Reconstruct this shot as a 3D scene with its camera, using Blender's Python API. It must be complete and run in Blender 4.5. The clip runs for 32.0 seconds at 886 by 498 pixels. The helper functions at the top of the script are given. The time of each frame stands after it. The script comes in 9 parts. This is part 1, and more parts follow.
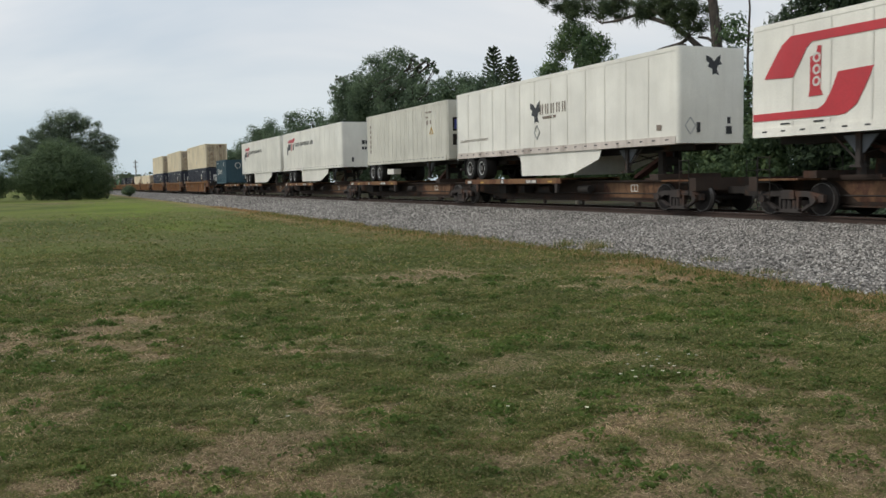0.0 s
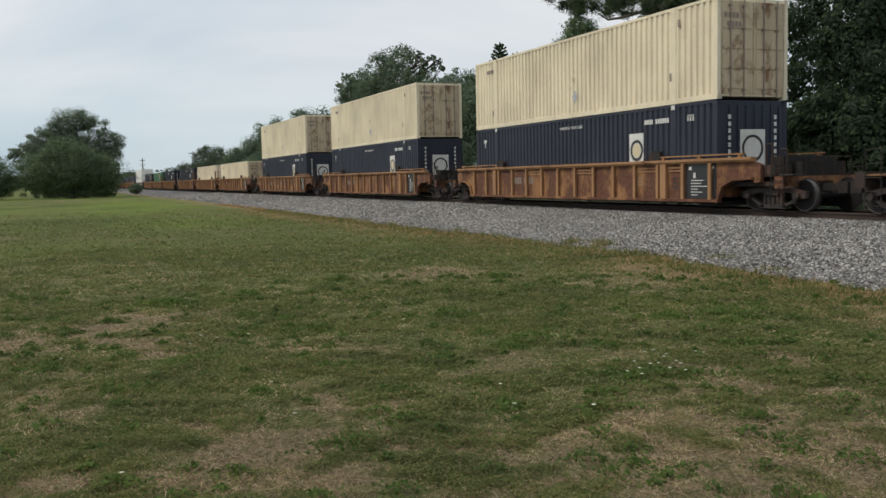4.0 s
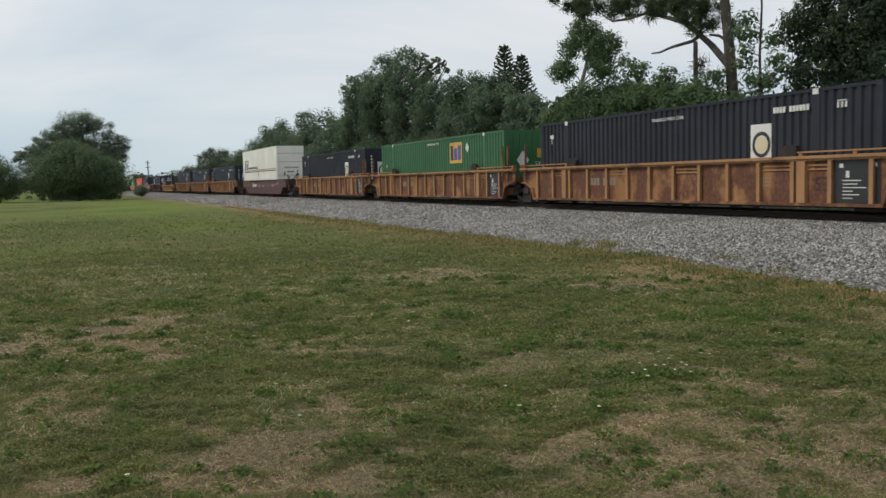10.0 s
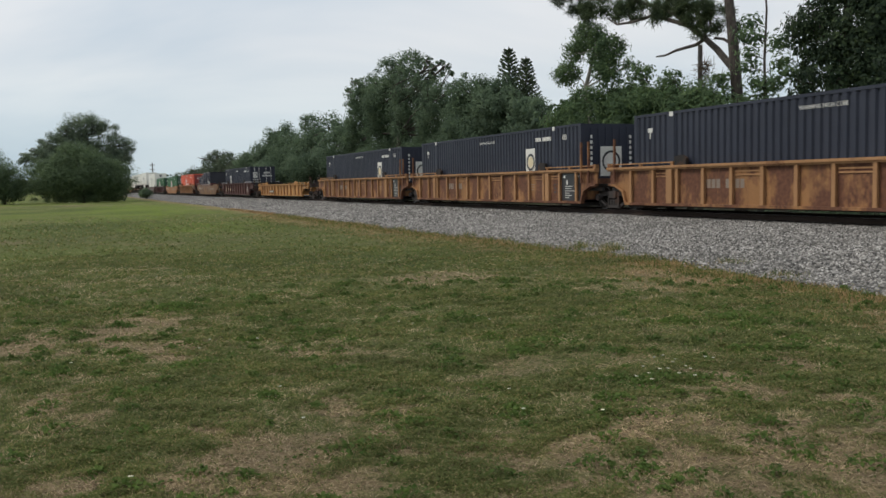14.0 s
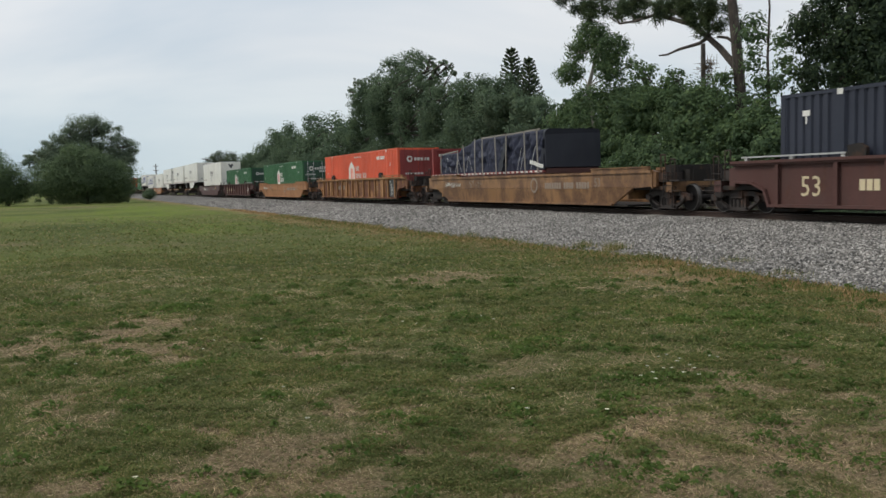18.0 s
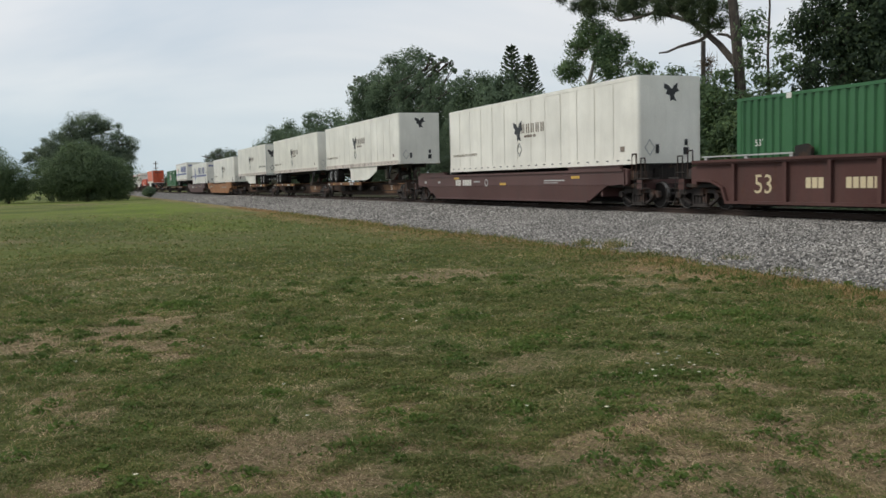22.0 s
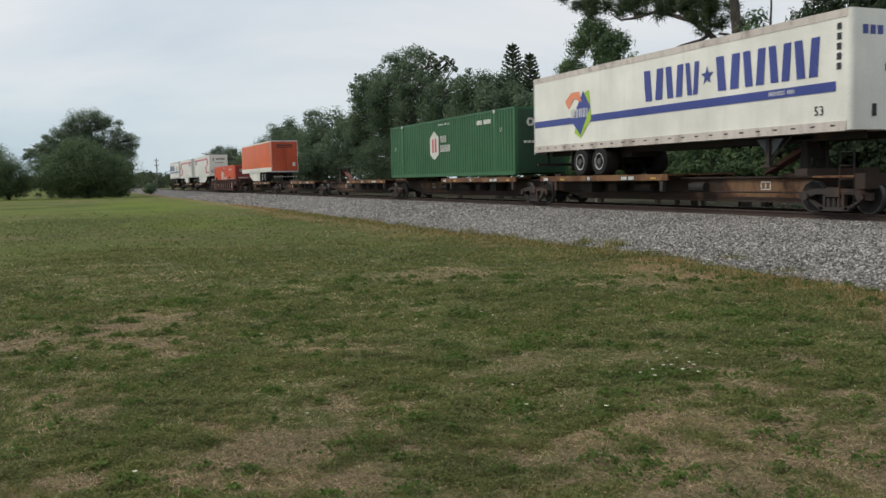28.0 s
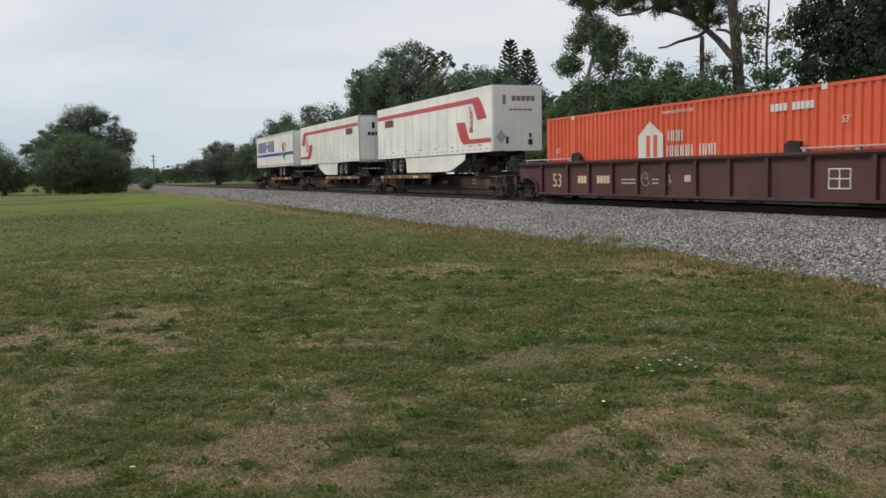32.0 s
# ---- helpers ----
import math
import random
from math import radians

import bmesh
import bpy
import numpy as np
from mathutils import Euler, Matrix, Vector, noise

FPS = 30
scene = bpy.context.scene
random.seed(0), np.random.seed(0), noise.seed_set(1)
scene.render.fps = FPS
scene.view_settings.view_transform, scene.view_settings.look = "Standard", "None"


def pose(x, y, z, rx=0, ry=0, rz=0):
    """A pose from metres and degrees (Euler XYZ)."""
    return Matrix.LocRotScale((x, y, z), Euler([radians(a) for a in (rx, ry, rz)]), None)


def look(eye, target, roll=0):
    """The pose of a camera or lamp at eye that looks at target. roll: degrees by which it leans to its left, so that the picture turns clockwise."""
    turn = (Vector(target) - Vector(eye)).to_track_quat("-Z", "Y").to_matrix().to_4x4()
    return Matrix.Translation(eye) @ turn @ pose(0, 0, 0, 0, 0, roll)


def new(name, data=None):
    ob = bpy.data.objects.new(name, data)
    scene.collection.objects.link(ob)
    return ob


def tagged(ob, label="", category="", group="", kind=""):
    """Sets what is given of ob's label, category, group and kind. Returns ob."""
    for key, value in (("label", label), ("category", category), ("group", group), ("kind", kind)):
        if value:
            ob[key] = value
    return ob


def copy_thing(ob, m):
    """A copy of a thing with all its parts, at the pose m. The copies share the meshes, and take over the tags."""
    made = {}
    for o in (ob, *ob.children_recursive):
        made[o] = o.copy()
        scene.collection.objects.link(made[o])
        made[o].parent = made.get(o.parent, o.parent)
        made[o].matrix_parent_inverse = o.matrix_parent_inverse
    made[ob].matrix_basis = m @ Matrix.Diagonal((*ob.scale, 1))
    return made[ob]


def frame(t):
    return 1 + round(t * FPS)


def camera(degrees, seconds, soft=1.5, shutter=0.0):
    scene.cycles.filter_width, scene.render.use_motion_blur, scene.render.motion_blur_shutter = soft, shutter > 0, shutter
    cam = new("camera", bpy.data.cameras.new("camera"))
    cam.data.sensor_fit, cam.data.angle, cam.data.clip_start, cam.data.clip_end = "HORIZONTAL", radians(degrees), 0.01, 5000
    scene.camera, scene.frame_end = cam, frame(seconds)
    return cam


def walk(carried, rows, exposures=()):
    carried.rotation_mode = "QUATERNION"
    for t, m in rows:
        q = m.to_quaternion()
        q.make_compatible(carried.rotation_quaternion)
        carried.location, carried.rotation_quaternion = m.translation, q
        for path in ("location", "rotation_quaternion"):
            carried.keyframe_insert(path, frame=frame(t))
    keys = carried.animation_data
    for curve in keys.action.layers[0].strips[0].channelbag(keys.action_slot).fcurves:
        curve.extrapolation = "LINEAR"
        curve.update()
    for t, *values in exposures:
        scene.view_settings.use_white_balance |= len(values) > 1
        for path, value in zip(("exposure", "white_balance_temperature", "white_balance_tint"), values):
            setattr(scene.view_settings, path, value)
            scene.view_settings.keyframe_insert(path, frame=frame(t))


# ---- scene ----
cam = camera(52.48, 32.0, soft=1.5, shutter=0.06)
PATH = [
    (0, pose(0, 0, 1.65, 85.624, 1.066, 66.532)),
    (0.5, pose(0, 0, 1.65, 85.676, 1.201, 66.523)),
    (1, pose(0, 0, 1.65, 85.729, 1.184, 66.528)),
    (1.5, pose(0, 0, 1.65, 85.666, 1.119, 66.495)),
    (2, pose(0, 0, 1.65, 85.646, 1.025, 66.465)),
    (2.5, pose(0, 0, 1.65, 85.614, 1.133, 66.593)),
    (3, pose(0, 0, 1.65, 85.569, 1.207, 66.726)),
    (3.5, pose(0, 0, 1.65, 85.516, 1.217, 66.834)),
    (5.5, pose(0, 0, 1.65, 85.343, 1.098, 67.154)),
    (6, pose(0, 0, 1.65, 85.336, 1.088, 67.172)),
    (6.5, pose(0, 0, 1.65, 85.389, 1.080, 67.123)),
    (7, pose(0, 0, 1.65, 85.499, 1.101, 67.180)),
    (7.5, pose(0, 0, 1.65, 85.501, 1.149, 67.211)),
    (8, pose(0, 0, 1.65, 85.461, 1.206, 67.212)),
    (8.5, pose(0, 0, 1.65, 85.463, 1.224, 67.221)),
    (9, pose(0, 0, 1.65, 85.557, 1.128, 67.261)),
    (9.5, pose(0, 0, 1.65, 85.594, 1.128, 67.251)),
    (10, pose(0, 0, 1.65, 85.588, 1.296, 67.235)),
    (10.5, pose(0, 0, 1.65, 85.590, 1.325, 67.343)),
    (11, pose(0, 0, 1.65, 85.572, 1.307, 67.358)),
    (11.5, pose(0, 0, 1.65, 85.631, 1.248, 67.369)),
    (12, pose(0, 0, 1.65, 85.734, 1.223, 67.364)),
    (12.5, pose(0, 0, 1.65, 85.781, 1.206, 67.349)),
    (13, pose(0, 0, 1.65, 85.750, 1.179, 67.368)),
    (13.5, pose(0, 0, 1.65, 85.761, 1.179, 67.455)),
    (14, pose(0, 0, 1.65, 85.770, 1.170, 67.498)),
    (14.5, pose(0, 0, 1.65, 85.727, 1.233, 67.520)),
    (16.5, pose(0, 0, 1.65, 85.659, 1.401, 67.636)),
    (17, pose(0, 0, 1.65, 85.693, 1.459, 67.663)),
    (17.5, pose(0, 0, 1.65, 85.752, 1.374, 67.717)),
    (18, pose(0, 0, 1.65, 85.769, 1.392, 67.698)),
    (18.5, pose(0, 0, 1.65, 85.706, 1.551, 67.705)),
    (19, pose(0, 0, 1.65, 85.681, 1.518, 67.713)),
    (19.5, pose(0, 0, 1.65, 85.635, 1.350, 67.712)),
    (20, pose(0, 0, 1.65, 85.569, 1.342, 67.664)),
    (20.5, pose(0, 0, 1.65, 85.501, 1.395, 67.664)),
    (21, pose(0, 0, 1.65, 85.555, 1.388, 67.694)),
    (21.5, pose(0, 0, 1.65, 85.610, 1.389, 67.745)),
    (22, pose(0, 0, 1.65, 85.608, 1.385, 67.695)),
    (22.5, pose(0, 0, 1.65, 85.714, 1.390, 67.597)),
    (23, pose(0, 0, 1.65, 85.716, 1.419, 67.636)),
    (23.5, pose(0, 0, 1.65, 85.662, 1.398, 67.595)),
    (24, pose(0, 0, 1.65, 85.546, 1.306, 67.558)),
    (24.5, pose(0, 0, 1.65, 85.467, 1.208, 67.541)),
    (25, pose(0, 0, 1.65, 85.500, 1.160, 67.632)),
    (25.5, pose(0, 0, 1.65, 85.484, 1.256, 67.627)),
    (27.5, pose(0, 0, 1.65, 85.519, 1.102, 67.752)),
    (28, pose(0, 0, 1.65, 85.512, 1.133, 67.731)),
    (28.5, pose(0, 0, 1.65, 85.442, 1.132, 67.705)),
    (29, pose(0, 0, 1.65, 85.333, 1.092, 67.710)),
    (29.5, pose(0, 0, 1.65, 85.319, 1.122, 67.773)),
    (30, pose(0, 0, 1.65, 85.335, 1.192, 67.777)),
    (30.5, pose(0, 0, 1.65, 85.320, 1.182, 67.837)),
    (31, pose(0, 0, 1.65, 85.297, 1.161, 67.800)),
    (31.5, pose(0, 0, 1.65, 85.290, 1.134, 67.692)),
    (32, pose(0, 0, 1.65, 85.237, 1.101, 67.566)),
]
walk(cam, PATH, ((0.0, 0.0), (6.0, 0.0), (16.0, 0.02), (28.0, 0.02), (30.0, 0.04), (31.0, 0.1), (32.0, 0.03)))

# ---- light: bright overcast, a veiled sun behind the camera's left shoulder ----
SUN_ELEV, SUN_TURN = radians(44), radians(219)
scene.view_settings.exposure = 0.0
world = bpy.data.worlds.new("overcast_sky")
scene.world = world
world.use_nodes = True
wn, wl = world.node_tree.nodes, world.node_tree.links
wn.clear()
sky = wn.new("ShaderNodeTexSky")
sky.sky_type, sky.sun_disc = "NISHITA", False
sky.sun_elevation, sky.sun_rotation = SUN_ELEV, SUN_TURN
coord = wn.new("ShaderNodeTexCoord")
stretch = wn.new("ShaderNodeMapping")
stretch.inputs["Scale"].default_value = (1.0, 1.0, 3.2)
cloud = wn.new("ShaderNodeTexNoise")
cloud.inputs["Scale"].default_value, cloud.inputs["Detail"].default_value = 1.7, 5.0
cloud.inputs["Roughness"].default_value, cloud.inputs["Distortion"].default_value = 0.5, 0.6
ramp = wn.new("ShaderNodeValToRGB")
ramp.color_ramp.elements[0].position, ramp.color_ramp.elements[1].position = 0.36, 0.62
ramp.color_ramp.elements[0].color = (0.575, 0.655, 0.73, 1)
ramp.color_ramp.elements[1].color = (0.83, 0.84, 0.85, 1)
split = wn.new("ShaderNodeSeparateXYZ")
height = wn.new("ShaderNodeMapRange")
height.inputs["From Min"].default_value, height.inputs["From Max"].default_value = 0.12, 0.9
height.inputs["To Min"].default_value, height.inputs["To Max"].default_value = 1.0, 1.25
lift = wn.new("ShaderNodeVectorMath")
lift.operation = "SCALE"
blue = wn.new("ShaderNodeVectorMath")
blue.operation = "SCALE"
blue.inputs["Scale"].default_value = 0.10
veil = wn.new("ShaderNodeMix")
veil.data_type = "RGBA"
veil.inputs["Factor"].default_value = 0.86
back = wn.new("ShaderNodeBackground")
back.inputs["Strength"].default_value = 1.0
world_out = wn.new("ShaderNodeOutputWorld")
wl.new(coord.outputs["Generated"], stretch.inputs["Vector"])
wl.new(stretch.outputs["Vector"], cloud.inputs["Vector"])
wl.new(cloud.outputs["Fac"], ramp.inputs["Fac"])
wl.new(coord.outputs["Generated"], split.inputs["Vector"])
wl.new(split.outputs["Z"], height.inputs["Value"])
wl.new(ramp.outputs["Color"], lift.inputs[0])
wl.new(height.outputs["Result"], lift.inputs["Scale"])
wl.new(sky.outputs["Color"], blue.inputs[0])
wl.new(blue.outputs["Vector"], veil.inputs["A"])
low = wn.new("ShaderNodeMapRange")
low.inputs["From Min"].default_value, low.inputs["From Max"].default_value = 0.02, 0.15
haze = wn.new("ShaderNodeMix")
haze.data_type = "RGBA"
haze.inputs["A"].default_value, haze.inputs["B"].default_value = (0.74, 0.86, 0.93, 1), (1, 1, 1, 1)
dim = wn.new("ShaderNodeVectorMath")
dim.operation = "MULTIPLY"
wl.new(split.outputs["Z"], low.inputs["Value"])
wl.new(low.outputs["Result"], haze.inputs["Factor"])
wl.new(lift.outputs["Vector"], dim.inputs[0])
wl.new(haze.outputs["Result"], dim.inputs[1])
wl.new(dim.outputs["Vector"], veil.inputs["B"])
wl.new(veil.outputs["Result"], back.inputs["Color"])
wl.new(back.outputs["Background"], world_out.inputs["Surface"])

sun_data = bpy.data.lights.new("sun", "SUN")
sun_data.energy, sun_data.angle, sun_data.color = 1.7, radians(14), (1.0, 0.95, 0.86)
sun = new("sun", sun_data)
sun.matrix_world = look((0, 0, 50), (0.25, 0.62, 50 - 0.74))


# ---- materials ----
def material(name, rough=0.6, metal=0.0):
    """A Principled material; returns it with its nodes, its links and the shader."""
    m = bpy.data.materials.new(name)
    m.use_nodes = True
    n, l = m.node_tree.nodes, m.node_tree.links
    shader = n["Principled BSDF"]
    shader.inputs["Roughness"].default_value, shader.inputs["Metallic"].default_value = rough, metal
    return m, n, l, shader


def noise_node(n, l, scale, detail=4.0, stretch=None, where="Object", rough=0.55):
    c = n.new("ShaderNodeTexCoord")
    t = n.new("ShaderNodeTexNoise")
    t.inputs["Scale"].default_value, t.inputs["Detail"].default_value = scale, detail
    t.inputs["Roughness"].default_value = rough
    if stretch:
        k = n.new("ShaderNodeMapping")
        k.inputs["Scale"].default_value = stretch
        l.new(c.outputs[where], k.inputs["Vector"])
        l.new(k.outputs["Vector"], t.inputs["Vector"])
    else:
        l.new(c.outputs[where], t.inputs["Vector"])
    return t.outputs["Fac"]


def ramp_node(n, l, fac, *stops):
    r = n.new("ShaderNodeValToRGB")
    e = r.color_ramp.elements
    while len(e) < len(stops):
        e.new(0.5)
    for k, (at, colour) in zip(e, stops):
        k.position, k.color = at, (*colour, 1)
    l.new(fac, r.inputs["Fac"])
    return r.outputs["Color"]


def mix_node(n, l, fac, a, b, how="MIX"):
    m = n.new("ShaderNodeMix")
    m.data_type, m.blend_type = "RGBA", how
    for socket, v in (("Factor", fac), ("A", a), ("B", b)):
        if isinstance(v, bpy.types.NodeSocket):
            l.new(v, m.inputs[socket])
        elif socket == "Factor":
            m.inputs[0].default_value = v
        else:
            m.inputs[socket].default_value = (*v, 1)
    return m.outputs["Result"]


def bump_node(n, l, shader, fac, strength, distance=0.02):
    b = n.new("ShaderNodeBump")
    b.inputs["Strength"].default_value, b.inputs["Distance"].default_value = strength, distance
    l.new(fac, b.inputs["Height"])
    l.new(b.outputs["Normal"], shader.inputs["Normal"])


def paint(name, colour, dirt=(0.06, 0.05, 0.04), amount=0.35, rust=None, rust_from=0.62, rough=0.5, metal=0.0):
    """Weathered coating: large faded areas, streaks that run down, fine grain, and rust where given."""
    m, n, l, s = material(name, rough, metal)
    broad = noise_node(n, l, 0.45, 5)
    streak = noise_node(n, l, 3.0, 5, (1.0, 1.0, 0.12))
    grain = noise_node(n, l, 28.0, 3)
    faded = tuple(min(1, c * 1.12 + 0.01) for c in colour)
    deep = tuple(c * 0.86 for c in colour)
    base = ramp_node(n, l, broad, (0.3, deep), (0.7, faded))
    black, white = (0, 0, 0), (1, 1, 1)
    mask = ramp_node(n, l, streak, (0.48, black), (0.80, (amount,) * 3))
    base = mix_node(n, l, mask, base, dirt)
    speck = ramp_node(n, l, grain, (0.35, (0.93,) * 3), (0.65, (1.04,) * 3))
    base = mix_node(n, l, 1.0, base, speck, "MULTIPLY")
    if rust:
        r1 = noise_node(n, l, 1.3, 9, (1.0, 1.0, 0.6), rough=0.65)
        edge = ramp_node(n, l, r1, (rust_from - 0.06, black), (rust_from + 0.05, white))
        tone = ramp_node(n, l, noise_node(n, l, 9.0, 5), (0.3, tuple(c * 0.55 for c in rust)), (0.7, rust))
        base = mix_node(n, l, edge, base, tone)
    l.new(base, s.inputs["Base Color"])
    if rough >= 0.6 and not metal:
        s.inputs["Specular IOR Level"].default_value = 0.2
    bump_node(n, l, s, grain, 0.12, 0.004)
    return m


M_WHITE = paint("white_trailer_paint", (0.81, 0.785, 0.705), (0.56, 0.52, 0.44), 0.28, rough=0.32)
M_SKIRTING = paint("stained_pale_rail_paint", (0.62, 0.55, 0.49), (0.27, 0.22, 0.19), 0.6, (0.42, 0.34, 0.29), 0.6, rough=0.5)
M_CREAM = paint("aged_white_paint", (0.60, 0.58, 0.50), (0.25, 0.22, 0.17), 0.42, rough=0.5)
M_ORANGE = paint("orange_trailer_paint", (0.80, 0.145, 0.030), (0.45, 0.12, 0.05), 0.25, rough=0.3)
M_ORANGERED = paint("orange_red_container_paint", (0.70, 0.105, 0.040), (0.28, 0.06, 0.03), 0.30, rough=0.45)
M_RED = paint("red_container_paint", (0.52, 0.060, 0.030), (0.20, 0.04, 0.03), 0.35, rough=0.5)
M_DARKRED = paint("dull_dark_red_paint", (0.24, 0.035, 0.032), (0.10, 0.04, 0.035), 0.4, rough=0.55)
M_BROWNOCHRE = paint("dirty_brown_ochre_paint", (0.255, 0.132, 0.052), (0.11, 0.065, 0.04), 0.6, (0.17, 0.085, 0.04), 0.5, rough=0.55)
M_DARKGREEN = paint("dull_dark_green_paint", (0.016, 0.060, 0.032), (0.02, 0.04, 0.03), 0.35, rough=0.5)
M_GREEN = paint("green_container_paint", (0.025, 0.120, 0.039), (0.02, 0.06, 0.035), 0.35, rough=0.45)
M_NAVY = paint("navy_container_paint", (0.011, 0.015, 0.031), (0.045, 0.045, 0.055), 0.2, rough=0.54)
M_BLACK = paint("charcoal_container_paint", (0.022, 0.025, 0.034), (0.07, 0.07, 0.07), 0.25, rough=0.6)
M_TEAL = paint("teal_container_paint", (0.022, 0.066, 0.088), (0.05, 0.08, 0.09), 0.3, rough=0.45)
M_TAN = paint("cream_container_paint", (0.77, 0.665, 0.475), (0.32, 0.23, 0.13), 0.30, (0.20, 0.09, 0.04), 0.72, rough=0.55)
M_TANDOOR = paint("rust_stained_door_paint", (0.52, 0.42, 0.285), (0.22, 0.13, 0.08), 0.5, (0.25, 0.135, 0.08), 0.60, rough=0.65)
M_YELLOWRUST = paint("weathered_yellow_car_paint", (0.300, 0.150, 0.062), (0.12, 0.065, 0.042), 0.6, (0.165, 0.074, 0.045), 0.47, rough=0.65)
M_RIB = paint("paler_yellow_rib_paint", (0.345, 0.185, 0.085), (0.18, 0.105, 0.062), 0.5, (0.22, 0.105, 0.052), 0.60, rough=0.65)
M_YELLOW = paint("yellow_car_paint", (0.375, 0.180, 0.050), (0.22, 0.12, 0.05), 0.40, (0.24, 0.11, 0.045), 0.64, rough=0.55)
M_OCHRE = paint("ochre_car_paint", (0.345, 0.170, 0.080), (0.16, 0.09, 0.05), 0.50, (0.20, 0.10, 0.05), 0.62, rough=0.6)
M_MAROON = paint("maroon_car_paint", (0.088, 0.040, 0.034), (0.06, 0.045, 0.04), 0.5, (0.11, 0.05, 0.035), 0.66, rough=0.6)
M_BROWNRED = paint("brown_red_car_paint", (0.090, 0.040, 0.035), (0.07, 0.05, 0.045), 0.45, (0.10, 0.05, 0.04), 0.70, rough=0.55)
M_GRIME = paint("grimy_dark_steel", (0.024, 0.021, 0.019), (0.05, 0.038, 0.03), 0.5, (0.10, 0.055, 0.035), 0.62, rough=0.8)
M_SPINE = paint("rusty_spine_steel", (0.042, 0.028, 0.021), (0.04, 0.032, 0.028), 0.6, (0.080, 0.040, 0.025), 0.58, rough=0.75)
M_DECK = paint("worn_platform_steel", (0.215, 0.115, 0.054), (0.10, 0.07, 0.05), 0.6, (0.16, 0.075, 0.04), 0.52, rough=0.7)
M_SILL = paint("dull_tan_sill_steel", (0.175, 0.096, 0.050), (0.06, 0.042, 0.033), 0.6, (0.10, 0.05, 0.033), 0.5, rough=0.75)
M_GUSSET = paint("blue_grey_gear_paint", (0.13, 0.14, 0.155), (0.06, 0.055, 0.05), 0.5, rough=0.6)
M_HITCH = paint("rust_red_strut_paint", (0.13, 0.055, 0.042), (0.06, 0.045, 0.04), 0.5, (0.10, 0.05, 0.035), 0.6, rough=0.7)
M_STEEL = paint("bright_wheel_steel", (0.50, 0.50, 0.50), (0.2, 0.18, 0.16), 0.3, rough=0.3, metal=1.0)
M_RIM = paint("worn_wheel_rim_steel", (0.075, 0.068, 0.062), (0.06, 0.05, 0.045), 0.5, rough=0.5)
M_WHEEL = paint("brown_wheel_steel", (0.014, 0.011, 0.010), (0.022, 0.018, 0.016), 0.4, rough=0.7)
M_TRUCK = paint("dusty_cast_truck_steel", (0.044, 0.037, 0.034), (0.05, 0.04, 0.035), 0.5, (0.12, 0.065, 0.045), 0.6, rough=0.8)
M_ORANGEDOOR = paint("dull_orange_door_paint", (0.52, 0.075, 0.022), (0.2, 0.06, 0.03), 0.35, rough=0.5)
M_ORANGEJOINT = paint("orange_joint_strip", (0.66, 0.115, 0.028), (0.4, 0.1, 0.04), 0.25, rough=0.35)
M_ALU = paint("aluminium_trim", (0.55, 0.55, 0.53), (0.25, 0.22, 0.18), 0.4, rough=0.42, metal=0.7)
M_RUBBER = paint("tyre_rubber", (0.014, 0.0135, 0.013), (0.03, 0.028, 0.025), 0.3, rough=0.85)
M_TARP = paint("navy_tarpaulin", (0.026, 0.030, 0.054), (0.06, 0.06, 0.075), 0.2, rough=0.6)
M_TARPBLACK = paint("black_tarpaulin", (0.013, 0.015, 0.025), (0.05, 0.05, 0.055), 0.25, rough=0.5)
M_STRAP = paint("pale_timber_batten", (0.26, 0.24, 0.21), (0.15, 0.12, 0.09), 0.4, rough=0.8)
M_LETTER = paint("white_stencil_paint", (0.66, 0.65, 0.60), (0.3, 0.25, 0.2), 0.35, rough=0.6)
M_INK = paint("black_decal_film", (0.018, 0.018, 0.020), (0.05, 0.05, 0.05), 0.2, rough=0.4)
M_BLUEINK = paint("royal_blue_decal_film", (0.035, 0.055, 0.26), (0.1, 0.1, 0.2), 0.2, rough=0.35)
M_REDINK = paint("red_decal_film", (0.50, 0.030, 0.040), (0.3, 0.08, 0.08), 0.2, rough=0.35)
M_BROWNINK = paint("dull_maroon_decal_film", (0.17, 0.075, 0.080), (0.3, 0.2, 0.2), 0.2, rough=0.4)
M_LIME = paint("lime_decal_film", (0.36, 0.55, 0.03), (0.3, 0.3, 0.2), 0.2, rough=0.35)
M_GOLD = paint("golden_yellow_decal_film", (0.55, 0.33, 0.05), (0.3, 0.2, 0.1), 0.3, rough=0.4)
M_GREYINK = paint("grey_brown_decal_film", (0.22, 0.17, 0.13), (0.3, 0.25, 0.2), 0.2, rough=0.4)
M_PALE = paint("faint_grey_decal_film", (0.42, 0.42, 0.41), (0.3, 0.3, 0.3), 0.2, rough=0.4)
M_CREAMINK = paint("pale_cream_decal_film", (0.62, 0.52, 0.33), (0.4, 0.35, 0.25), 0.2, rough=0.4)
M_JOINT = paint("pale_grey_joint_strip", (0.76, 0.735, 0.66), (0.3, 0.28, 0.24), 0.3, rough=0.45)
M_SALMON = paint("salmon_decal_film", (0.80, 0.27, 0.13), (0.4, 0.2, 0.15), 0.2, rough=0.4)


def attribute_node(n, name):
    a = n.new("ShaderNodeAttribute")
    a.attribute_name = name
    return a.outputs["Fac"]


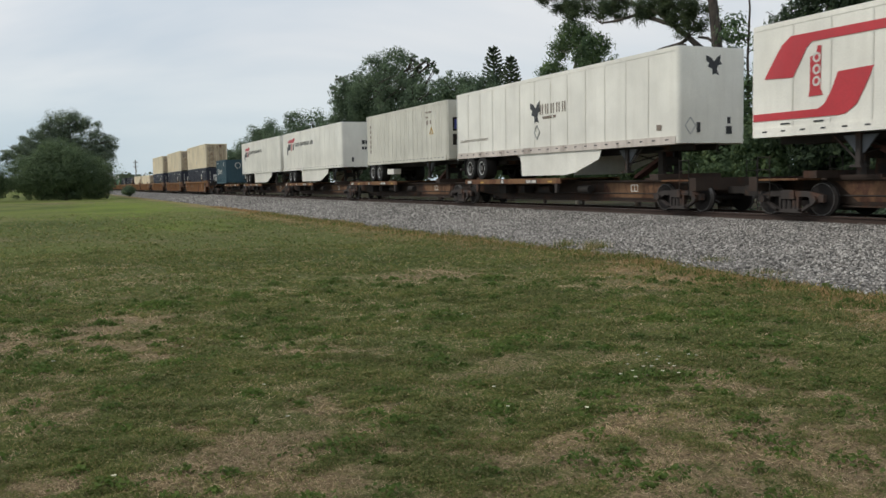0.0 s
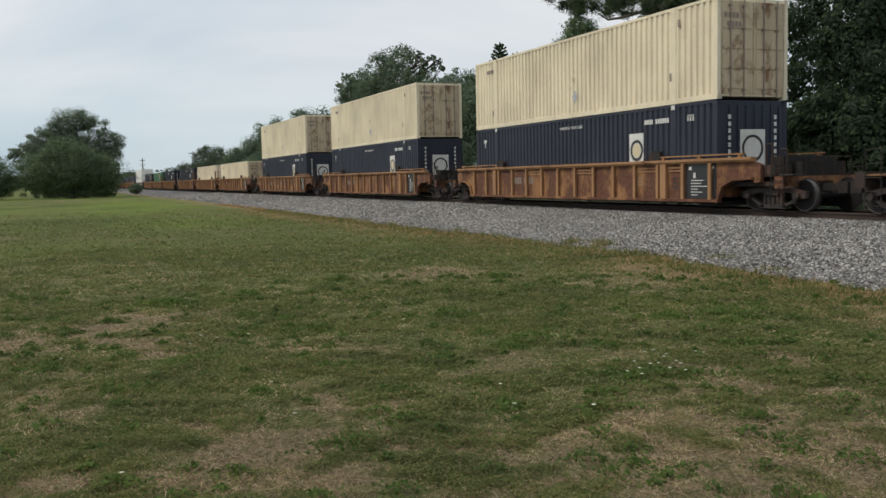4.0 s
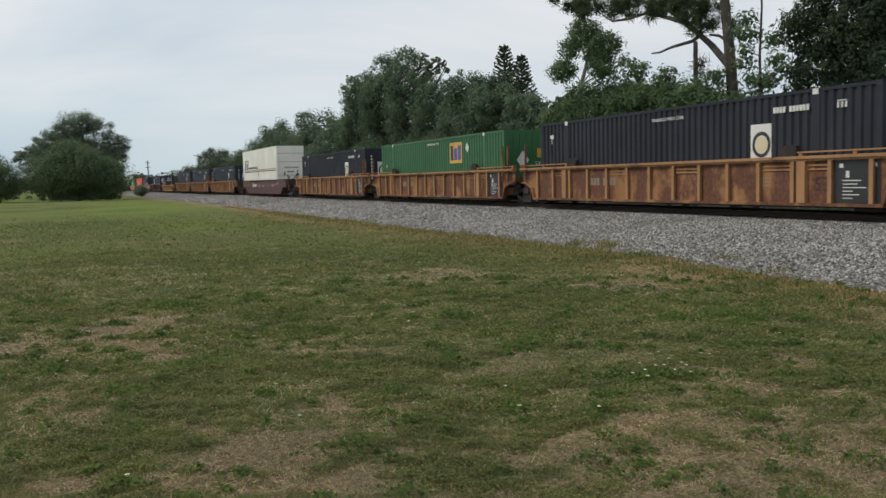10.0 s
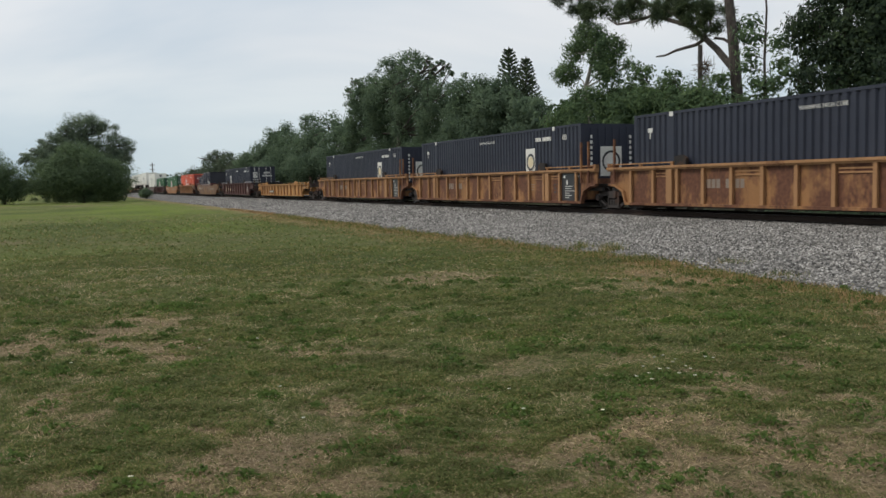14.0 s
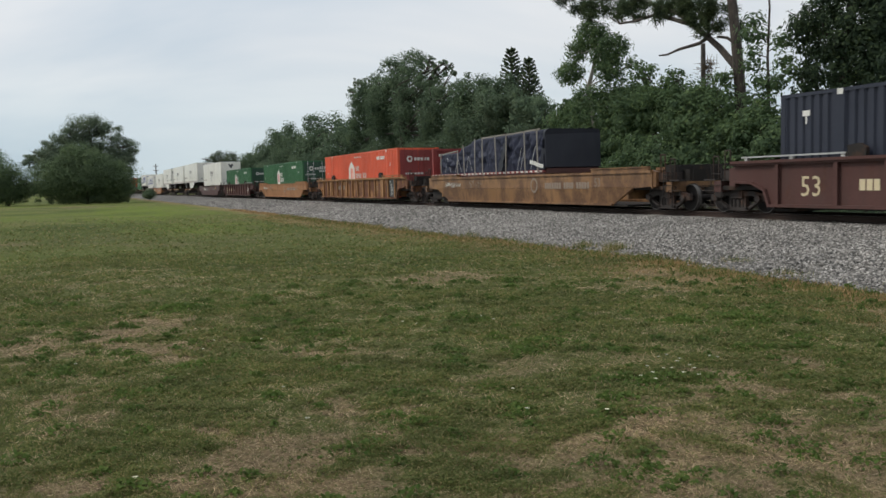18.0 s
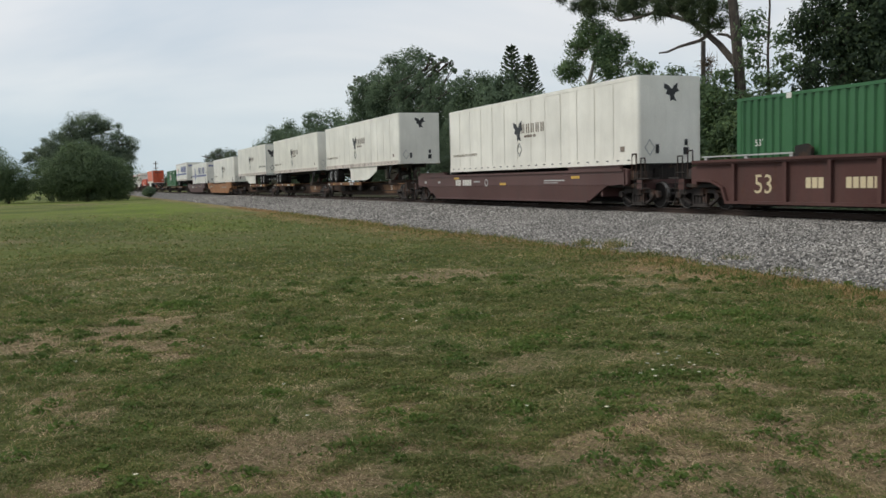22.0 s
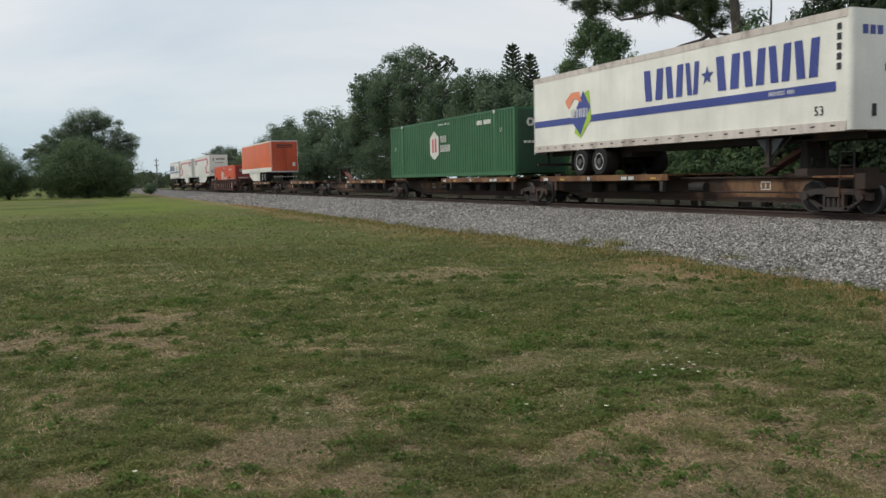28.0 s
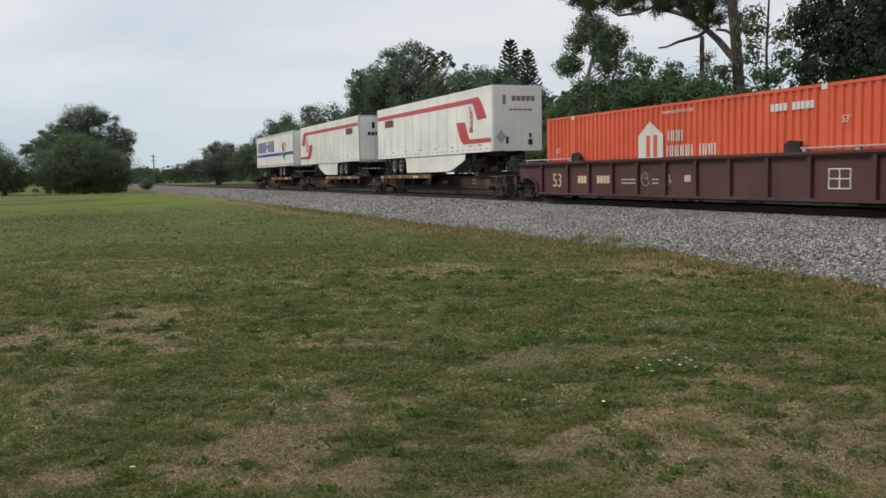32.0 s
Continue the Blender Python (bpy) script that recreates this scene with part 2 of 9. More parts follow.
def math_node(n, l, how, a, b):
    k = n.new("ShaderNodeMath")
    k.operation = how
    for i, v in enumerate((a, b)):
        if isinstance(v, bpy.types.NodeSocket):
            l.new(v, k.inputs[i])
        else:
            k.inputs[i].default_value = v
    return k.outputs["Value"]


def mat_ground():
    """Lawn: short green cover, straw-coloured thatch and dry bare spots."""
    m, n, l, s = material("lawn_turf", 0.95)
    broad = noise_node(n, l, 0.22, 6, rough=0.6)
    mid = noise_node(n, l, 2.6, 7, rough=0.7)
    fine = noise_node(n, l, 26.0, 8, rough=0.75)
    green = ramp_node(n, l, fine, (0.32, (0.042, 0.055, 0.017)), (0.5, (0.112, 0.135, 0.042)), (0.68, (0.185, 0.198, 0.072)))
    straw = ramp_node(n, l, fine, (0.32, (0.082, 0.058, 0.036)), (0.5, (0.245, 0.182, 0.112)), (0.68, (0.45, 0.355, 0.225)))
    lush = ramp_node(n, l, fine, (0.32, (0.078, 0.118, 0.020)), (0.68, (0.190, 0.235, 0.045)))
    deep = ramp_node(n, l, fine, (0.32, (0.022, 0.038, 0.011)), (0.68, (0.075, 0.108, 0.028)))
    where = math_node(n, l, "ADD", math_node(n, l, "MULTIPLY", broad, 0.45), math_node(n, l, "MULTIPLY", mid, 0.55))
    where = math_node(n, l, "ADD", where, math_node(n, l, "MULTIPLY", attribute_node(n, "dry"), 0.34))
    mask = ramp_node(n, l, where, (0.50, (0, 0, 0)), (0.76, (0.9,) * 3))
    base = mix_node(n, l, mask, green, straw)
    clod = ramp_node(n, l, noise_node(n, l, 9.0, 5, rough=0.7), (0.34, (0.62, 0.60, 0.58)), (0.66, (1.28, 1.27, 1.25)))
    base = mix_node(n, l, 1.0, base, clod, "MULTIPLY")
    brown = ramp_node(n, l, fine, (0.32, (0.12, 0.078, 0.036)), (0.68, (0.37, 0.255, 0.125)))
    base = mix_node(n, l, math_node(n, l, "MULTIPLY", attribute_node(n, "brown"), math_node(n, l, "ADD", mid, 0.25)), base, brown)
    base = mix_node(n, l, attribute_node(n, "lush"), base, lush)
    base = mix_node(n, l, math_node(n, l, "MULTIPLY", attribute_node(n, "deep"), 0.75), base, deep)
    l.new(base, s.inputs["Base Color"])
    s.inputs["Specular IOR Level"].default_value = 0.1
    bump_node(n, l, s, fine, 1.0, 0.06)
    return m


def mat_blades(name, *stops, vary=1.0):
    """Leaves and blades: every one takes its own tone."""
    m, n, l, s = material(name, 0.6)
    g = n.new("ShaderNodeNewGeometry")
    tone = ramp_node(n, l, g.outputs["Random Per Island"], *stops)
    # wide and lump put light and dark clump shading into the colour as noise
    wide = ramp_node(n, l, noise_node(n, l, 0.5, 4), (0.3, (1 - 0.30 * vary, 1 - 0.28 * vary, 1 - 0.28 * vary)), (0.7, (1 + 0.32 * vary, 1 + 0.26 * vary, 1 + 0.15 * vary)))
    tone = mix_node(n, l, 1.0, tone, wide, "MULTIPLY")
    lump = ramp_node(n, l, noise_node(n, l, 1.7, 2), (0.34, (1 - 0.28 * vary, 1 - 0.26 * vary, 1 - 0.24 * vary)), (0.66, (1 + 0.32 * vary, 1 + 0.28 * vary, 1 + 0.18 * vary)))
    tone = mix_node(n, l, 1.0, tone, lump, "MULTIPLY")
    l.new(tone, s.inputs["Base Color"])
    s.inputs["Specular IOR Level"].default_value = 0.12
    through_leaf = n.new("ShaderNodeBsdfTranslucent")
    l.new(tone, through_leaf.inputs["Color"])
    mixed = n.new("ShaderNodeMixShader")
    mixed.inputs[0].default_value = 0.45
    l.new(s.outputs["BSDF"], mixed.inputs[1])
    l.new(through_leaf.outputs["BSDF"], mixed.inputs[2])
    l.new(mixed.outputs["Shader"], n["Material Output"].inputs["Surface"])
    return m


M_GROUND = mat_ground()
M_GRASS = mat_blades("green_grass_blades", (0.0, (0.054, 0.090, 0.023)), (0.50, (0.116, 0.158, 0.042)), (0.78, (0.205, 0.205, 0.072)), (1.0, (0.40, 0.32, 0.175)), vary=0.5)
M_COVER = mat_blades("low_green_ground_cover", (0.0, (0.087, 0.112, 0.035)), (0.5, (0.145, 0.171, 0.058)), (0.85, (0.206, 0.206, 0.082)), (1.0, (0.353, 0.284, 0.158)), vary=0.45)
M_BROWNGRASS = mat_blades("red_brown_dry_blades", (0.0, (0.19, 0.125, 0.060)), (0.5, (0.35, 0.235, 0.115)), (1.0, (0.50, 0.37, 0.20)), vary=0.4)
M_WEED = mat_blades("broad_weed_leaves", (0.0, (0.066, 0.112, 0.028)), (0.6, (0.108, 0.168, 0.044)), (1.0, (0.15, 0.205, 0.06)), vary=0.5)
M_STRAW = mat_blades("dry_straw_blades", (0.0, (0.26, 0.182, 0.115)), (0.5, (0.54, 0.41, 0.27)), (1.0, (0.74, 0.60, 0.43)), vary=0.5)
M_FLOWER = mat_blades("white_petals", (0.0, (0.70, 0.70, 0.62)), (1.0, (0.85, 0.85, 0.80)))
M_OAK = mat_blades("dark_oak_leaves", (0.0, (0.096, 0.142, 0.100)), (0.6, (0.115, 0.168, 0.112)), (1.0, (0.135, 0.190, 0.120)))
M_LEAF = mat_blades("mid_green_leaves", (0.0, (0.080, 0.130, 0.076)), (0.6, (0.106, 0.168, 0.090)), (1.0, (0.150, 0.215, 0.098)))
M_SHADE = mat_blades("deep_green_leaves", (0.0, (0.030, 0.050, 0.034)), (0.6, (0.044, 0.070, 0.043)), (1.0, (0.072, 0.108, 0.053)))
# distance haze put into the leaf colour: paler and greyer than near oaks
M_HAZE = mat_blades("haze_paled_leaves", (0.0, (0.135, 0.180, 0.135)), (0.6, (0.152, 0.200, 0.148)), (1.0, (0.168, 0.218, 0.158)))
M_BUSH = mat_blades("dull_green_bush_leaves", (0.0, (0.108, 0.156, 0.092)), (0.6, (0.124, 0.178, 0.102)), (1.0, (0.142, 0.200, 0.112)))
M_CONIFER = mat_blades("conifer_leaves", (0.0, (0.060, 0.086, 0.060)), (0.6, (0.085, 0.118, 0.078)), (1.0, (0.110, 0.150, 0.090)))
M_PINE = mat_blades("pine_needles", (0.0, (0.038, 0.056, 0.032)), (0.6, (0.062, 0.088, 0.048)), (1.0, (0.098, 0.130, 0.066)))
M_FAR = mat_blades("hazy_distant_leaves", (0.0, (0.060, 0.082, 0.055)), (0.6, (0.078, 0.105, 0.070)), (1.0, (0.095, 0.125, 0.085)))


def mat_bark(name, dark, pale):
    m, n, l, s = material(name, 0.9)
    ridges = noise_node(n, l, 7.0, 6, (1.0, 1.0, 0.25), rough=0.7)
    l.new(ramp_node(n, l, ridges, (0.32, dark), (0.68, pale)), s.inputs["Base Color"])
    bump_node(n, l, s, ridges, 0.9, 0.04)
    return m


M_BARK = mat_bark("grey_brown_bark", (0.020, 0.016, 0.013), (0.085, 0.068, 0.055))
M_PALEBARK = mat_bark("pale_bark", (0.12, 0.11, 0.09), (0.34, 0.32, 0.28))
M_WOODPOLE = mat_bark("weathered_pole_timber", (0.06, 0.05, 0.042), (0.16, 0.14, 0.12))


def mat_stone(name, *stops):
    m, n, l, s = material(name, 0.9)
    g = n.new("ShaderNodeNewGeometry")
    tone = ramp_node(n, l, g.outputs["Random Per Island"], *stops)
    spot = ramp_node(n, l, noise_node(n, l, 30.0, 4), (0.3, (0.75,) * 3), (0.7, (1.15,) * 3))
    wide = ramp_node(n, l, noise_node(n, l, 0.5, 4), (0.3, (0.82,) * 3), (0.7, (1.12,) * 3))
    tone = mix_node(n, l, 1.0, tone, spot, "MULTIPLY")
    l.new(mix_node(n, l, 1.0, tone, wide, "MULTIPLY"), s.inputs["Base Color"])
    return m


M_STONE = mat_stone("crushed_grey_granite", (0.0, (0.045, 0.042, 0.039)), (0.45, (0.172, 0.160, 0.145)), (0.85, (0.35, 0.328, 0.30)), (1.0, (0.50, 0.475, 0.44)))
M_RAIL = paint("rusty_rail_steel", (0.050, 0.032, 0.025), (0.05, 0.035, 0.03), 0.5, rough=0.7)
M_TIE = paint("oily_timber_tie", (0.055, 0.040, 0.032), (0.03, 0.025, 0.02), 0.5, rough=0.9)


def mat_ballast():
    m, n, l, s = material("ballast_bed", 0.95)
    c = n.new("ShaderNodeTexCoord")
    v = n.new("ShaderNodeTexVoronoi")
    v.inputs["Scale"].default_value = 17.0
    l.new(c.outputs["Object"], v.inputs["Vector"])
    split_c = n.new("ShaderNodeSeparateColor")
    l.new(v.outputs["Color"], split_c.inputs["Color"])
    tone = ramp_node(n, l, split_c.outputs["Red"], (0.0, (0.075, 0.070, 0.064)), (0.6, (0.20, 0.188, 0.174)), (1.0, (0.42, 0.398, 0.37)))
    # shade between the stones, painted as darker cell edges
    gap_shade = ramp_node(n, l, v.outputs["Distance"], (0.25, (1.0,) * 3), (0.65, (0.35,) * 3))
    wide = ramp_node(n, l, noise_node(n, l, 0.5, 4), (0.3, (0.85,) * 3), (0.7, (1.1,) * 3))
    tone = mix_node(n, l, 1.0, tone, gap_shade, "MULTIPLY")
    l.new(mix_node(n, l, 1.0, tone, wide, "MULTIPLY"), s.inputs["Base Color"])
    bump_node(n, l, s, v.outputs["Distance"], 0.8, -0.04)
    return m


M_BALLAST = mat_ballast()


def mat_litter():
    """Earth under the trees: brown leaf litter with some moss, their shade put into its dark tones."""
    m, n, l, s = material("shade_dark_litter", 0.95)
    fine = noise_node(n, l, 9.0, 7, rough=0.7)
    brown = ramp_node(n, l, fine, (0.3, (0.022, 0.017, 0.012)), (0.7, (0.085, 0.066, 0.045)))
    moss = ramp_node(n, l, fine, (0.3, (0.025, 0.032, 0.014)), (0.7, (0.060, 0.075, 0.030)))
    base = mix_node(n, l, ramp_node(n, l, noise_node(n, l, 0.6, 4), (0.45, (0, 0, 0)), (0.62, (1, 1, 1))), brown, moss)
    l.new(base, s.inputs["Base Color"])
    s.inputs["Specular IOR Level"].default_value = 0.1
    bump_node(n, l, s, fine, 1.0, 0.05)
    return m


M_LITTER = mat_litter()


# ---- building helpers ----
class Geo:
    """Collects vertices and faces of one mesh."""

    def __init__(self):
        self.v, self.f, self.smooth = [], [], False

    def box(self, x0, x1, y0, y1, z0, z1):
        a = len(self.v)
        self.v += [(x, y, z) for z in (z0, z1) for y in (y0, y1) for x in (x0, x1)]
        self.f += [tuple(a + i for i in q) for q in ((0, 2, 3, 1), (4, 5, 7, 6), (0, 1, 5, 4), (2, 6, 7, 3), (0, 4, 6, 2), (1, 3, 7, 5))]
        return self

    def prism(self, pts, axis, a, b):
        """A polygon of (first, second) coordinates across the axis, drawn out from a to b along it."""
        n, k = len(pts), len(self.v)
        for d in (a, b):
            for p, q in pts:
                self.v.append((d, p, q) if axis == "x" else (p, d, q) if axis == "y" else (p, q, d))
        area = sum(pts[i - 1][0] * pts[i][1] - pts[i][0] * pts[i - 1][1] for i in range(n))
        turn = (area > 0) != (axis == "y")
        if (b < a):
            turn = not turn
        front, rear = [k + i for i in range(n)], [k + n + i for i in range(n)]
        self.f.append(tuple(reversed(front)) if turn else tuple(front))
        self.f.append(tuple(rear) if turn else tuple(reversed(rear)))
        for i in range(n):
            j = (i + 1) % n
            q = (front[i], front[j], rear[j], rear[i])
            self.f.append(q if turn else tuple(reversed(q)))
        return self

    def cyl(self, centre, axis, r, half, n=16, r2=None):
        r2 = r if r2 is None else r2
        c, k = Vector(centre), len(self.v)
        u, w = {"x": ((0, 1, 0), (0, 0, 1)), "y": ((0, 0, 1), (1, 0, 0)), "z": ((1, 0, 0), (0, 1, 0))}[axis]
        d = Vector({"x": (1, 0, 0), "y": (0, 1, 0), "z": (0, 0, 1)}[axis])
        u, w = Vector(u), Vector(w)
        for e, rr in ((-half, r), (half, r2)):
            for i in range(n):
                t = 2 * math.pi * i / n
                self.v.append(tuple(c + d * e + u * (rr * math.cos(t)) + w * (rr * math.sin(t))))
        self.f.append(tuple(k + i for i in reversed(range(n))))
        self.f.append(tuple(k + n + i for i in range(n)))
        for i in range(n):
            j = (i + 1) % n
            self.f.append((k + i, k + j, k + n + j, k + n + i))
        return self

    def ring(self, centre, axis, r_out, r_in, half, n=24):
        """A flat ring or hollow drum round the axis."""
        k, c = len(self.v), Vector(centre)
        u, w = {"x": ((0, 1, 0), (0, 0, 1)), "y": ((0, 0, 1), (1, 0, 0)), "z": ((1, 0, 0), (0, 1, 0))}[axis]
        d = Vector({"x": (1, 0, 0), "y": (0, 1, 0), "z": (0, 0, 1)}[axis])
        u, w = Vector(u), Vector(w)
        for i in range(n):
            t = 2 * math.pi * i / n
            way = u * math.cos(t) + w * math.sin(t)
            for rr, e in ((r_out, -half), (r_out, half), (r_in, half), (r_in, -half)):
                self.v.append(tuple(c + way * rr + d * e))
        for i in range(n):
            a, b = k + 4 * i, k + 4 * ((i + 1) % n)
            for j in range(4):
                h = (j + 1) % 4
                self.f.append((a + j, b + j, b + h, a + h))
        return self

    def rod(self, p, q, r, n=6, r2=None):
        """A round bar from p to q, tapering to r2."""
        r2 = r if r2 is None else r2
        p, q, k = Vector(p), Vector(q), len(self.v)
        d = (q - p).normalized()
        u = d.orthogonal().normalized()
        w = d.cross(u)
        for c, rr in ((p, r), (q, r2)):
            for i in range(n):
                t = 2 * math.pi * i / n
                self.v.append(tuple(c + u * (rr * math.cos(t)) + w * (rr * math.sin(t))))
        self.f.append(tuple(k + i for i in reversed(range(n))))
        self.f.append(tuple(k + n + i for i in range(n)))
        for i in range(n):
            j = (i + 1) % n
            self.f.append((k + i, k + j, k + n + j, k + n + i))
        return self

    def mesh(self, name, mat):
        me = bpy.data.meshes.new(name)
        me.from_pydata(self.v, [], self.f)
        me.materials.append(mat)
        if self.smooth:
            me.shade_smooth()
        return me


def part(name, geo, mat, parent, label="", at=None):
    ob = new(name, geo if isinstance(geo, bpy.types.Mesh) else geo.mesh(name, mat))
    ob.parent = parent
    if at:
        ob.location = at
    if label:
        ob["label"] = label
    return ob


def thing(name, label, category, group="", kind=""):
    return tagged(new(name), label, category, group, kind)


def cloud_mesh(name, verts, faces_per, mat, smooth=False):
    """A mesh of many alike islands: verts (islands, n, 3) and the faces of one island."""
    count, n, _ = verts.shape
    base = np.asarray(faces_per)
    faces = (base[None] + (np.arange(count) * n)[:, None, None]).reshape(-1, base.shape[1])
    me = bpy.data.meshes.new(name)
    me.vertices.add(count * n)
    me.vertices.foreach_set("co", verts.astype(np.float32).ravel())
    k = faces.shape[1]
    me.loops.add(faces.size)
    me.loops.foreach_set("vertex_index", faces.astype(np.int32).ravel())
    me.polygons.add(len(faces))
    me.polygons.foreach_set("loop_start", np.arange(0, faces.size, k, dtype=np.int32))
    me.polygons.foreach_set("loop_total", np.full(len(faces), k, dtype=np.int32))
    me.update(calc_edges=True)
    me.validate()
    me.materials.append(mat)
    return me


RNG = np.random.default_rng(7)


def patchy(x, y, size, seed):
    """Smooth random values from 0 to 1 over the plan, with lumps of that size."""
    r = np.random.default_rng(seed).random((64, 64))
    u, v = x / size, y / size
    i, j = np.floor(u).astype(int), np.floor(v).astype(int)
    a, b = u - i, v - j
    a, b = a * a * (3 - 2 * a), b * b * (3 - 2 * b)
    g = lambda p, q: r[p % 64, q % 64]
    return (g(i, j) * (1 - a) + g(i + 1, j) * a) * (1 - b) + (g(i, j + 1) * (1 - a) + g(i + 1, j + 1) * a) * b


# ---- ground, ballast and track ----
TRACK_Y, TRACK_Z, CAR_Z = 18.72, 0.57, 0.38
TOE_X, TOE_Y = (-400, -60, -35, -18, -14.8, -12, -9.5, 0, 400), (11.6, 11.3, 10.75, 10.8, 10.9, 10.4, 10.2, 10.2, 10.2)


def toe(x):
    """Where the ballast's foot meets the grass."""
    return np.interp(x, TOE_X, TOE_Y)


# patches of the lawn: x, y, reach across and along the line of sight
DRY = [(-4.76, 2.39, 0.24, 0.26), (-4.70, 2.78, 0.24, 0.27), (-4.67, 3.52, 0.29, 0.30), (-4.49, 3.74, 0.25, 0.34), (-4.39, 4.23, 0.25, 0.36), (-3.74, 3.86, 0.28, 0.34), (-3.76, 3.28, 0.27, 0.30), (-5.15, 3.50, 0.23, 0.23), (-5.33, 4.78, 0.21, 0.28), (-4.77, 5.02, 0.24, 0.21), (-5.03, 1.01, 0.26, 0.24), (-4.81, 1.25, 0.22, 0.22), (-5.16, 0.43, 0.23, 0.21), (-7.49, 0.02, 0.32, 0.43), (-5.99, 0.91, 0.23, 0.23), (-3.96, 2.87, 0.24, 0.25), (-4.17, 2.09, 0.24, 0.18), (-5.33, -0.24, 0.19, 0.21), (-6.14, 2.25, 0.19, 0.21), (-4.04, 3.86, 0.33, 0.32), (-3.92, 4.35, 0.20, 0.39), (-3.40, 3.82, 0.17, 0.30), (-11.90, 0.74, 0.45, 0.77), (-10.76, -0.51, 0.39, 0.69), (-4.10, 3.25, 0.22, 0.22), (-9.59, 0.91, 0.36, 0.51), (-5.53, 1.11, 0.39, 0.43), (-4.90, 1.17, 0.23, 0.25), (-5.41, 1.90, 0.22, 0.26), (-6.54, 1.67, 0.22, 0.27), (-5.04, 2.37, 0.35, 0.43), (-4.64, 3.45, 0.39, 0.58), (-5.11, 3.57, 0.23, 0.38), (-3.99, 4.21, 0.36, 0.62), (-4.88, 5.25, 0.36, 0.46), (-5.85, 4.86, 0.27, 0.43), (-4.71, 2.75, 0.21, 0.29), (-6.06, 0.92, 0.23, 0.36), (-4.23, 2.33, 0.25, 0.19), (-6.18, 5.96, 0.25, 0.32), (-11.08, 0.43, 0.41, 0.81), (-8.54, 2.20, 0.34, 0.45), (-14.45, 5.98, 0.60, 0.94), (-13.53, 9.40, 0.60, 0.60), (-11.42, 9.62, 0.70, 0.50)]
GREEN = [(-5.29, 1.59, 0.25, 0.42), (-5.12, 0.83, 0.10, 0.15), (-5.68, 2.14, 0.23, 0.36), (-6.23, 3.26, 0.16, 0.27), (-6.08, 4.41, 0.32, 0.54), (-5.21, 3.22, 0.11, 0.26), (-4.51, 3.15, 0.12, 0.18), (-4.04, 3.14, 0.13, 0.25), (-5.16, 0.21, 0.22, 0.25), (-7.56, 0.49, 0.24, 0.38), (-7.65, 2.17, 0.20, 0.49), (-8.53, 1.06, 0.33, 0.56), (-9.81, 4.34, 0.27, 0.45), (-6.60, 2.33, 0.22, 0.35), (-5.89, 0.13, 0.11, 0.26), (-5.91, 4.74, 0.23, 0.39), (-4.51, 2.19, 0.16, 0.20), (-9.69, 2.50, 0.38, 0.62), (-12.78, 1.24, 0.65, 0.85), (-8.04, 4.38, 0.40, 0.52), (-8.23, 7.08, 0.57, 0.61), (-7.45, 3.07, 0.26, 0.36)]
BRIGHT = [(-75.41, 5.06, 4.04, 22.17), (-39.60, 4.69, 2.30, 3.52)]
DEEP = [(-18.95, 5.44, 4.68, 2.40), (-44.23, 0.02, 2.92, 4.16), (-10.80, 6.79, 1.24, 0.75)]
FLOWERS = [(-9.01, 1.10), (-9.05, 1.21), (-16.39, 1.33), (-9.07, 3.37), (-5.94, 2.96), (-5.19, 2.69), (-5.04, 0.23), (-5.79, 1.36), (-9.45, 4.32), (-6.65, 1.39), (-8.31, -0.06), (-6.13, 4.29), (-5.97, 4.23), (-6.37, 4.57), (-5.84, 4.24), (-5.95, 4.40), (-6.11, 4.57), (-5.71, 4.33), (-5.97, 4.59), (-5.83, 4.53), (-6.17, 4.95), (-6.14, 5.01), (-5.53, 4.34), (-5.89, 4.06), (-5.68, 4.05), (-6.24, 4.56), (-6.29, 4.73), (-9.01, 4.26), (-11.07, 7.44), (-9.33, 3.30), (-8.88, 1.65), (-5.08, 3.23)]


def within(x, y, spots, seed=0):
    """How deep a place lies in the nearest of the patches, from 0 at its ragged edge to 1."""
    best = np.zeros_like(x)
    rag = 0.10 + 0.9 * patchy(x, y, 0.26, 50 + seed) + 0.75 * patchy(x, y, 0.09, 55 + seed)
    for cx, cy, across, along in spots:
        r = math.hypot(cx, cy)
        ux, uy = cx / r, cy / r
        dx, dy = x - cx, y - cy
        f = (dx * ux + dy * uy) / max(along, 0.15)
        s = (dy * ux - dx * uy) / across
        best = np.maximum(best, np.clip((1.75 * rag - np.sqrt(f * f + s * s)) * 0.75, 0, 1))
    return best


def lawn_lumps(x, y):
    """Where the turf is thick (towards 1) and where it is thin."""
    return patchy(x + 0.1 * patchy(x, y, 0.2, 67), y, 0.33, 61) * 0.42 + patchy(x, y, 0.12, 66) * 0.33 + patchy(x, y, 1.3, 62) * 0.25


def ground_height(x, y):
    near = np.exp(-(np.hypot(x, y) / 60.0) ** 2)
    return near * ((patchy(x, y, 3.1, 3) - 0.5) * 0.07 + (patchy(x, y, 0.9, 4) - 0.5) * 0.03)


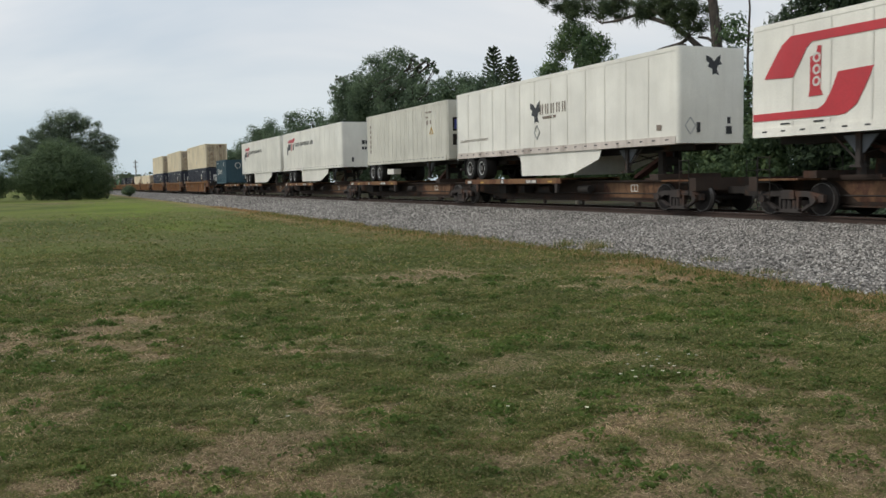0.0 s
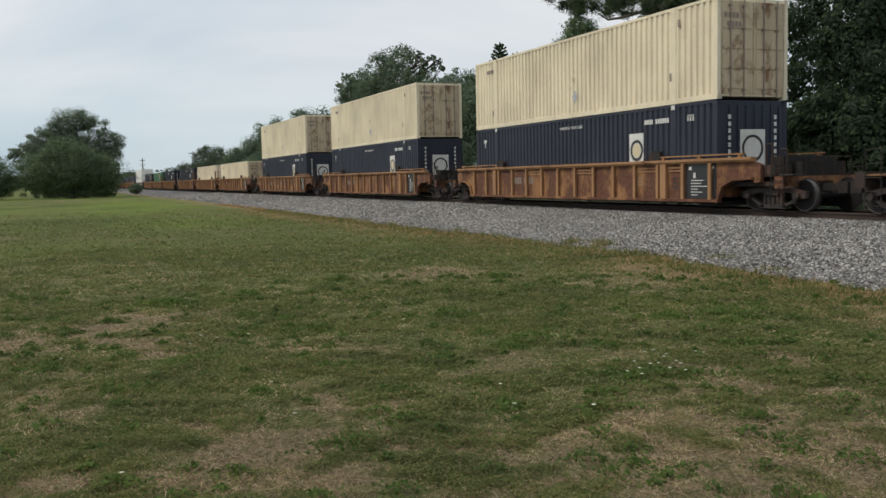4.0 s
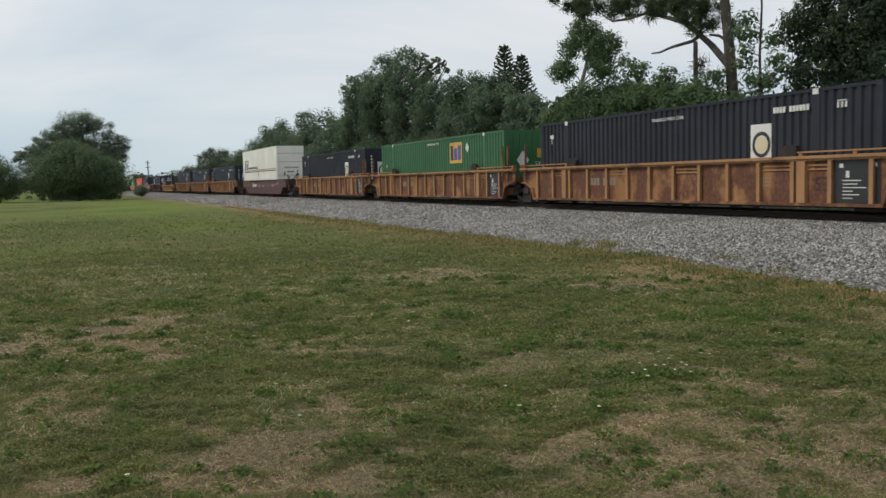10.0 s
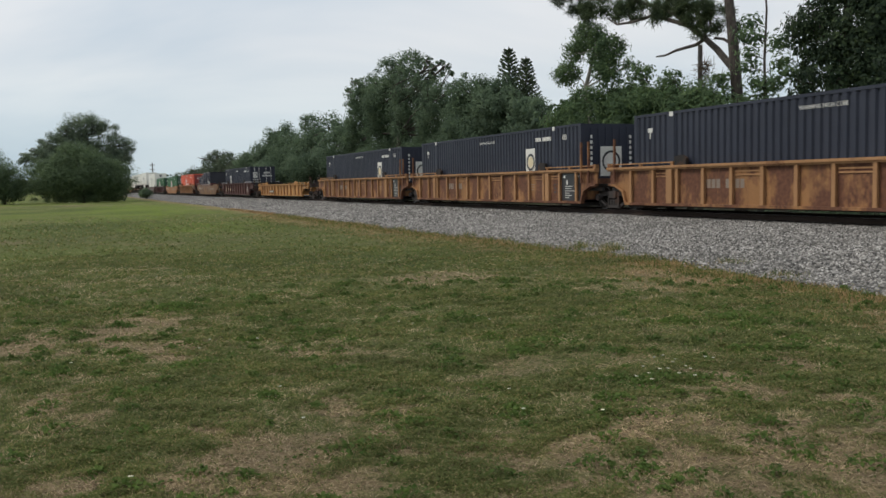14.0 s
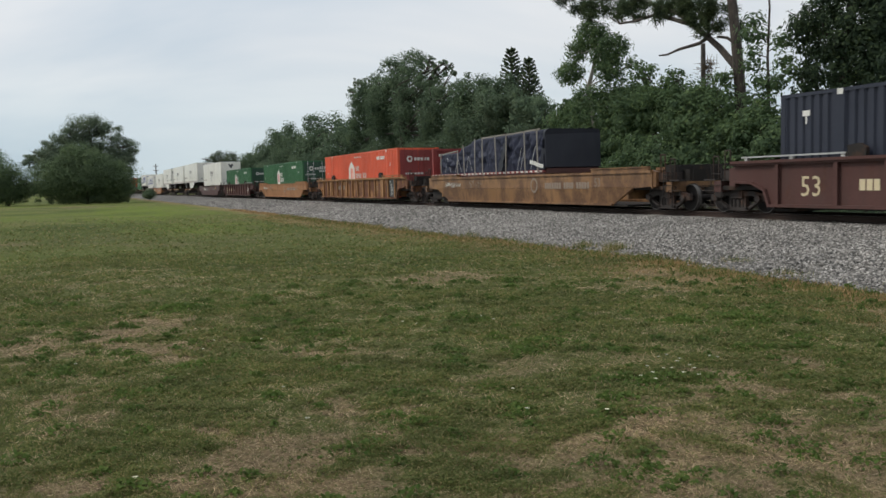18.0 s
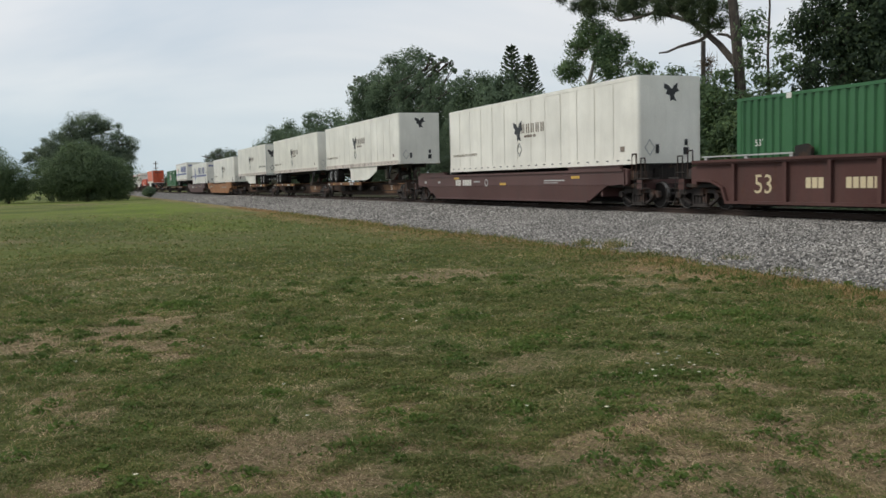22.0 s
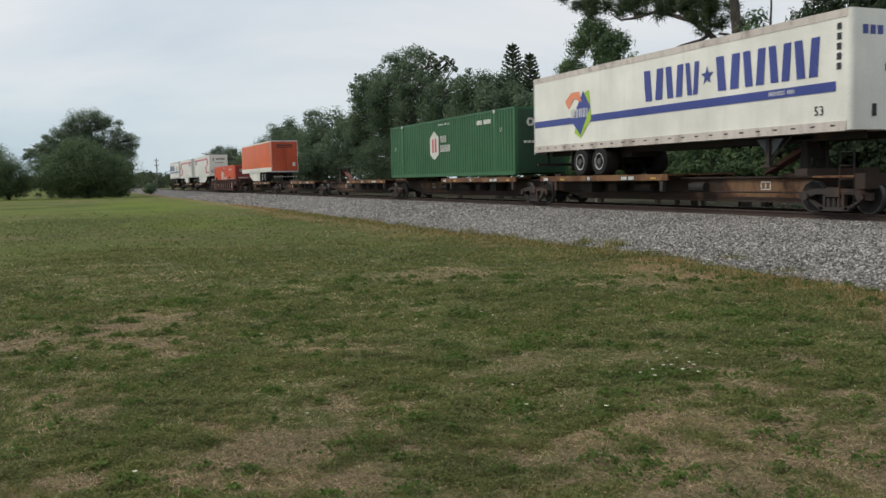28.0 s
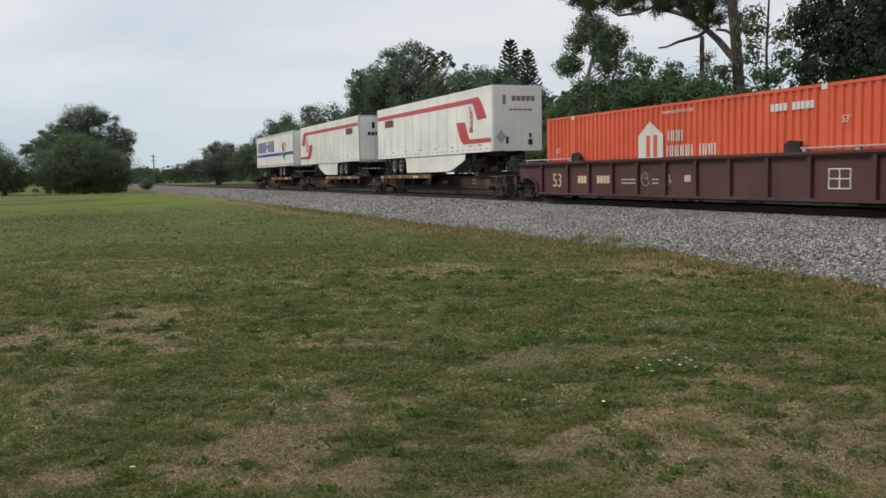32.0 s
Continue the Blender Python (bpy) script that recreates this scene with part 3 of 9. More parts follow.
def build_ground():
    xs = np.concatenate([[-4000, -2000, -1000, -600, -400, -300, -220, -160], np.linspace(-130, -34, 65), np.linspace(-32, -14, 60), np.linspace(-13.86, -1, 93), [0, 2, 6, 12, 30, 80, 200, 500, 1200, 4000]])
    ys = np.concatenate([[-4000, -1500, -600, -250, -120, -60, -35, -22], np.linspace(-14, -4, 34), np.linspace(-3.86, 10.6, 105), np.linspace(10.8, 14, 12), np.linspace(14.8, 40, 24), [50, 80, 140, 300, 700, 1600, 4000]])
    gx, gy = np.meshgrid(xs, ys, indexing="ij")
    gz = ground_height(gx, gy)
    v = np.stack([gx, gy, gz], -1).reshape(-1, 3)
    w = len(ys)
    f = [(i * w + j, (i + 1) * w + j, (i + 1) * w + j + 1, i * w + j + 1) for i in range(len(xs) - 1) for j in range(w - 1)]
    me = bpy.data.meshes.new("ground")
    me.from_pydata(v.tolist(), [], f)
    me.materials.append(M_GROUND)
    me.shade_smooth()
    x, y = gx.ravel(), gy.ravel()
    edge = np.clip((y - toe(x) + 1.7) / 1.4, 0, 1) * (y < 30)
    for key, values in (("dry", np.clip(within(x, y, DRY) + 0.85 * edge + 1.1 * (0.46 - lawn_lumps(x, y)) * (np.hypot(x, y) < 45) - 0.4 * within(x, y, GREEN, 1) + 0.9 * (np.hypot(x, y) > 30) * np.clip(patchy(x, y, 2.3, 95) + 0.7 * patchy(x, y, 8.0, 96) - 0.9, 0, 1), 0, 1)), ("brown", np.clip((y - toe(x) + 1.0 + 2.2 * patchy(x, y, 0.9, 88)) / 2.4, 0, 1) * (y < 14)), ("lush", np.maximum(within(x, y, BRIGHT, 2), 0.8 * np.clip((np.hypot(x, y) - 16) / 16, 0, 1) * (y < toe(x) - 2.5) * np.clip(patchy(x, y, 5.0, 81) + patchy(x, y, 17.0, 82) - 0.75, 0, 0.6))), ("deep", np.maximum(within(x, y, DEEP, 3), np.clip((np.hypot(x, y) - 20) / 20, 0, 1) * np.clip(1.5 * patchy(x, y, 4.0, 84) + patchy(x, y, 11.0, 85) - 1.35, 0, 0.7)))):
        me.attributes.new(key, "FLOAT", "POINT").data.foreach_set("value", values.astype(np.float32))
    tagged(new("ground", me), "mown lawn of green grass with dry straw patches", "ground", kind="structure")


def ballast_height(x, y):
    """The bed: up from its foot to the shoulder, level under the track, down behind."""
    foot = toe(x)
    up = np.clip((y - foot) / np.maximum(17.2 - foot, 0.3), 0, 1)
    down = np.clip((22.2 - y) / 1.8, 0, 1)
    return 0.375 * np.minimum(up ** 0.85, down)


def build_ballast():
    xs = np.concatenate([[-1500, -700, -400, -300, -230, -180, -150], np.linspace(-130, -70, 31), np.linspace(-68, -6, 125), [-3, 0, 10, 40, 120, 400, 1500]])
    k = np.concatenate([np.linspace(-0.03, 1, 24)])
    v = []
    rows = []
    for x in xs:
        t = float(toe(x))
        ys = [t + (17.2 - t) * a for a in k] + list(np.linspace(17.5, 20.4, 9)) + [21.3, 22.2, 22.5]
        rows.append(len(ys))
        for y in ys:
            z = float(ballast_height(x, y)) + 0.012 + 0.03 * (float(patchy(np.array(x), np.array(y), 0.7, 9)) - 0.5)
            v.append((x, y, z if 17.2 > y > t or 17.2 <= y < 22.2 else -0.05))
    w = rows[0]
    f = [(i * w + j, (i + 1) * w + j, (i + 1) * w + j + 1, i * w + j + 1) for i in range(len(xs) - 1) for j in range(w - 1)]
    me = bpy.data.meshes.new("ballast")
    me.from_pydata(v, [], f)
    me.materials.append(M_BALLAST)
    me.shade_smooth()
    tagged(new("ballast_bed", me), "sloping bed of crushed grey stone", "ballast", kind="structure")
    # loose stones on it
    shape = np.array([(1, 0, 0), (-0.9, 0.15, 0), (0.1, 1, 0), (-0.1, -1, 0.1), (0.15, 0.1, 0.85), (0, -0.1, -0.8)])
    tris = [(0, 2, 4), (2, 1, 4), (1, 3, 4), (3, 0, 4), (3, 1, 5), (0, 3, 5)]
    sets = []
    for x0, x1, per, size in ((-31, -8, 430, 0.029), (-64, -31, 130, 0.044), (-110, -64, 26, 0.06)):
        n = int((x1 - x0) * 7.0 * per)
        x = RNG.uniform(x0, x1, n)
        y = toe(x) - 0.25 + RNG.random(n) * (17.95 - toe(x) + 0.25)
        stray = y < toe(x) + 0.12 + 0.6 * (patchy(x, y, 0.8, 15) - 0.45)
        keep = ~stray | (RNG.random(n) < 0.12)
        x, y = x[keep], y[keep]
        n = len(x)
        r = size * RNG.uniform(0.55, 1.35, (n, 1, 1)) * RNG.uniform(0.7, 1.3, (n, 1, 3))
        jit = shape[None] * RNG.uniform(0.7, 1.25, (n, 6, 1))
        a = RNG.uniform(0, 6.28, n)
        ca, sa = np.cos(a)[:, None], np.sin(a)[:, None]
        b = RNG.uniform(-0.8, 0.8, n)
        cb, sb = np.cos(b)[:, None], np.sin(b)[:, None]
        p = jit * r
        px, py, pz = p[..., 0] * ca - p[..., 1] * sa, p[..., 0] * sa + p[..., 1] * ca, p[..., 2]
        py, pz = py * cb - pz * sb, py * sb + pz * cb
        z = ballast_height(x, y) + 0.012
        sets.append(np.stack([px + x[:, None], py + y[:, None], pz + z[:, None] + size * 0.2], -1))
    me = cloud_mesh("ballast_stones", np.concatenate(sets), tris, M_STONE)
    tagged(new("ballast_stones", me), "loose crushed grey granite stones along the track", "gravel", kind="stuff")


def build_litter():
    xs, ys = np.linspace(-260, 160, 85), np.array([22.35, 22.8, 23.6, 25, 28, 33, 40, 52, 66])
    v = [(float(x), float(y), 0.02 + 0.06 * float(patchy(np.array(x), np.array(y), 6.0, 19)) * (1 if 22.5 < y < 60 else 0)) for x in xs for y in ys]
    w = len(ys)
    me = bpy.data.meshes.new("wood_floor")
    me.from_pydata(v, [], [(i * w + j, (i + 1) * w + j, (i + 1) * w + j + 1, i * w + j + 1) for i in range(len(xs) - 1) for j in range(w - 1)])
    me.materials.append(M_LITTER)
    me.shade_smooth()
    tagged(new("wood_floor", me), "brown leaf litter under the trees, coloured dark for their shade", "ground", kind="structure")


def build_track():
    prof = [(-0.07, 0), (0.07, 0), (0.07, 0.012), (0.012, 0.03), (0.010, 0.12), (0.036, 0.128), (0.036, 0.165), (0.028, 0.172), (-0.028, 0.172), (-0.036, 0.165), (-0.036, 0.128), (-0.010, 0.12), (-0.012, 0.03), (-0.07, 0.012)]
    for side in (-1, 1):
        g = Geo().prism([(TRACK_Y + side * 0.755 + p, TRACK_Z - 0.172 + q) for p, q in prof], "x", -1500, 1500)
        rail = tagged(new("rail", g.mesh("rail", M_RAIL)), "long steel rail with rust-brown web", "rail", "rails of the track", "structure")
        part("rail_head", Geo().box(-1500, 1500, TRACK_Y + side * 0.755 - 0.026, TRACK_Y + side * 0.755 + 0.026, TRACK_Z - 0.003, TRACK_Z + 0.001), M_STEEL, rail, "polished running surface")
    bed = tagged(new("ties"), "row of dark timber ties sunk in ballast", "ties", kind="structure")
    tie = Geo().box(-0.11, 0.11, -1.3, 1.3, -0.16, 0.0).mesh("tie", M_TIE)
    plate = Geo().box(-0.09, 0.09, -0.17, 0.17, 0.0, 0.018).mesh("tie_plate", M_RAIL)
    for i in range(150):
        t = part("tie", tie, None, bed, at=(-92 + 0.55 * i + RNG.uniform(-0.02, 0.02), TRACK_Y + RNG.uniform(-0.04, 0.04), TRACK_Z - 0.186))
        if i > 70:
            for side in (-1, 1):
                part("tie_plate", plate, None, t, at=(0, side * 0.755, 0.0))


build_ground()
build_ballast()
build_track()
build_litter()


# ---- the train ----
# Things of the train are built round the middle of the car, x towards its head, z from the datum CAR_Z under the cars; the bogies stand on the rails at TRACK_Z.
MOVERS, WHEELSETS = [], {1: [], -1: []}


def on_train(ob, u):
    """Puts a thing into the train, u metres ahead of the mark that passes the camera at nine seconds."""
    MOVERS.append((ob, u))
    return ob


WHEEL_R = 0.42


def wheel_mesh():
    g = Geo()
    for s in (-1, 1):
        g.cyl((0, s * 0.765, 0), "y", WHEEL_R, 0.055, 28)
        g.cyl((0, s * 0.70, 0), "y", WHEEL_R + 0.028, 0.014, 28)
        g.ring((0, s * 0.826, 0), "y", WHEEL_R - 0.004, WHEEL_R - 0.026, 0.012, 28)
        g.cyl((0, s * 0.835, 0), "y", 0.15, 0.03, 14)
    g.cyl((0, 0, 0), "y", 0.085, 0.95, 10)
    me = g.mesh("wheelset", M_WHEEL)
    me.materials.append(M_RIM)
    for face in me.polygons:
        r = math.hypot(face.center.x, face.center.z)
        if abs(face.center.y) > 0.81 and r > WHEEL_R - 0.03 or abs(abs(face.center.y) - 0.765) < 0.03 and r > WHEEL_R - 0.03:
            face.material_index = 1
    return me


def frame_mesh():
    """Cast truck: two side frames with arched ends and open windows, springs, and the bolster."""
    g = Geo()
    for s in (-1, 1):
        y0, y1 = s * 0.94, s * 1.06
        g.prism([(-1.16, 0.40), (-1.16, 0.60), (-0.62, 0.72), (0.62, 0.72), (1.16, 0.60), (1.16, 0.40), (0.98, 0.40), (0.60, 0.56), (-0.60, 0.56), (-0.98, 0.40)], "y", y0, y1)
        g.prism([(-0.98, 0.44), (-0.86, 0.44), (-0.30, 0.14), (-0.42, 0.10)], "y", y0, y1)
        g.prism([(0.86, 0.44), (0.98, 0.44), (0.42, 0.10), (0.30, 0.14)], "y", y0, y1)
        g.box(-0.46, 0.46, min(y0, y1), max(y0, y1), 0.08, 0.19)
        for x in (-0.34, 0.27):
            g.box(x, x + 0.07, min(y0, y1), max(y0, y1), 0.19, 0.57)
        for x in (-0.17, 0.0, 0.17):
            g.cyl((x, s * 1.0, 0.32), "z", 0.07, 0.13, 10)
        for x in (-0.89, 0.89):
            g.cyl((x, s * 1.06, WHEEL_R / 0.875), "y", 0.105, 0.09, 12)
    g.v = [(x, y, z * 0.875) for x, y, z in g.v]
    g.box(-0.22, 0.22, -1.1, 1.1, 0.42, 0.66)
    g.cyl((0, 0, 0.7), "z", 0.2, 0.05, 12)
    return g.mesh("truck_frame", M_TRUCK)


WHEEL_MESH, FRAME_MESH = wheel_mesh(), frame_mesh()


def bogie(parent, x):
    b = part("bogie", FRAME_MESH, None, parent, at=(x, 0, TRACK_Z - CAR_Z))
    for s in (1, -1):
        w = part("wheelset", WHEEL_MESH, None, b, at=(s * 0.89, 0, WHEEL_R))
        WHEELSETS[s].append(w)
    return b


LETTERS = {}


def text_mesh(words, size, mat):
    """Lettering as a thin mesh in the built-in font, on the x-z plane, from its lower left corner, facing -y."""
    key = (words, size, mat.name)
    if key not in LETTERS:
        c = bpy.data.curves.new("lettering", "FONT")
        c.body, c.size, c.extrude, c.resolution_u = words, size, 0.002, 2
        o = bpy.data.objects.new("lettering", c)
        scene.collection.objects.link(o)
        me = bpy.data.meshes.new_from_object(o.evaluated_get(bpy.context.evaluated_depsgraph_get()))
        bpy.data.objects.remove(o)
        bpy.data.curves.remove(c)
        me.transform(Matrix.Rotation(radians(90), 4, "X"))
        me.materials.clear()
        me.materials.append(mat)
        LETTERS[key] = me
    return LETTERS[key]


def lettering(parent, words, size, mat, x, y, z, turn=0, name="lettering"):
    """turn 0: on a side that faces -y; 90: on an end that faces +x."""
    o = part(name, text_mesh(words, size, mat), None, parent, at=(x, y, z))
    o.rotation_euler = (0, 0, radians(turn))
    return o


def bars(parent, spec, mat, y, name="stencil_mark"):
    """Flat painted marks on the side that faces -y: (x0, x1, z0, z1) each. Large blocks are parts, small print is one joined part."""
    small = Geo()
    last = None
    if name in ("wordmark", "block_mark"):
        spec = [q for x0, x1, z0, z1 in spec for q in ((x0, x0 + 0.30 * (x1 - x0), z0, z1), (x1 - 0.30 * (x1 - x0), x1, z0, z1))]
    for x0, x1, z0, z1 in spec:
        if z1 - z0 > 0.28:
            last = part("letter_block" if name in ("wordmark", "block_mark", "stencil_mark") else name, Geo().box(x0, x1, y, y + 0.004, z0, z1), mat, parent)
        else:
            small.box(x0, x1, y, y + 0.004, z0, z1)
    if small.v:
        last = part(name, small, mat, parent)
        if len(small.f) > 6:
            last["kind"] = "stuff"
    return last


def word_bars(x, z, size, count, gap_at=()):
    """Bars that stand for letters too small or not to be lettered."""
    out, w = [], size * 0.62
    for i in range(count):
        if i not in gap_at:
            out.append((x + i * w * 1.25, x + i * w * 1.25 + w, z, z + size))
    return out


def poly_mark(parent, pts, mat, y, name="emblem", depth=0.004):
    return part(name, Geo().prism(pts, "y", y, y + depth), mat, parent)


# -- cars --
def car_ends(c, half_f, half_r, join_f, join_r, mat, top=1.30):
    """What lies beyond the well: platforms, trucks, couplers, ladders and grab irons."""
    for s, half, join in ((1, half_f, join_f), (-1, half_r, join_r)):
        X = lambda a, b: (s * a, s * b) if s > 0 else (s * b, s * a)
        x0, x1 = X(8.25, half - (0.30 if join else 0.95))
        part("end_platform", Geo().box(x0, x1, -0.42, 0.42, 0.72, 0.98).box(x0, x1, -1.28, -1.18, 0.86, 0.98).box(x0, x1, 1.18, 1.28, 0.86, 0.98), M_GRIME, c)
        part("underframe", Geo().box(*X(8.34, half - (0.2 if join else 1.2)), -0.85, 0.85, 0.98, 1.11).box(*X(8.34, half - (0.2 if join else 1.2)), -0.62, 0.62, 0.50, 0.72), M_GRIME, c)
        g = Geo()
        w0, w1 = X(8.22, 8.34)
        g.box(w0, w1, -1.38, 1.38, 0.55, top)
        part("bulkhead", g, mat, c)
        if not join:
            e0, e1 = X(half - 1.25, half - 0.95)
            part("end_sill", Geo().box(e0, e1, -1.35, 1.35, 0.80, 1.12), mat, c)
            k0, k1 = X(half - 0.95, half + 0.02)
            g = Geo().box(k0, k1, -0.09, 0.09, 0.72, 0.92)
            j0, j1 = X(half - 0.25, half + 0.06)
            g.box(j0, j1, -0.17, 0.17, 0.66, 0.96)
            part("coupler", g, M_GRIME, c)
            xs = s * (half - 1.1)
            for y in (-1.40, 1.40):
                g = Geo()
                for dx in (-0.22, 0.22):
                    g.rod((xs + dx, y, 0.30), (xs + dx, y, 1.55), 0.014, 5)
                for i in range(4):
                    g.rod((xs - 0.22, y, 0.34 + 0.33 * i), (xs + 0.22, y, 0.34 + 0.33 * i), 0.012, 5)
                part("ladder", g, M_GRIME, c)
            g = Geo()
            for y in (-1.1, -0.5, 0.5, 1.1):
                g.rod((s * (half - 1.0), y, 1.1), (s * (half - 1.0), y, 1.62), 0.016, 5)
            g.rod((s * (half - 1.0), -1.1, 1.62), (s * (half - 1.0), 1.1, 1.62), 0.016, 5)
            part("handrail", g, M_GRIME, c)
            part("truck_deck", Geo().box(*X(8.34, half - 1.25), -1.30, 1.30, 1.12, 1.18), M_GRIME, c)
            part("end_box", Geo().box(*X(half - 1.95, half - 1.3), -1.30, -0.7, 1.18, 1.42), M_TRUCK, c)
            part("end_structure", Geo().box(*X(9.8, half - 1.35), -0.95, 0.95, 1.18, 1.66).box(*X(half - 1.35, half - 1.05), -0.6, 0.95, 1.12, 1.5), M_GRIME, c)
            part("tread_plate", Geo().box(*X(half - 1.05, half - 0.55), -1.40, -0.95, 1.14, 1.18), M_TRUCK, c)
            part("end_bracket", Geo().prism([(s * 9.7, 0.95), (s * 9.95, 0.98), (s * 9.95, 1.45), (s * 9.7, 1.52)], "y", -1.42, -1.30), mat, c)
            for y in (-1.42, 1.42):
                g = Geo()
                for dx in (-0.30, 0.30):
                    g.rod((s * (half - 0.75) + dx, y, 0.42), (s * (half - 0.75) + dx, y, 0.85), 0.011, 5)
                for z in (0.42, 0.84):
                    g.rod((s * (half - 0.75) - 0.30, y, z), (s * (half - 0.75) + 0.30, y, z), 0.011, 5)
                part("stirrup_step", g, M_TRUCK, c, "thin grey stirrup step")
            for dx in (0.0, 0.5):
                g = Geo()
                for k in (0, 0.26):
                    g.rod((s * (half - 1.6 + dx + k * 0.9), -1.30, 1.15), (s * (half - 1.6 + dx + k * 0.9), -1.30, 1.98 - dx * 0.3), 0.022, 5)
                g.rod((s * (half - 1.6 + dx), -1.30, 1.98 - dx * 0.3), (s * (half - 1.6 + dx + 0.234), -1.30, 1.98 - dx * 0.3), 0.022, 5)
                part("grab_rail", g, M_SPINE, c)
            part("brake_cylinder", Geo().cyl((s * (half - 1.7), -0.75, 1.18), "x", 0.16, 0.3, 10), M_GRIME, c)
            part("brake_valve", Geo().box(*X(half - 2.2, half - 1.4), 0.35, 0.95, 1.0, 1.35), M_GRIME, c)
            bogie(c, s * (half - 1.62))
        elif s < 0:
            bogie(c, s * half)
            part("articulation", Geo().cyl((s * half, 0, 0.86), "z", 0.32, 0.2, 12).box(s * half - 0.5, s * half + 0.5, -0.3, 0.3, 0.78, 0.94), M_GRIME, c)


def ribbed_well(mat, label, half_f, half_r, join_f, join_r, marks="yellow"):
    top = 1.42 if marks == "clean" else 1.66
    plain = M_YELLOWRUST is not mat and marks != "clean"
    at = [-8.0 + 16.0 * i / 13 for i in range(14)]
    if marks == "clean":
        at = [-8.0, -6.9, -5.7, -4.76, -3.53, -2.3, -0.9, 0.33, 1.56, 2.79, 4.1, 5.7, 6.9, 8.0]
    elif marks == "brown":
        at = [-8.0] + [-6.0 + 1.5 * i for i in range(9)] + [8.0]
    c = thing("well_car", label, "rail car", "cars of the train")
    xf, xr = 9.34 if join_f else 9.72, 9.34 if join_r else 9.72
    for s in (-1, 1):
        y = s * 1.52
        inn = s * 1.37
        lo, hi = min(y, inn), max(y, inn)
        part("top_chord", Geo().box(-xr - 0.03, xf + 0.03, lo, hi, top - 0.13, top).box(-xr - 0.03, xf + 0.03, min(y, y + s * 0.05), max(y, y + s * 0.05), top - 0.075, top), M_RIB if mat is M_YELLOWRUST else mat, c)
        g = Geo().prism([(-8.35, 0.46), (8.35, 0.46), (8.55, 0.84), (9.0, 1.0), (xf, 1.03), (xf, top - 0.13), (-xr, top - 0.13), (-xr, 1.03), (-9.0, 1.0), (-8.55, 0.84)], "y", inn, inn + s * 0.05)
        part("side_panel", g, mat, c)
        part("bottom_chord", Geo().box(-8.35, 8.35, lo, hi + (0.02 if s > 0 else 0), 0.40, 0.48), mat, c)
        # on the clean car M_RIB puts the ribs' shadow side into their colour
        rib = Geo().prism([(-0.04, inn), (0.04, inn), (0.06, y), (-0.06, y)], "z", 0.48, top - 0.13).mesh("rib", mat if plain else M_RIB)
        for x in at:
            part("rib", rib, None, c, at=(x, 0, 0))
        for e, xe in ((-1, xr), (1, xf)):
            arch = Geo().prism([(e * 8.36, 0.46), (e * 8.52, 0.84), (e * 8.98, 1.02), (e * xe, 1.05), (e * xe, 1.11), (e * 8.94, 1.08), (e * 8.44, 0.87), (e * 8.28, 0.48)], "y", inn, y)
            part("arch_flange", arch, mat, c)
        for e in (-1, 1):
            x0, x1 = sorted((e * 5.7, e * 9.35))
            g = Geo().box(x0, x1, lo + 0.01, hi - 0.01, top + 0.075, top + 0.115)
            for k in (5.8, 7.5, 9.2):
                g.box(e * k - 0.06, e * k + 0.06, lo + 0.03, hi - 0.03, top, top + 0.075)
            part("container_guide", g, M_PALE if mat is M_MAROON else M_RIB if mat is M_YELLOWRUST else mat, c)
            part("guide_block", Geo().prism([(e * 5.1, top), (e * 5.66, top), (e * 5.66, top + 0.27), (e * 5.3, top + 0.31), (e * 5.1, top + 0.2)] if marks != "clean" else [(e * 5.6, top), (e * 6.5, top), (e * 6.5, top + 0.16), (e * 5.75, top + 0.20)], "y", lo + 0.02, hi - 0.02), M_GRIME if marks != "clean" else mat, c)
            if (join_f if e > 0 else join_r):
                g = Geo()
                for k in (8.42, 8.92) if e > 0 else (8.92,):
                    g.box(e * k - 0.035, e * k + 0.035, y - 0.035, y + 0.035, 1.15, 2.62)
                    g.box(e * k - 0.06, e * k + 0.06, lo, hi, 1.66, 1.78)
                g.box(min(e * 9.2, e * 9.37), max(e * 9.2, e * 9.37), lo, hi, 1.66, 1.80)
                part("end_post", g, mat, c)
    part("well_floor", Geo().box(-8.2, 8.2, -1.38, 1.38, 0.36, 0.40).box(-8.2, -7.4, -1.38, 1.38, 0.30, 0.42).box(7.4, 8.2, -1.38, 1.38, 0.30, 0.42), M_GRIME, c)
    car_ends(c, half_f, half_r, join_f, join_r, mat)
    if marks == "clean":
        lettering(c, "53", 0.36, M_INK, -0.66, -1.423, 0.76)
        panel = part("stencil_panel", Geo().box(-4.3, -2.6, -1.53, -1.42, 0.68, 0.86), M_INK, c, "dark panel with pale blocks")
        bars(panel, word_bars(-4.25, 0.71, 0.12, 17, (4, 5, 6)), M_LETTER, -1.535)
        bars(c, [(-1.9, -1.3, 0.78, 0.80), (2.0, 2.6, 0.78, 0.80), (2.0, 2.6, 0.72, 0.735)], M_GREYINK, -1.424)
        part("valve_box", Geo().box(-7.6, -7.3, -1.47, -1.42, 0.9, 1.15), M_DECK, c)
    elif marks == "yellow":
        lettering(c, "53", 0.50, M_INK, 6.2, -1.423, 0.78)
        bars(c, word_bars(-4.4, 0.95, 0.26, 9, (4,)), M_GREYINK, -1.426)
        bars(c, [(4.3, 4.7, 1.1, 1.13), (4.3, 4.65, 1.0, 1.03), (4.3, 4.6, 0.90, 0.93)], M_GREYINK, -1.428)
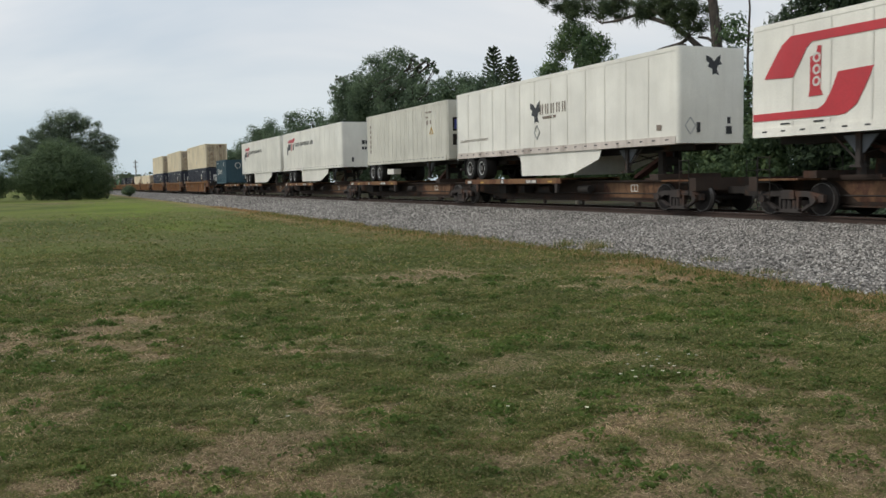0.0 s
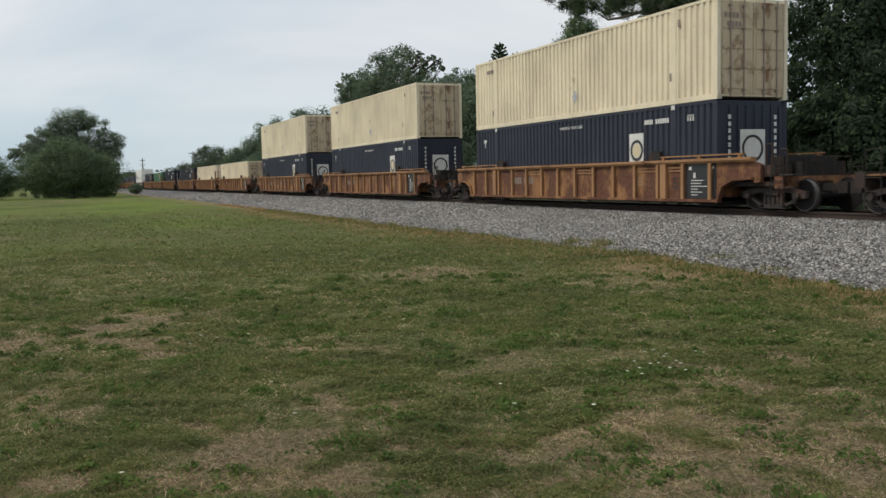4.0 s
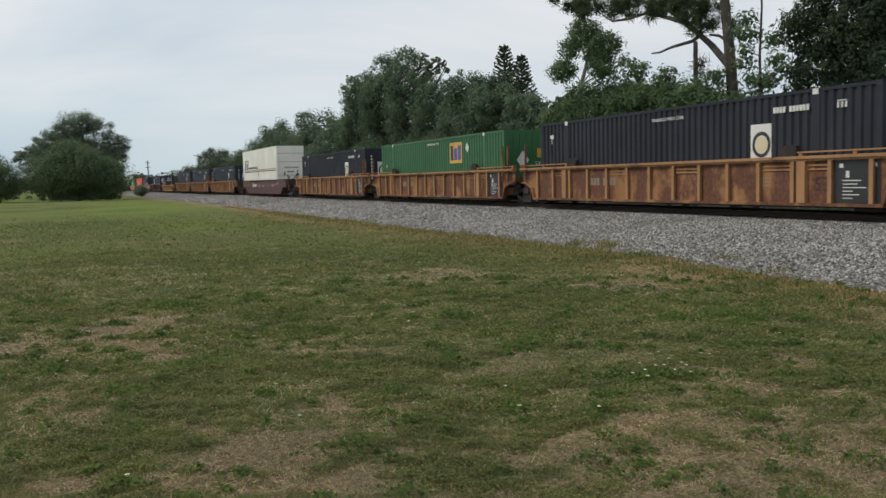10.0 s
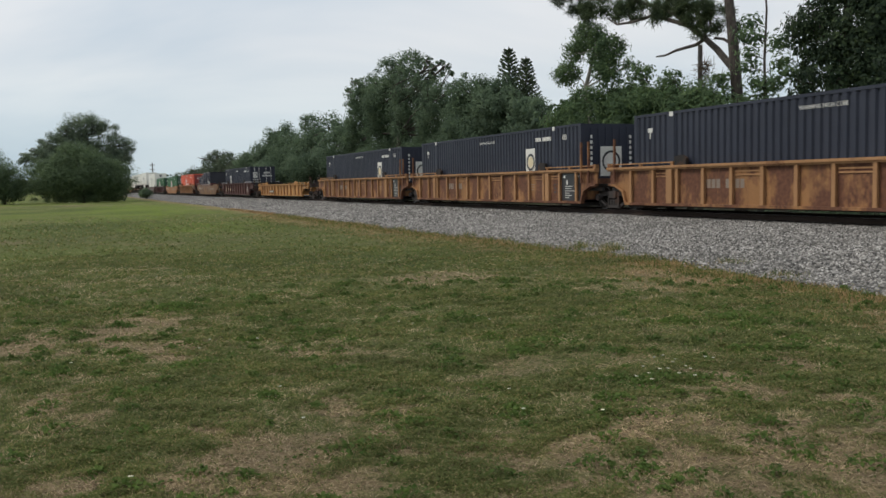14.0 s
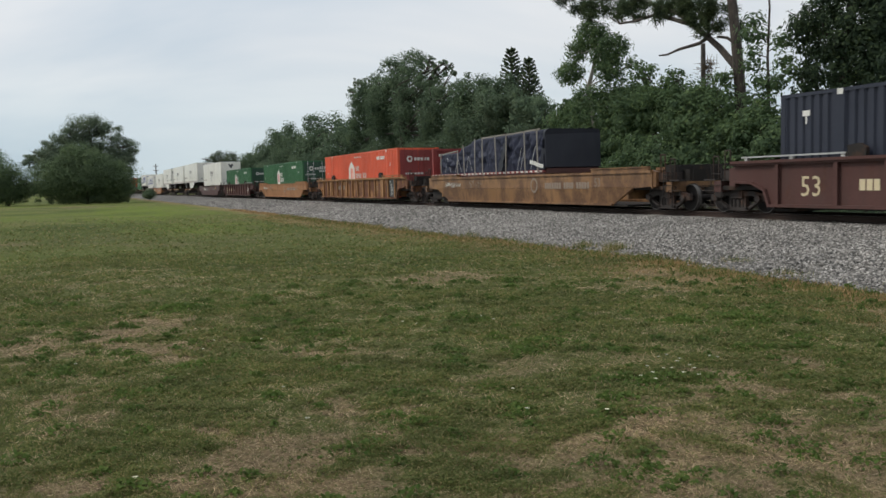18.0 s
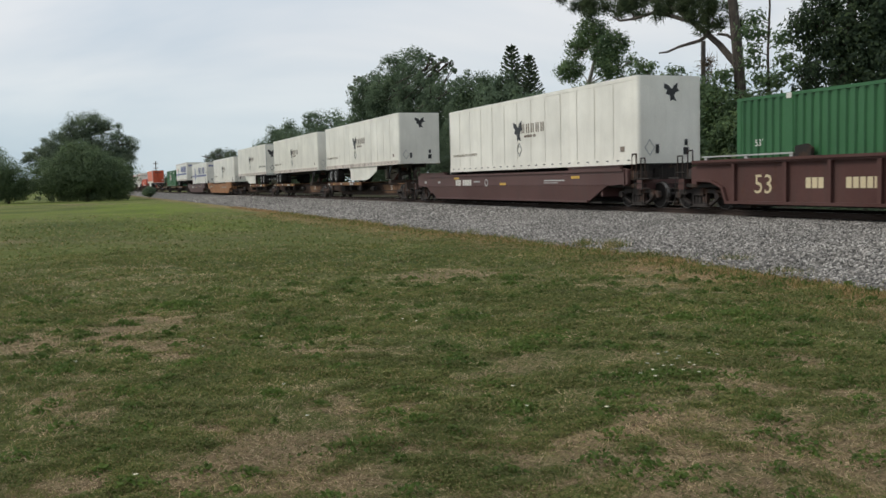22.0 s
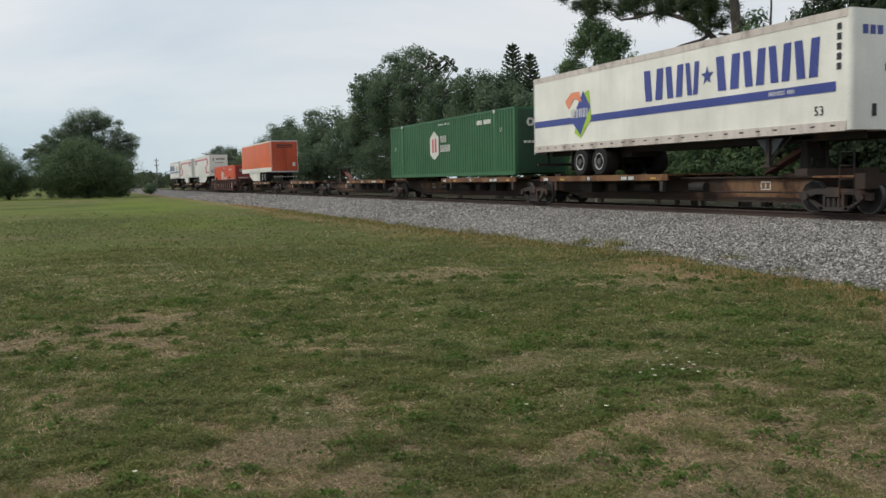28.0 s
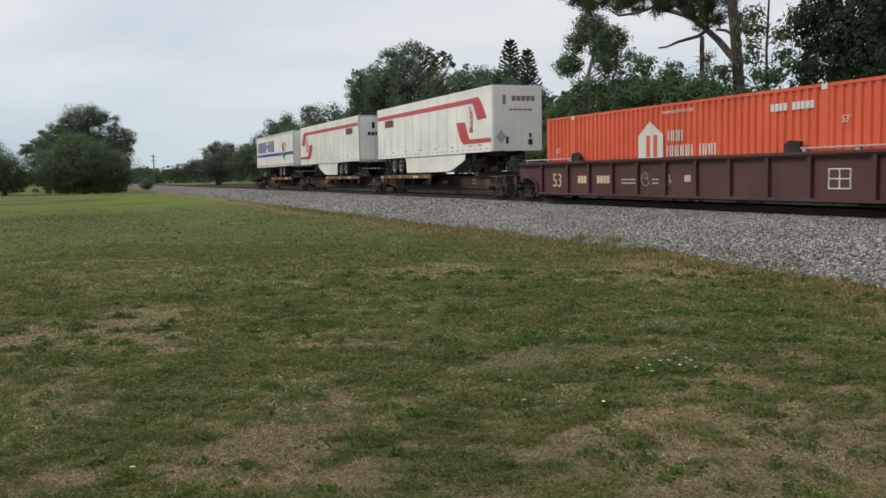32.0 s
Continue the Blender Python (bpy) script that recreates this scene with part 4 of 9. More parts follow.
        panel = part("stencil_panel", Geo().box(6.86, 8.2, -1.434, -1.42, 0.50, 1.52), M_INK, c, "black panel with white stencils")
        g = Geo().box(7.0, 7.12, -1.438, -1.434, 1.34, 1.44).box(8.02, 8.1, -1.438, -1.434, 1.36, 1.44).box(7.2, 7.3, -1.438, -1.434, 1.10, 1.26)
        for k, w in enumerate((0.55, 0.45, 0.7, 0.3, 0.5, 0.3)):
            z = 1.02 - 0.085 * k
            g.box(7.1, 7.1 + w, -1.438, -1.434, z, z + 0.022)
        part("stencil_mark", g, M_LETTER, panel)["kind"] = "stuff"
        for x in (-5.9, 5.85):
            part("wide_post", Geo().box(x - 0.14, x + 0.14, -1.535, -1.40, 0.48, 1.53), M_RIB, c)
        for i in (1, 4, 7, 10, 11):
            x = -8.0 + 16.0 * i / 13
            part("panel_slats", Geo().box(x + 0.1, x + 1.12, -1.45, -1.42, 1.30, 1.34).box(x + 0.1, x + 1.12, -1.45, -1.42, 1.40, 1.44), M_RIB, c)
    else:
        lettering(c, "53", 0.74, M_CREAMINK, -7.25, -1.423, 0.70)
        bars(c, word_bars(-5.35, 0.84, 0.27, 3) + word_bars(-4.05, 0.84, 0.27, 5), M_CREAMINK, -1.426)
        bars(c, [(-2.5, -1.55, 0.95, 0.99), (-2.5, -1.6, 0.83, 0.87), (-0.75, -0.4, 0.95, 0.99), (-0.75, -0.42, 0.83, 0.87), (0.9, 1.2, 0.9, 1.1)], M_PALE, -1.428)
        g = Geo()
        for k in range(3):
            g.box(6.55, 7.25, -1.43, -1.422, 0.72 + 0.24 * k, 0.75 + 0.24 * k)
        for k in range(3):
            g.box(6.55 + 0.335 * k, 6.58 + 0.335 * k, -1.43, -1.422, 0.72, 1.23)
        part("stencil_mark", g, M_LETTER, c)["kind"] = "stuff"
    return c


def scrawls(c, panels, seed):
    """Loops and strokes sprayed on some of the panels between the ribs."""
    r = random.Random(seed)
    for x in panels:
        g = Geo()
        for _ in range(4):
            ox, oz, rr, a0 = x + r.uniform(-0.2, 0.2), 1.0 + r.uniform(-0.12, 0.14), r.uniform(0.07, 0.20), r.uniform(0, 6.3)
            pts = [(ox + rr * math.cos(a0 + k * 0.62) + 0.02 * k, -1.424, oz + 1.2 * rr * math.sin(a0 + k * 0.62)) for k in range(r.randint(4, 8))]
            for p, q in zip(pts, pts[1:]):
                g.rod(p, q, 0.011, 4)
        part("graffiti", g, M_PALE, c, "pale sprayed scrawl")["kind"] = "stuff"


def smooth_well(mat, label, half_f, half_r, marks="brown"):
    """Well car with flat plate sides whose ends slope in below."""
    c = thing("well_car", label, "rail car", "cars of the train")
    for s in (-1, 1):
        y, inn = s * 1.46, s * 1.34
        part("side_plate", Geo().prism([(-8.9, 0.93), (-8.62, 0.96), (8.62, 0.96), (8.9, 0.93), (9.75, 0.98), (9.75, 1.42), (-9.75, 1.42), (-9.75, 0.98)], "y", inn, y), mat, c)
        g = Geo().prism([(-7.45, 0.38), (7.45, 0.38), (8.75, 0.95), (-8.75, 0.95)], "y", inn, y - s * 0.004)
        g.v = [(p, q - (s * 0.07 if z < 0.5 and abs(q) > 1.4 else 0), z) for p, q, z in g.v]
        part("lower_plate", g, mat, c)
        part("top_chord", Geo().box(-9.75, 9.75, min(inn, y + s * 0.05), max(inn, y + s * 0.05), 1.42, 1.50), mat, c)
        part("bottom_chord", Geo().box(-7.4, 7.4, min(inn, y + s * 0.0), max(inn, y + s * 0.0), 0.33, 0.40), mat, c)
        for e in (-1, 1):
            x0, x1 = sorted((e * 6.1, e * 9.55))
            part("container_guide", Geo().box(x0, x1, min(inn, y), max(inn, y), 1.50, 1.60).box(x0, x1, min(inn, y + s * 0.04), max(inn, y + s * 0.04), 1.60, 1.635), mat, c)
            part("end_plate", Geo().box(min(e * 9.75, e * 9.79), max(e * 9.75, e * 9.79), min(s * 0.95, y), max(s * 0.95, y), 0.92, 1.5), mat, c)
    part("well_floor", Geo().box(-8.2, 8.2, -1.33, 1.33, 0.30, 0.36), M_GRIME, c)
    car_ends(c, half_f, half_r, False, False, mat, 1.2)
    if marks == "brown":
        bars(c, word_bars(-4.7, 0.98, 0.27, 9, (3,)), M_LETTER, -1.466)
        bars(c, [(-8.9, -8.6, 1.1, 1.22), (-7.0, -6.7, 1.1, 1.2), (-2.6, -1.9, 1.12, 1.18), (4.2, 5.8, 1.12, 1.17), (4.2, 5.3, 1.04, 1.07)], M_PALE, -1.467)
        bars(c, [(-4.9, -4.3, 1.28, 1.38), (0.2, 0.8, 0.98, 1.08), (6.3, 6.9, 1.2, 1.3)], M_GOLD, -1.468, "reflector")
        part("emblem", Geo().ring((-1.2, -1.464, 1.1), "y", 0.17, 0.12, 0.004, 18), M_PALE, c)
    else:
        part("ring_emblem", Geo().ring((1.75, -1.462, 1.06), "y", 0.30, 0.22, 0.004, 22), M_GREYINK, c)
        bars(c, word_bars(2.65, 0.92, 0.24, 18, (7, 12)), M_GREYINK, -1.464)
        lettering(c, "53", 0.44, M_GREYINK, 6.3, -1.464, 0.99)
        r = random.Random(17)
        g = Geo()
        for k in range(15):
            x = -7.7 + 0.13 * k
            for _ in range(3):
                p = (x + r.uniform(0, 0.16), -1.463, 1.0 + r.uniform(0, 0.26))
                q = (p[0] + r.uniform(-0.05, 0.1), -1.463, 1.0 + r.uniform(0, 0.26))
                g.rod(p, q, 0.013, 4)
        part("graffiti", g, M_LETTER, c, "pale sprayed scrawl")["kind"] = "stuff"
        g = Geo()
        for k in range(24):
            p = (-4.8 + r.uniform(0, 1.6), -1.463, 0.98 + r.uniform(0, 0.36))
            g.rod(p, (p[0] + r.uniform(-0.25, 0.25), -1.463, min(1.38, max(0.97, p[2] + r.uniform(-0.2, 0.2)))), 0.012, 4)
        part("graffiti", g, M_GREYINK, c, "dark sprayed scrawl")["kind"] = "stuff"
    return c


def spine_unit(label, half, deck, join_f, join_r, shared):
    """Spine platform: a deep centre sill, a short wheel deck at one end (deck = 1 head, -1 tail), and a hitch at the other."""
    c = thing("spine_car", label, "rail car", "cars of the train")
    d = deck
    lo, hi = 0.45, 1.10
    part("centre_sill", Geo().prism([(-half + 1.5, 0.62), (-half + 2.8, lo), (half - 2.8, lo), (half - 1.5, 0.62), (half - 0.4, 0.72), (half - 0.4, hi), (-half + 0.4, hi), (-half + 0.4, 0.72)], "y", -0.36, 0.36), M_SPINE, c)
    part("sill_flange", Geo().box(-half + 0.5, half - 0.5, -0.48, 0.48, hi, hi + 0.05).box(-half + 2.6, half - 2.6, -0.46, 0.46, lo - 0.04, lo), M_SPINE, c)
    for y in (-0.365, 0.365):
        part("sill_plate", Geo().prism([(d * -2.3, 0.55), (d * -2.3, 1.06), (d * -6.4, 1.06), (d * -5.7, 0.55)], "y", y - 0.01, y + 0.01), M_SILL, c, "dull tan plate on the sill")
    g = Geo()
    for x in (d * -4.15 - 0.2, d * -4.15 - 0.02, d * -4.15 + 0.17):
        g.box(x, x + 0.03, -0.379, -0.375, 0.76, 1.0)
    for z in (0.76, 0.97):
        g.box(d * -4.15 - 0.2, d * -4.15 + 0.2, -0.379, -0.375, z, z + 0.03)
    part("stencil_mark", g, M_LETTER, c)["kind"] = "stuff"
    a, b = sorted((d * -0.8, d * 7.6))
    for s in (-1, 1):
        part("wheel_deck", Geo().box(a, b, min(s * 0.62, s * 1.32), max(s * 0.62, s * 1.32), 1.22, 1.27).box(a, b, min(s * 1.26, s * 1.32), max(s * 1.26, s * 1.32), 1.07, 1.22), M_DECK, c)
        for i in range(6):
            x = a + 0.5 + (b - a - 1.0) * i / 5
            part("outrigger", Geo().prism([(min(s * 0.3, s * 1.26), 1.08), (max(s * 0.3, s * 1.26), 1.08), (s * 1.26, 1.2), (s * 0.3, 1.2)] if s > 0 else [(-1.26, 1.2), (-1.26, 1.08), (-0.3, 1.08), (-0.3, 1.2)], "x", x - 0.05, x + 0.05), M_SPINE, c)
    for k, (x0, w, h) in enumerate(((1.2, 0.9, 0.34), (2.9, 0.5, 0.28), (-1.6, 0.7, 0.30), (4.6, 0.6, 0.36))):
        part("brake_reservoir" if k % 2 == 0 else "valve_box", Geo().cyl((d * x0, -0.72, 0.84), "x", h / 2, w / 2, 12) if k % 2 == 0 else Geo().box(d * x0 - w / 2, d * x0 + w / 2, -0.95, -0.5, 0.84 - h / 2, 0.84 + h / 2), M_GRIME, c)
    part("brake_pipe", Geo().rod((-half + 1.0, -0.56, 0.70), (half - 1.0, -0.56, 0.70), 0.022, 5), M_GRIME, c)
    for x0, y0, y1, z0, z1 in ((-6.4, -1.25, 1.25, 1.15, 1.34), (6.3, -1.25, -1.0, 1.27, 1.36), (6.3, 1.0, 1.25, 1.27, 1.36)):
        part("container_pedestal", Geo().box(d * x0 - 0.22, d * x0 + 0.22, y0, y1, z0, z1), M_SPINE, c)
    for p, q in ((a + 0.25, a + 0.72), (a + 3.5, a + 3.85), (b - 2.68, b - 1.78)):
        part("stencil_panel", Geo().box(p, q, -1.324, -1.31, 1.08, 1.22), M_INK, c, "black panel with white stencils")
    for x in (a + 1.2, b - 0.35):
        part("deck_bracket", Geo().prism([(x - 0.07, 0.72), (x + 0.05, 0.72), (x + 0.10, 1.07), (x - 0.10, 1.07)], "y", -1.30, -1.18), M_TRUCK, c)
    bars(c, word_bars(a + 0.3, 1.10, 0.11, 4) + word_bars(a + 3.6, 1.10, 0.12, 2) + word_bars(b - 2.6, 1.10, 0.11, 9, (4,)), M_LETTER, -1.326)
    bars(c, [(a + 1.6, a + 1.9, 1.11, 1.17), (b - 0.9, b - 0.6, 1.11, 1.17)], M_GOLD, -1.327, "reflector")
    for s, join in ((1, join_f), (-1, join_r)):
        if not join:
            X = lambda p, q: (p, q) if s > 0 else (-q, -p)
            part("end_sill", Geo().box(*X(half - 0.5, half - 0.2), -1.3, 1.3, 0.82, 1.2), M_SPINE, c)
            part("end_deck", Geo().box(*X(half - 1.9, half - 0.5), -1.25, 1.25, 1.10, 1.15), M_DECK, c)
            g = Geo().box(*X(half - 0.2, half + 0.9), -0.09, 0.09, 0.72, 0.92).box(*X(half + 0.6, half + 0.95), -0.17, 0.17, 0.66, 0.96)
            part("coupler", g, M_GRIME, c)
            for y in (-1.30, 1.30):
                g = Geo()
                xs = s * (half - 0.75)
                for dx in (-0.22, 0.22):
                    g.rod((xs + dx, y, 0.35), (xs + dx, y, 1.75), 0.014, 5)
                for i in range(5):
                    g.rod((xs - 0.22, y, 0.4 + 0.33 * i), (xs + 0.22, y, 0.4 + 0.33 * i), 0.012, 5)
                part("ladder", g, M_GRIME, c)
            bogie(c, s * (half - 1.4))
            part("brake_cylinder", Geo().cyl((s * (half - 2.9), 0.62, 0.85), "x", 0.14, 0.35, 12), M_GRIME, c)
        elif s < 0:
            bogie(c, -half)
            part("articulation", Geo().cyl((-half, 0, 0.90), "z", 0.34, 0.22, 12), M_GRIME, c)
    return c


def add_hitch(c, d, raised):
    x = d * -5.6
    base = part("hitch", Geo().box(x - 0.7, x + 0.7, -0.5, 0.5, 1.15, 1.22), M_SPINE, c)
    if raised:
        top = 2.13
        g = Geo().prism([(x - 0.45, top), (x + 0.45, top), (x + 0.38, top + 0.07), (x - 0.38, top + 0.07)], "y", -0.5, 0.5)
        part("hitch_plate", g, M_GRIME, base)
        g = Geo()
        g.prism([(x - 0.16, 1.2), (x + 0.16, 1.2), (x + 0.10, top), (x - 0.10, top)], "y", -0.38, -0.26)
        g.prism([(x - 0.16, 1.2), (x + 0.16, 1.2), (x + 0.10, top), (x - 0.10, top)], "y", 0.26, 0.38)
        g.box(x - 0.08, x + 0.08, -0.3, 0.3, 1.62, 1.9)
        part("hitch_post", g, M_GRIME, base)
        part("hitch_strut", Geo().prism([(x + d * 0.08, top - 0.22), (x + d * 0.08, top - 0.06), (x + d * 1.75, 1.30), (x + d * 1.75, 1.20)], "y", -0.17, 0.17), M_HITCH, base, "rust-red diagonal strut")
    else:
        part("hitch_strut", Geo().prism([(x, 1.22), (x + d * 1.9, 1.22), (x + d * 1.9, 1.32), (x, 1.42)], "y", -0.3, 0.3), M_SPINE, base)
    return base


# -- containers --
def corrugated(L, W, H, z0, mat, name="box"):
    """Outline in plan with folds down both long sides, drawn up to the roof."""
    pts, pitch, deep = [], 0.278, 0.052
    n = int((L - 0.3) / pitch)
    x0 = -n * pitch / 2
    for side in (-1, 1):
        row = [(-L / 2 + 0.03, side * (W / 2 - 0.02))]
        for i in range(n):
            a = x0 + i * pitch
            for f, inn in ((0.06, 0), (0.30, 0), (0.44, 1), (0.62 + 0.06, 1), (0.82, 0)):
                row.append((a + f * pitch, side * (W / 2 - 0.012 - (deep if inn else 0))))
        row.append((L / 2 - 0.03, side * (W / 2 - 0.02)))
        pts += row if side < 0 else row[::-1]
    return Geo().prism(pts, "z", z0 + 0.08, z0 + H - 0.03).mesh(name, mat)


def container(L, H, mat, label, door_mat=None, door_at=-1, wide=True, end_mat=None, kind_group="containers on the train"):
    """Corrugated steel box standing on z = 0; its doors at the x = door_at end."""
    c = thing("shipping_container", label, "container", kind_group)
    W = 2.59 if wide else 2.44
    part("corrugated_wall", corrugated(L, W, H, 0, mat), None, c)
    part("roof", Geo().box(-L / 2 + 0.05, L / 2 - 0.05, -W / 2 + 0.05, W / 2 - 0.05, H - 0.035, H - 0.012), mat, c)
    for s in (-1, 1):
        y = s * W / 2
        part("top_rail", Geo().box(-L / 2 + 0.08, L / 2 - 0.08, min(y, y - s * 0.07), max(y, y - s * 0.07), H - 0.085, H), mat, c)
        part("bottom_rail", Geo().box(-L / 2 + 0.08, L / 2 - 0.08, min(y, y - s * 0.07), max(y, y - s * 0.07), 0.0, 0.16), mat, c)
    post = Geo().box(-0.08, 0.08, -0.08, 0.08, 0, H).mesh("corner_post", mat)
    cast = Geo().box(-0.09, 0.09, -0.085, 0.085, -0.06, 0.06).mesh("corner_casting", mat)
    for sx in (-1, 1):
        for sy in (-1, 1):
            part("corner_post", post, None, c, at=(sx * (L / 2 - 0.08), sy * (W / 2 - 0.08), 0))
            for z in (0.06, H - 0.06):
                part("corner_casting", cast, None, c, at=(sx * (L / 2 - 0.09), sy * (W / 2 - 0.08), z))
    if L > 14:
        mid = Geo().box(-0.13, 0.13, -0.05, 0.05, 0, H).mesh("lift_post", mat)
        cap = Geo().box(-0.09, 0.09, -0.012, 0.012, -0.07, 0.07).mesh("post_casting", M_LETTER if mat in (M_NAVY, M_BLACK, M_GREEN, M_ORANGERED) else mat)
        for sx in (-1, 1):
            for sy in (-1, 1):
                part("lift_post", mid, None, c, at=(sx * 6.07, sy * (W / 2 - 0.045), 0))
                part("post_casting", cap, None, c, at=(sx * 6.07, sy * (W / 2 + 0.006), H - 0.08))
    # closed end: shallow folds; door end: two leaves with rods
    e = -door_at
    g = Geo()
    for i in range(8):
        y = -W / 2 + 0.22 + i * (W - 0.44) / 7
        g.box(min(e * (L / 2 - 0.04), e * (L / 2 - 0.005)), max(e * (L / 2 - 0.04), e * (L / 2 - 0.005)), y - 0.08, y + 0.08, 0.2, H - 0.15)
    part("end_wall_folds", g, end_mat or mat, c)["kind"] = "stuff"
    # end_mat darkens the closed end: its shade is put into the colour
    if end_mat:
        part("end_wall", Geo().box(min(e * (L / 2 - 0.05), e * (L / 2 - 0.022)), max(e * (L / 2 - 0.05), e * (L / 2 - 0.022)), -W / 2 + 0.15, W / 2 - 0.15, 0.12, H - 0.1), end_mat, c, "end wall in a darker colour for its shaded side")
    X = door_at * (L / 2)
    dm = door_mat or mat
    for s in (-1, 1):
        y0, y1 = sorted((s * 0.015, s * (W / 2 - 0.12)))
        leaf = Geo().box(min(X, X - door_at * 0.05), max(X, X - door_at * 0.05), y0, y1, 0.14, H - 0.12)
        for k in range(4):
            z = 0.30 + k * (H - 0.62) / 4
            leaf.box(min(X, X + door_at * 0.022), max(X, X + door_at * 0.022), y0 + 0.08, y1 - 0.08, z, z + (H - 0.62) / 4 - 0.12)
        door = part("door", leaf, dm, c)
        for f in (0.30, 0.72):
            y = s * (0.02 + f * (W / 2 - 0.14))
            rod = Geo().rod((X + door_at * 0.045, y, 0.05), (X + door_at * 0.045, y, H - 0.05), 0.019, 6)
            for z in (0.25, 0.9, H - 0.9, H - 0.25):
                rod.box(min(X, X + door_at * 0.06), max(X, X + door_at * 0.06), y - 0.05, y + 0.05, z - 0.035, z + 0.035)
            part("locking_rod", rod, M_LETTER if mat is M_NAVY and door_at > 0 else M_GREYINK if mat is M_TAN else dm, door)
    return c


def q_marks(c, L, H, s, end=True):
    """Ring-in-square sign on the side and, where it shows, on the closed end; small stencils along the top."""
    y = -1.302 if s > 0 else 1.302
    sx = 4.16
    g = Geo().box(sx - 0.39, sx + 0.39, min(y, y - 0.006), max(y, y - 0.006), 1.02, 2.13)
    sign = part("sign_panel", g, M_LETTER, c, "white panel with a dark ring")
    k = Geo().ring((sx + 0.02, y - (0.008 if s > 0 else -0.008), 1.58), "y", 0.35, 0.25, 0.003, 24)
    part("ring_emblem", k, M_INK, sign)
    part("ring_core", Geo().cyl((sx + 0.02, y - (0.007 if s > 0 else -0.007), 1.58), "y", 0.22, 0.002, 20), M_CREAMINK if s > 0 else M_LETTER, sign)
    if end:
        X = L / 2
        sign = part("sign_panel", Geo().box(X + 0.002, X + 0.008, -0.46, 0.46, 0.95, 2.05), M_LETTER, c, "white panel with a dark ring")
        part("ring_emblem", Geo().ring((X + 0.011, 0, 1.5), "x", 0.40, 0.32, 0.003, 22), M_INK, sign)
        g = Geo()
        for sy in (-0.85, 0.85):
            for i in range(8):
                g.box(X + 0.002, X + 0.006, sy - 0.045, sy + 0.045, 0.95 + i * 0.2, 1.07 + i * 0.2)
        part("stencil_mark", g, M_LETTER, c)["kind"] = "stuff"


def side_text(c, s, words, size, mat, x, z, W=2.59):
    """Lettering on the long side that will face the lawn (s = 1: as built, -1: the car's load is turned round)."""
    if s > 0:
        return lettering(c, words, size, mat, x, -W / 2 - 0.004, z)
    return lettering(c, words, size, mat, -x, W / 2 + 0.004, z, 180)


def side_bars(c, s, spec, mat, W=2.59, name="stencil_mark"):
    if s > 0:
        return bars(c, spec, mat, -W / 2 - 0.006, name)
    return bars(c, [(-b, -a, p, q) for a, b, p, q in spec], mat, W / 2 + 0.002, name)


# -- trailers --
def rounded_box(L, W, z0, z1, r, mat):
    pts = []
    for cx, cy, a0 in ((L / 2 - r, W / 2 - r, 0), (-L / 2 + 0.02, W / 2 - 0.02, 90), (-L / 2 + 0.02, -W / 2 + 0.02, 180), (L / 2 - r, -W / 2 + r, 270)):
        rr = r if cx > 0 else 0.02
        for k in range(5 if cx > 0 else 2):
            a = radians(a0 + 90 * k / (4 if cx > 0 else 1))
            pts.append((cx + rr * math.cos(a), cy + rr * math.sin(a)))
    return Geo().prism(pts, "z", z0, z1).mesh("box", mat)


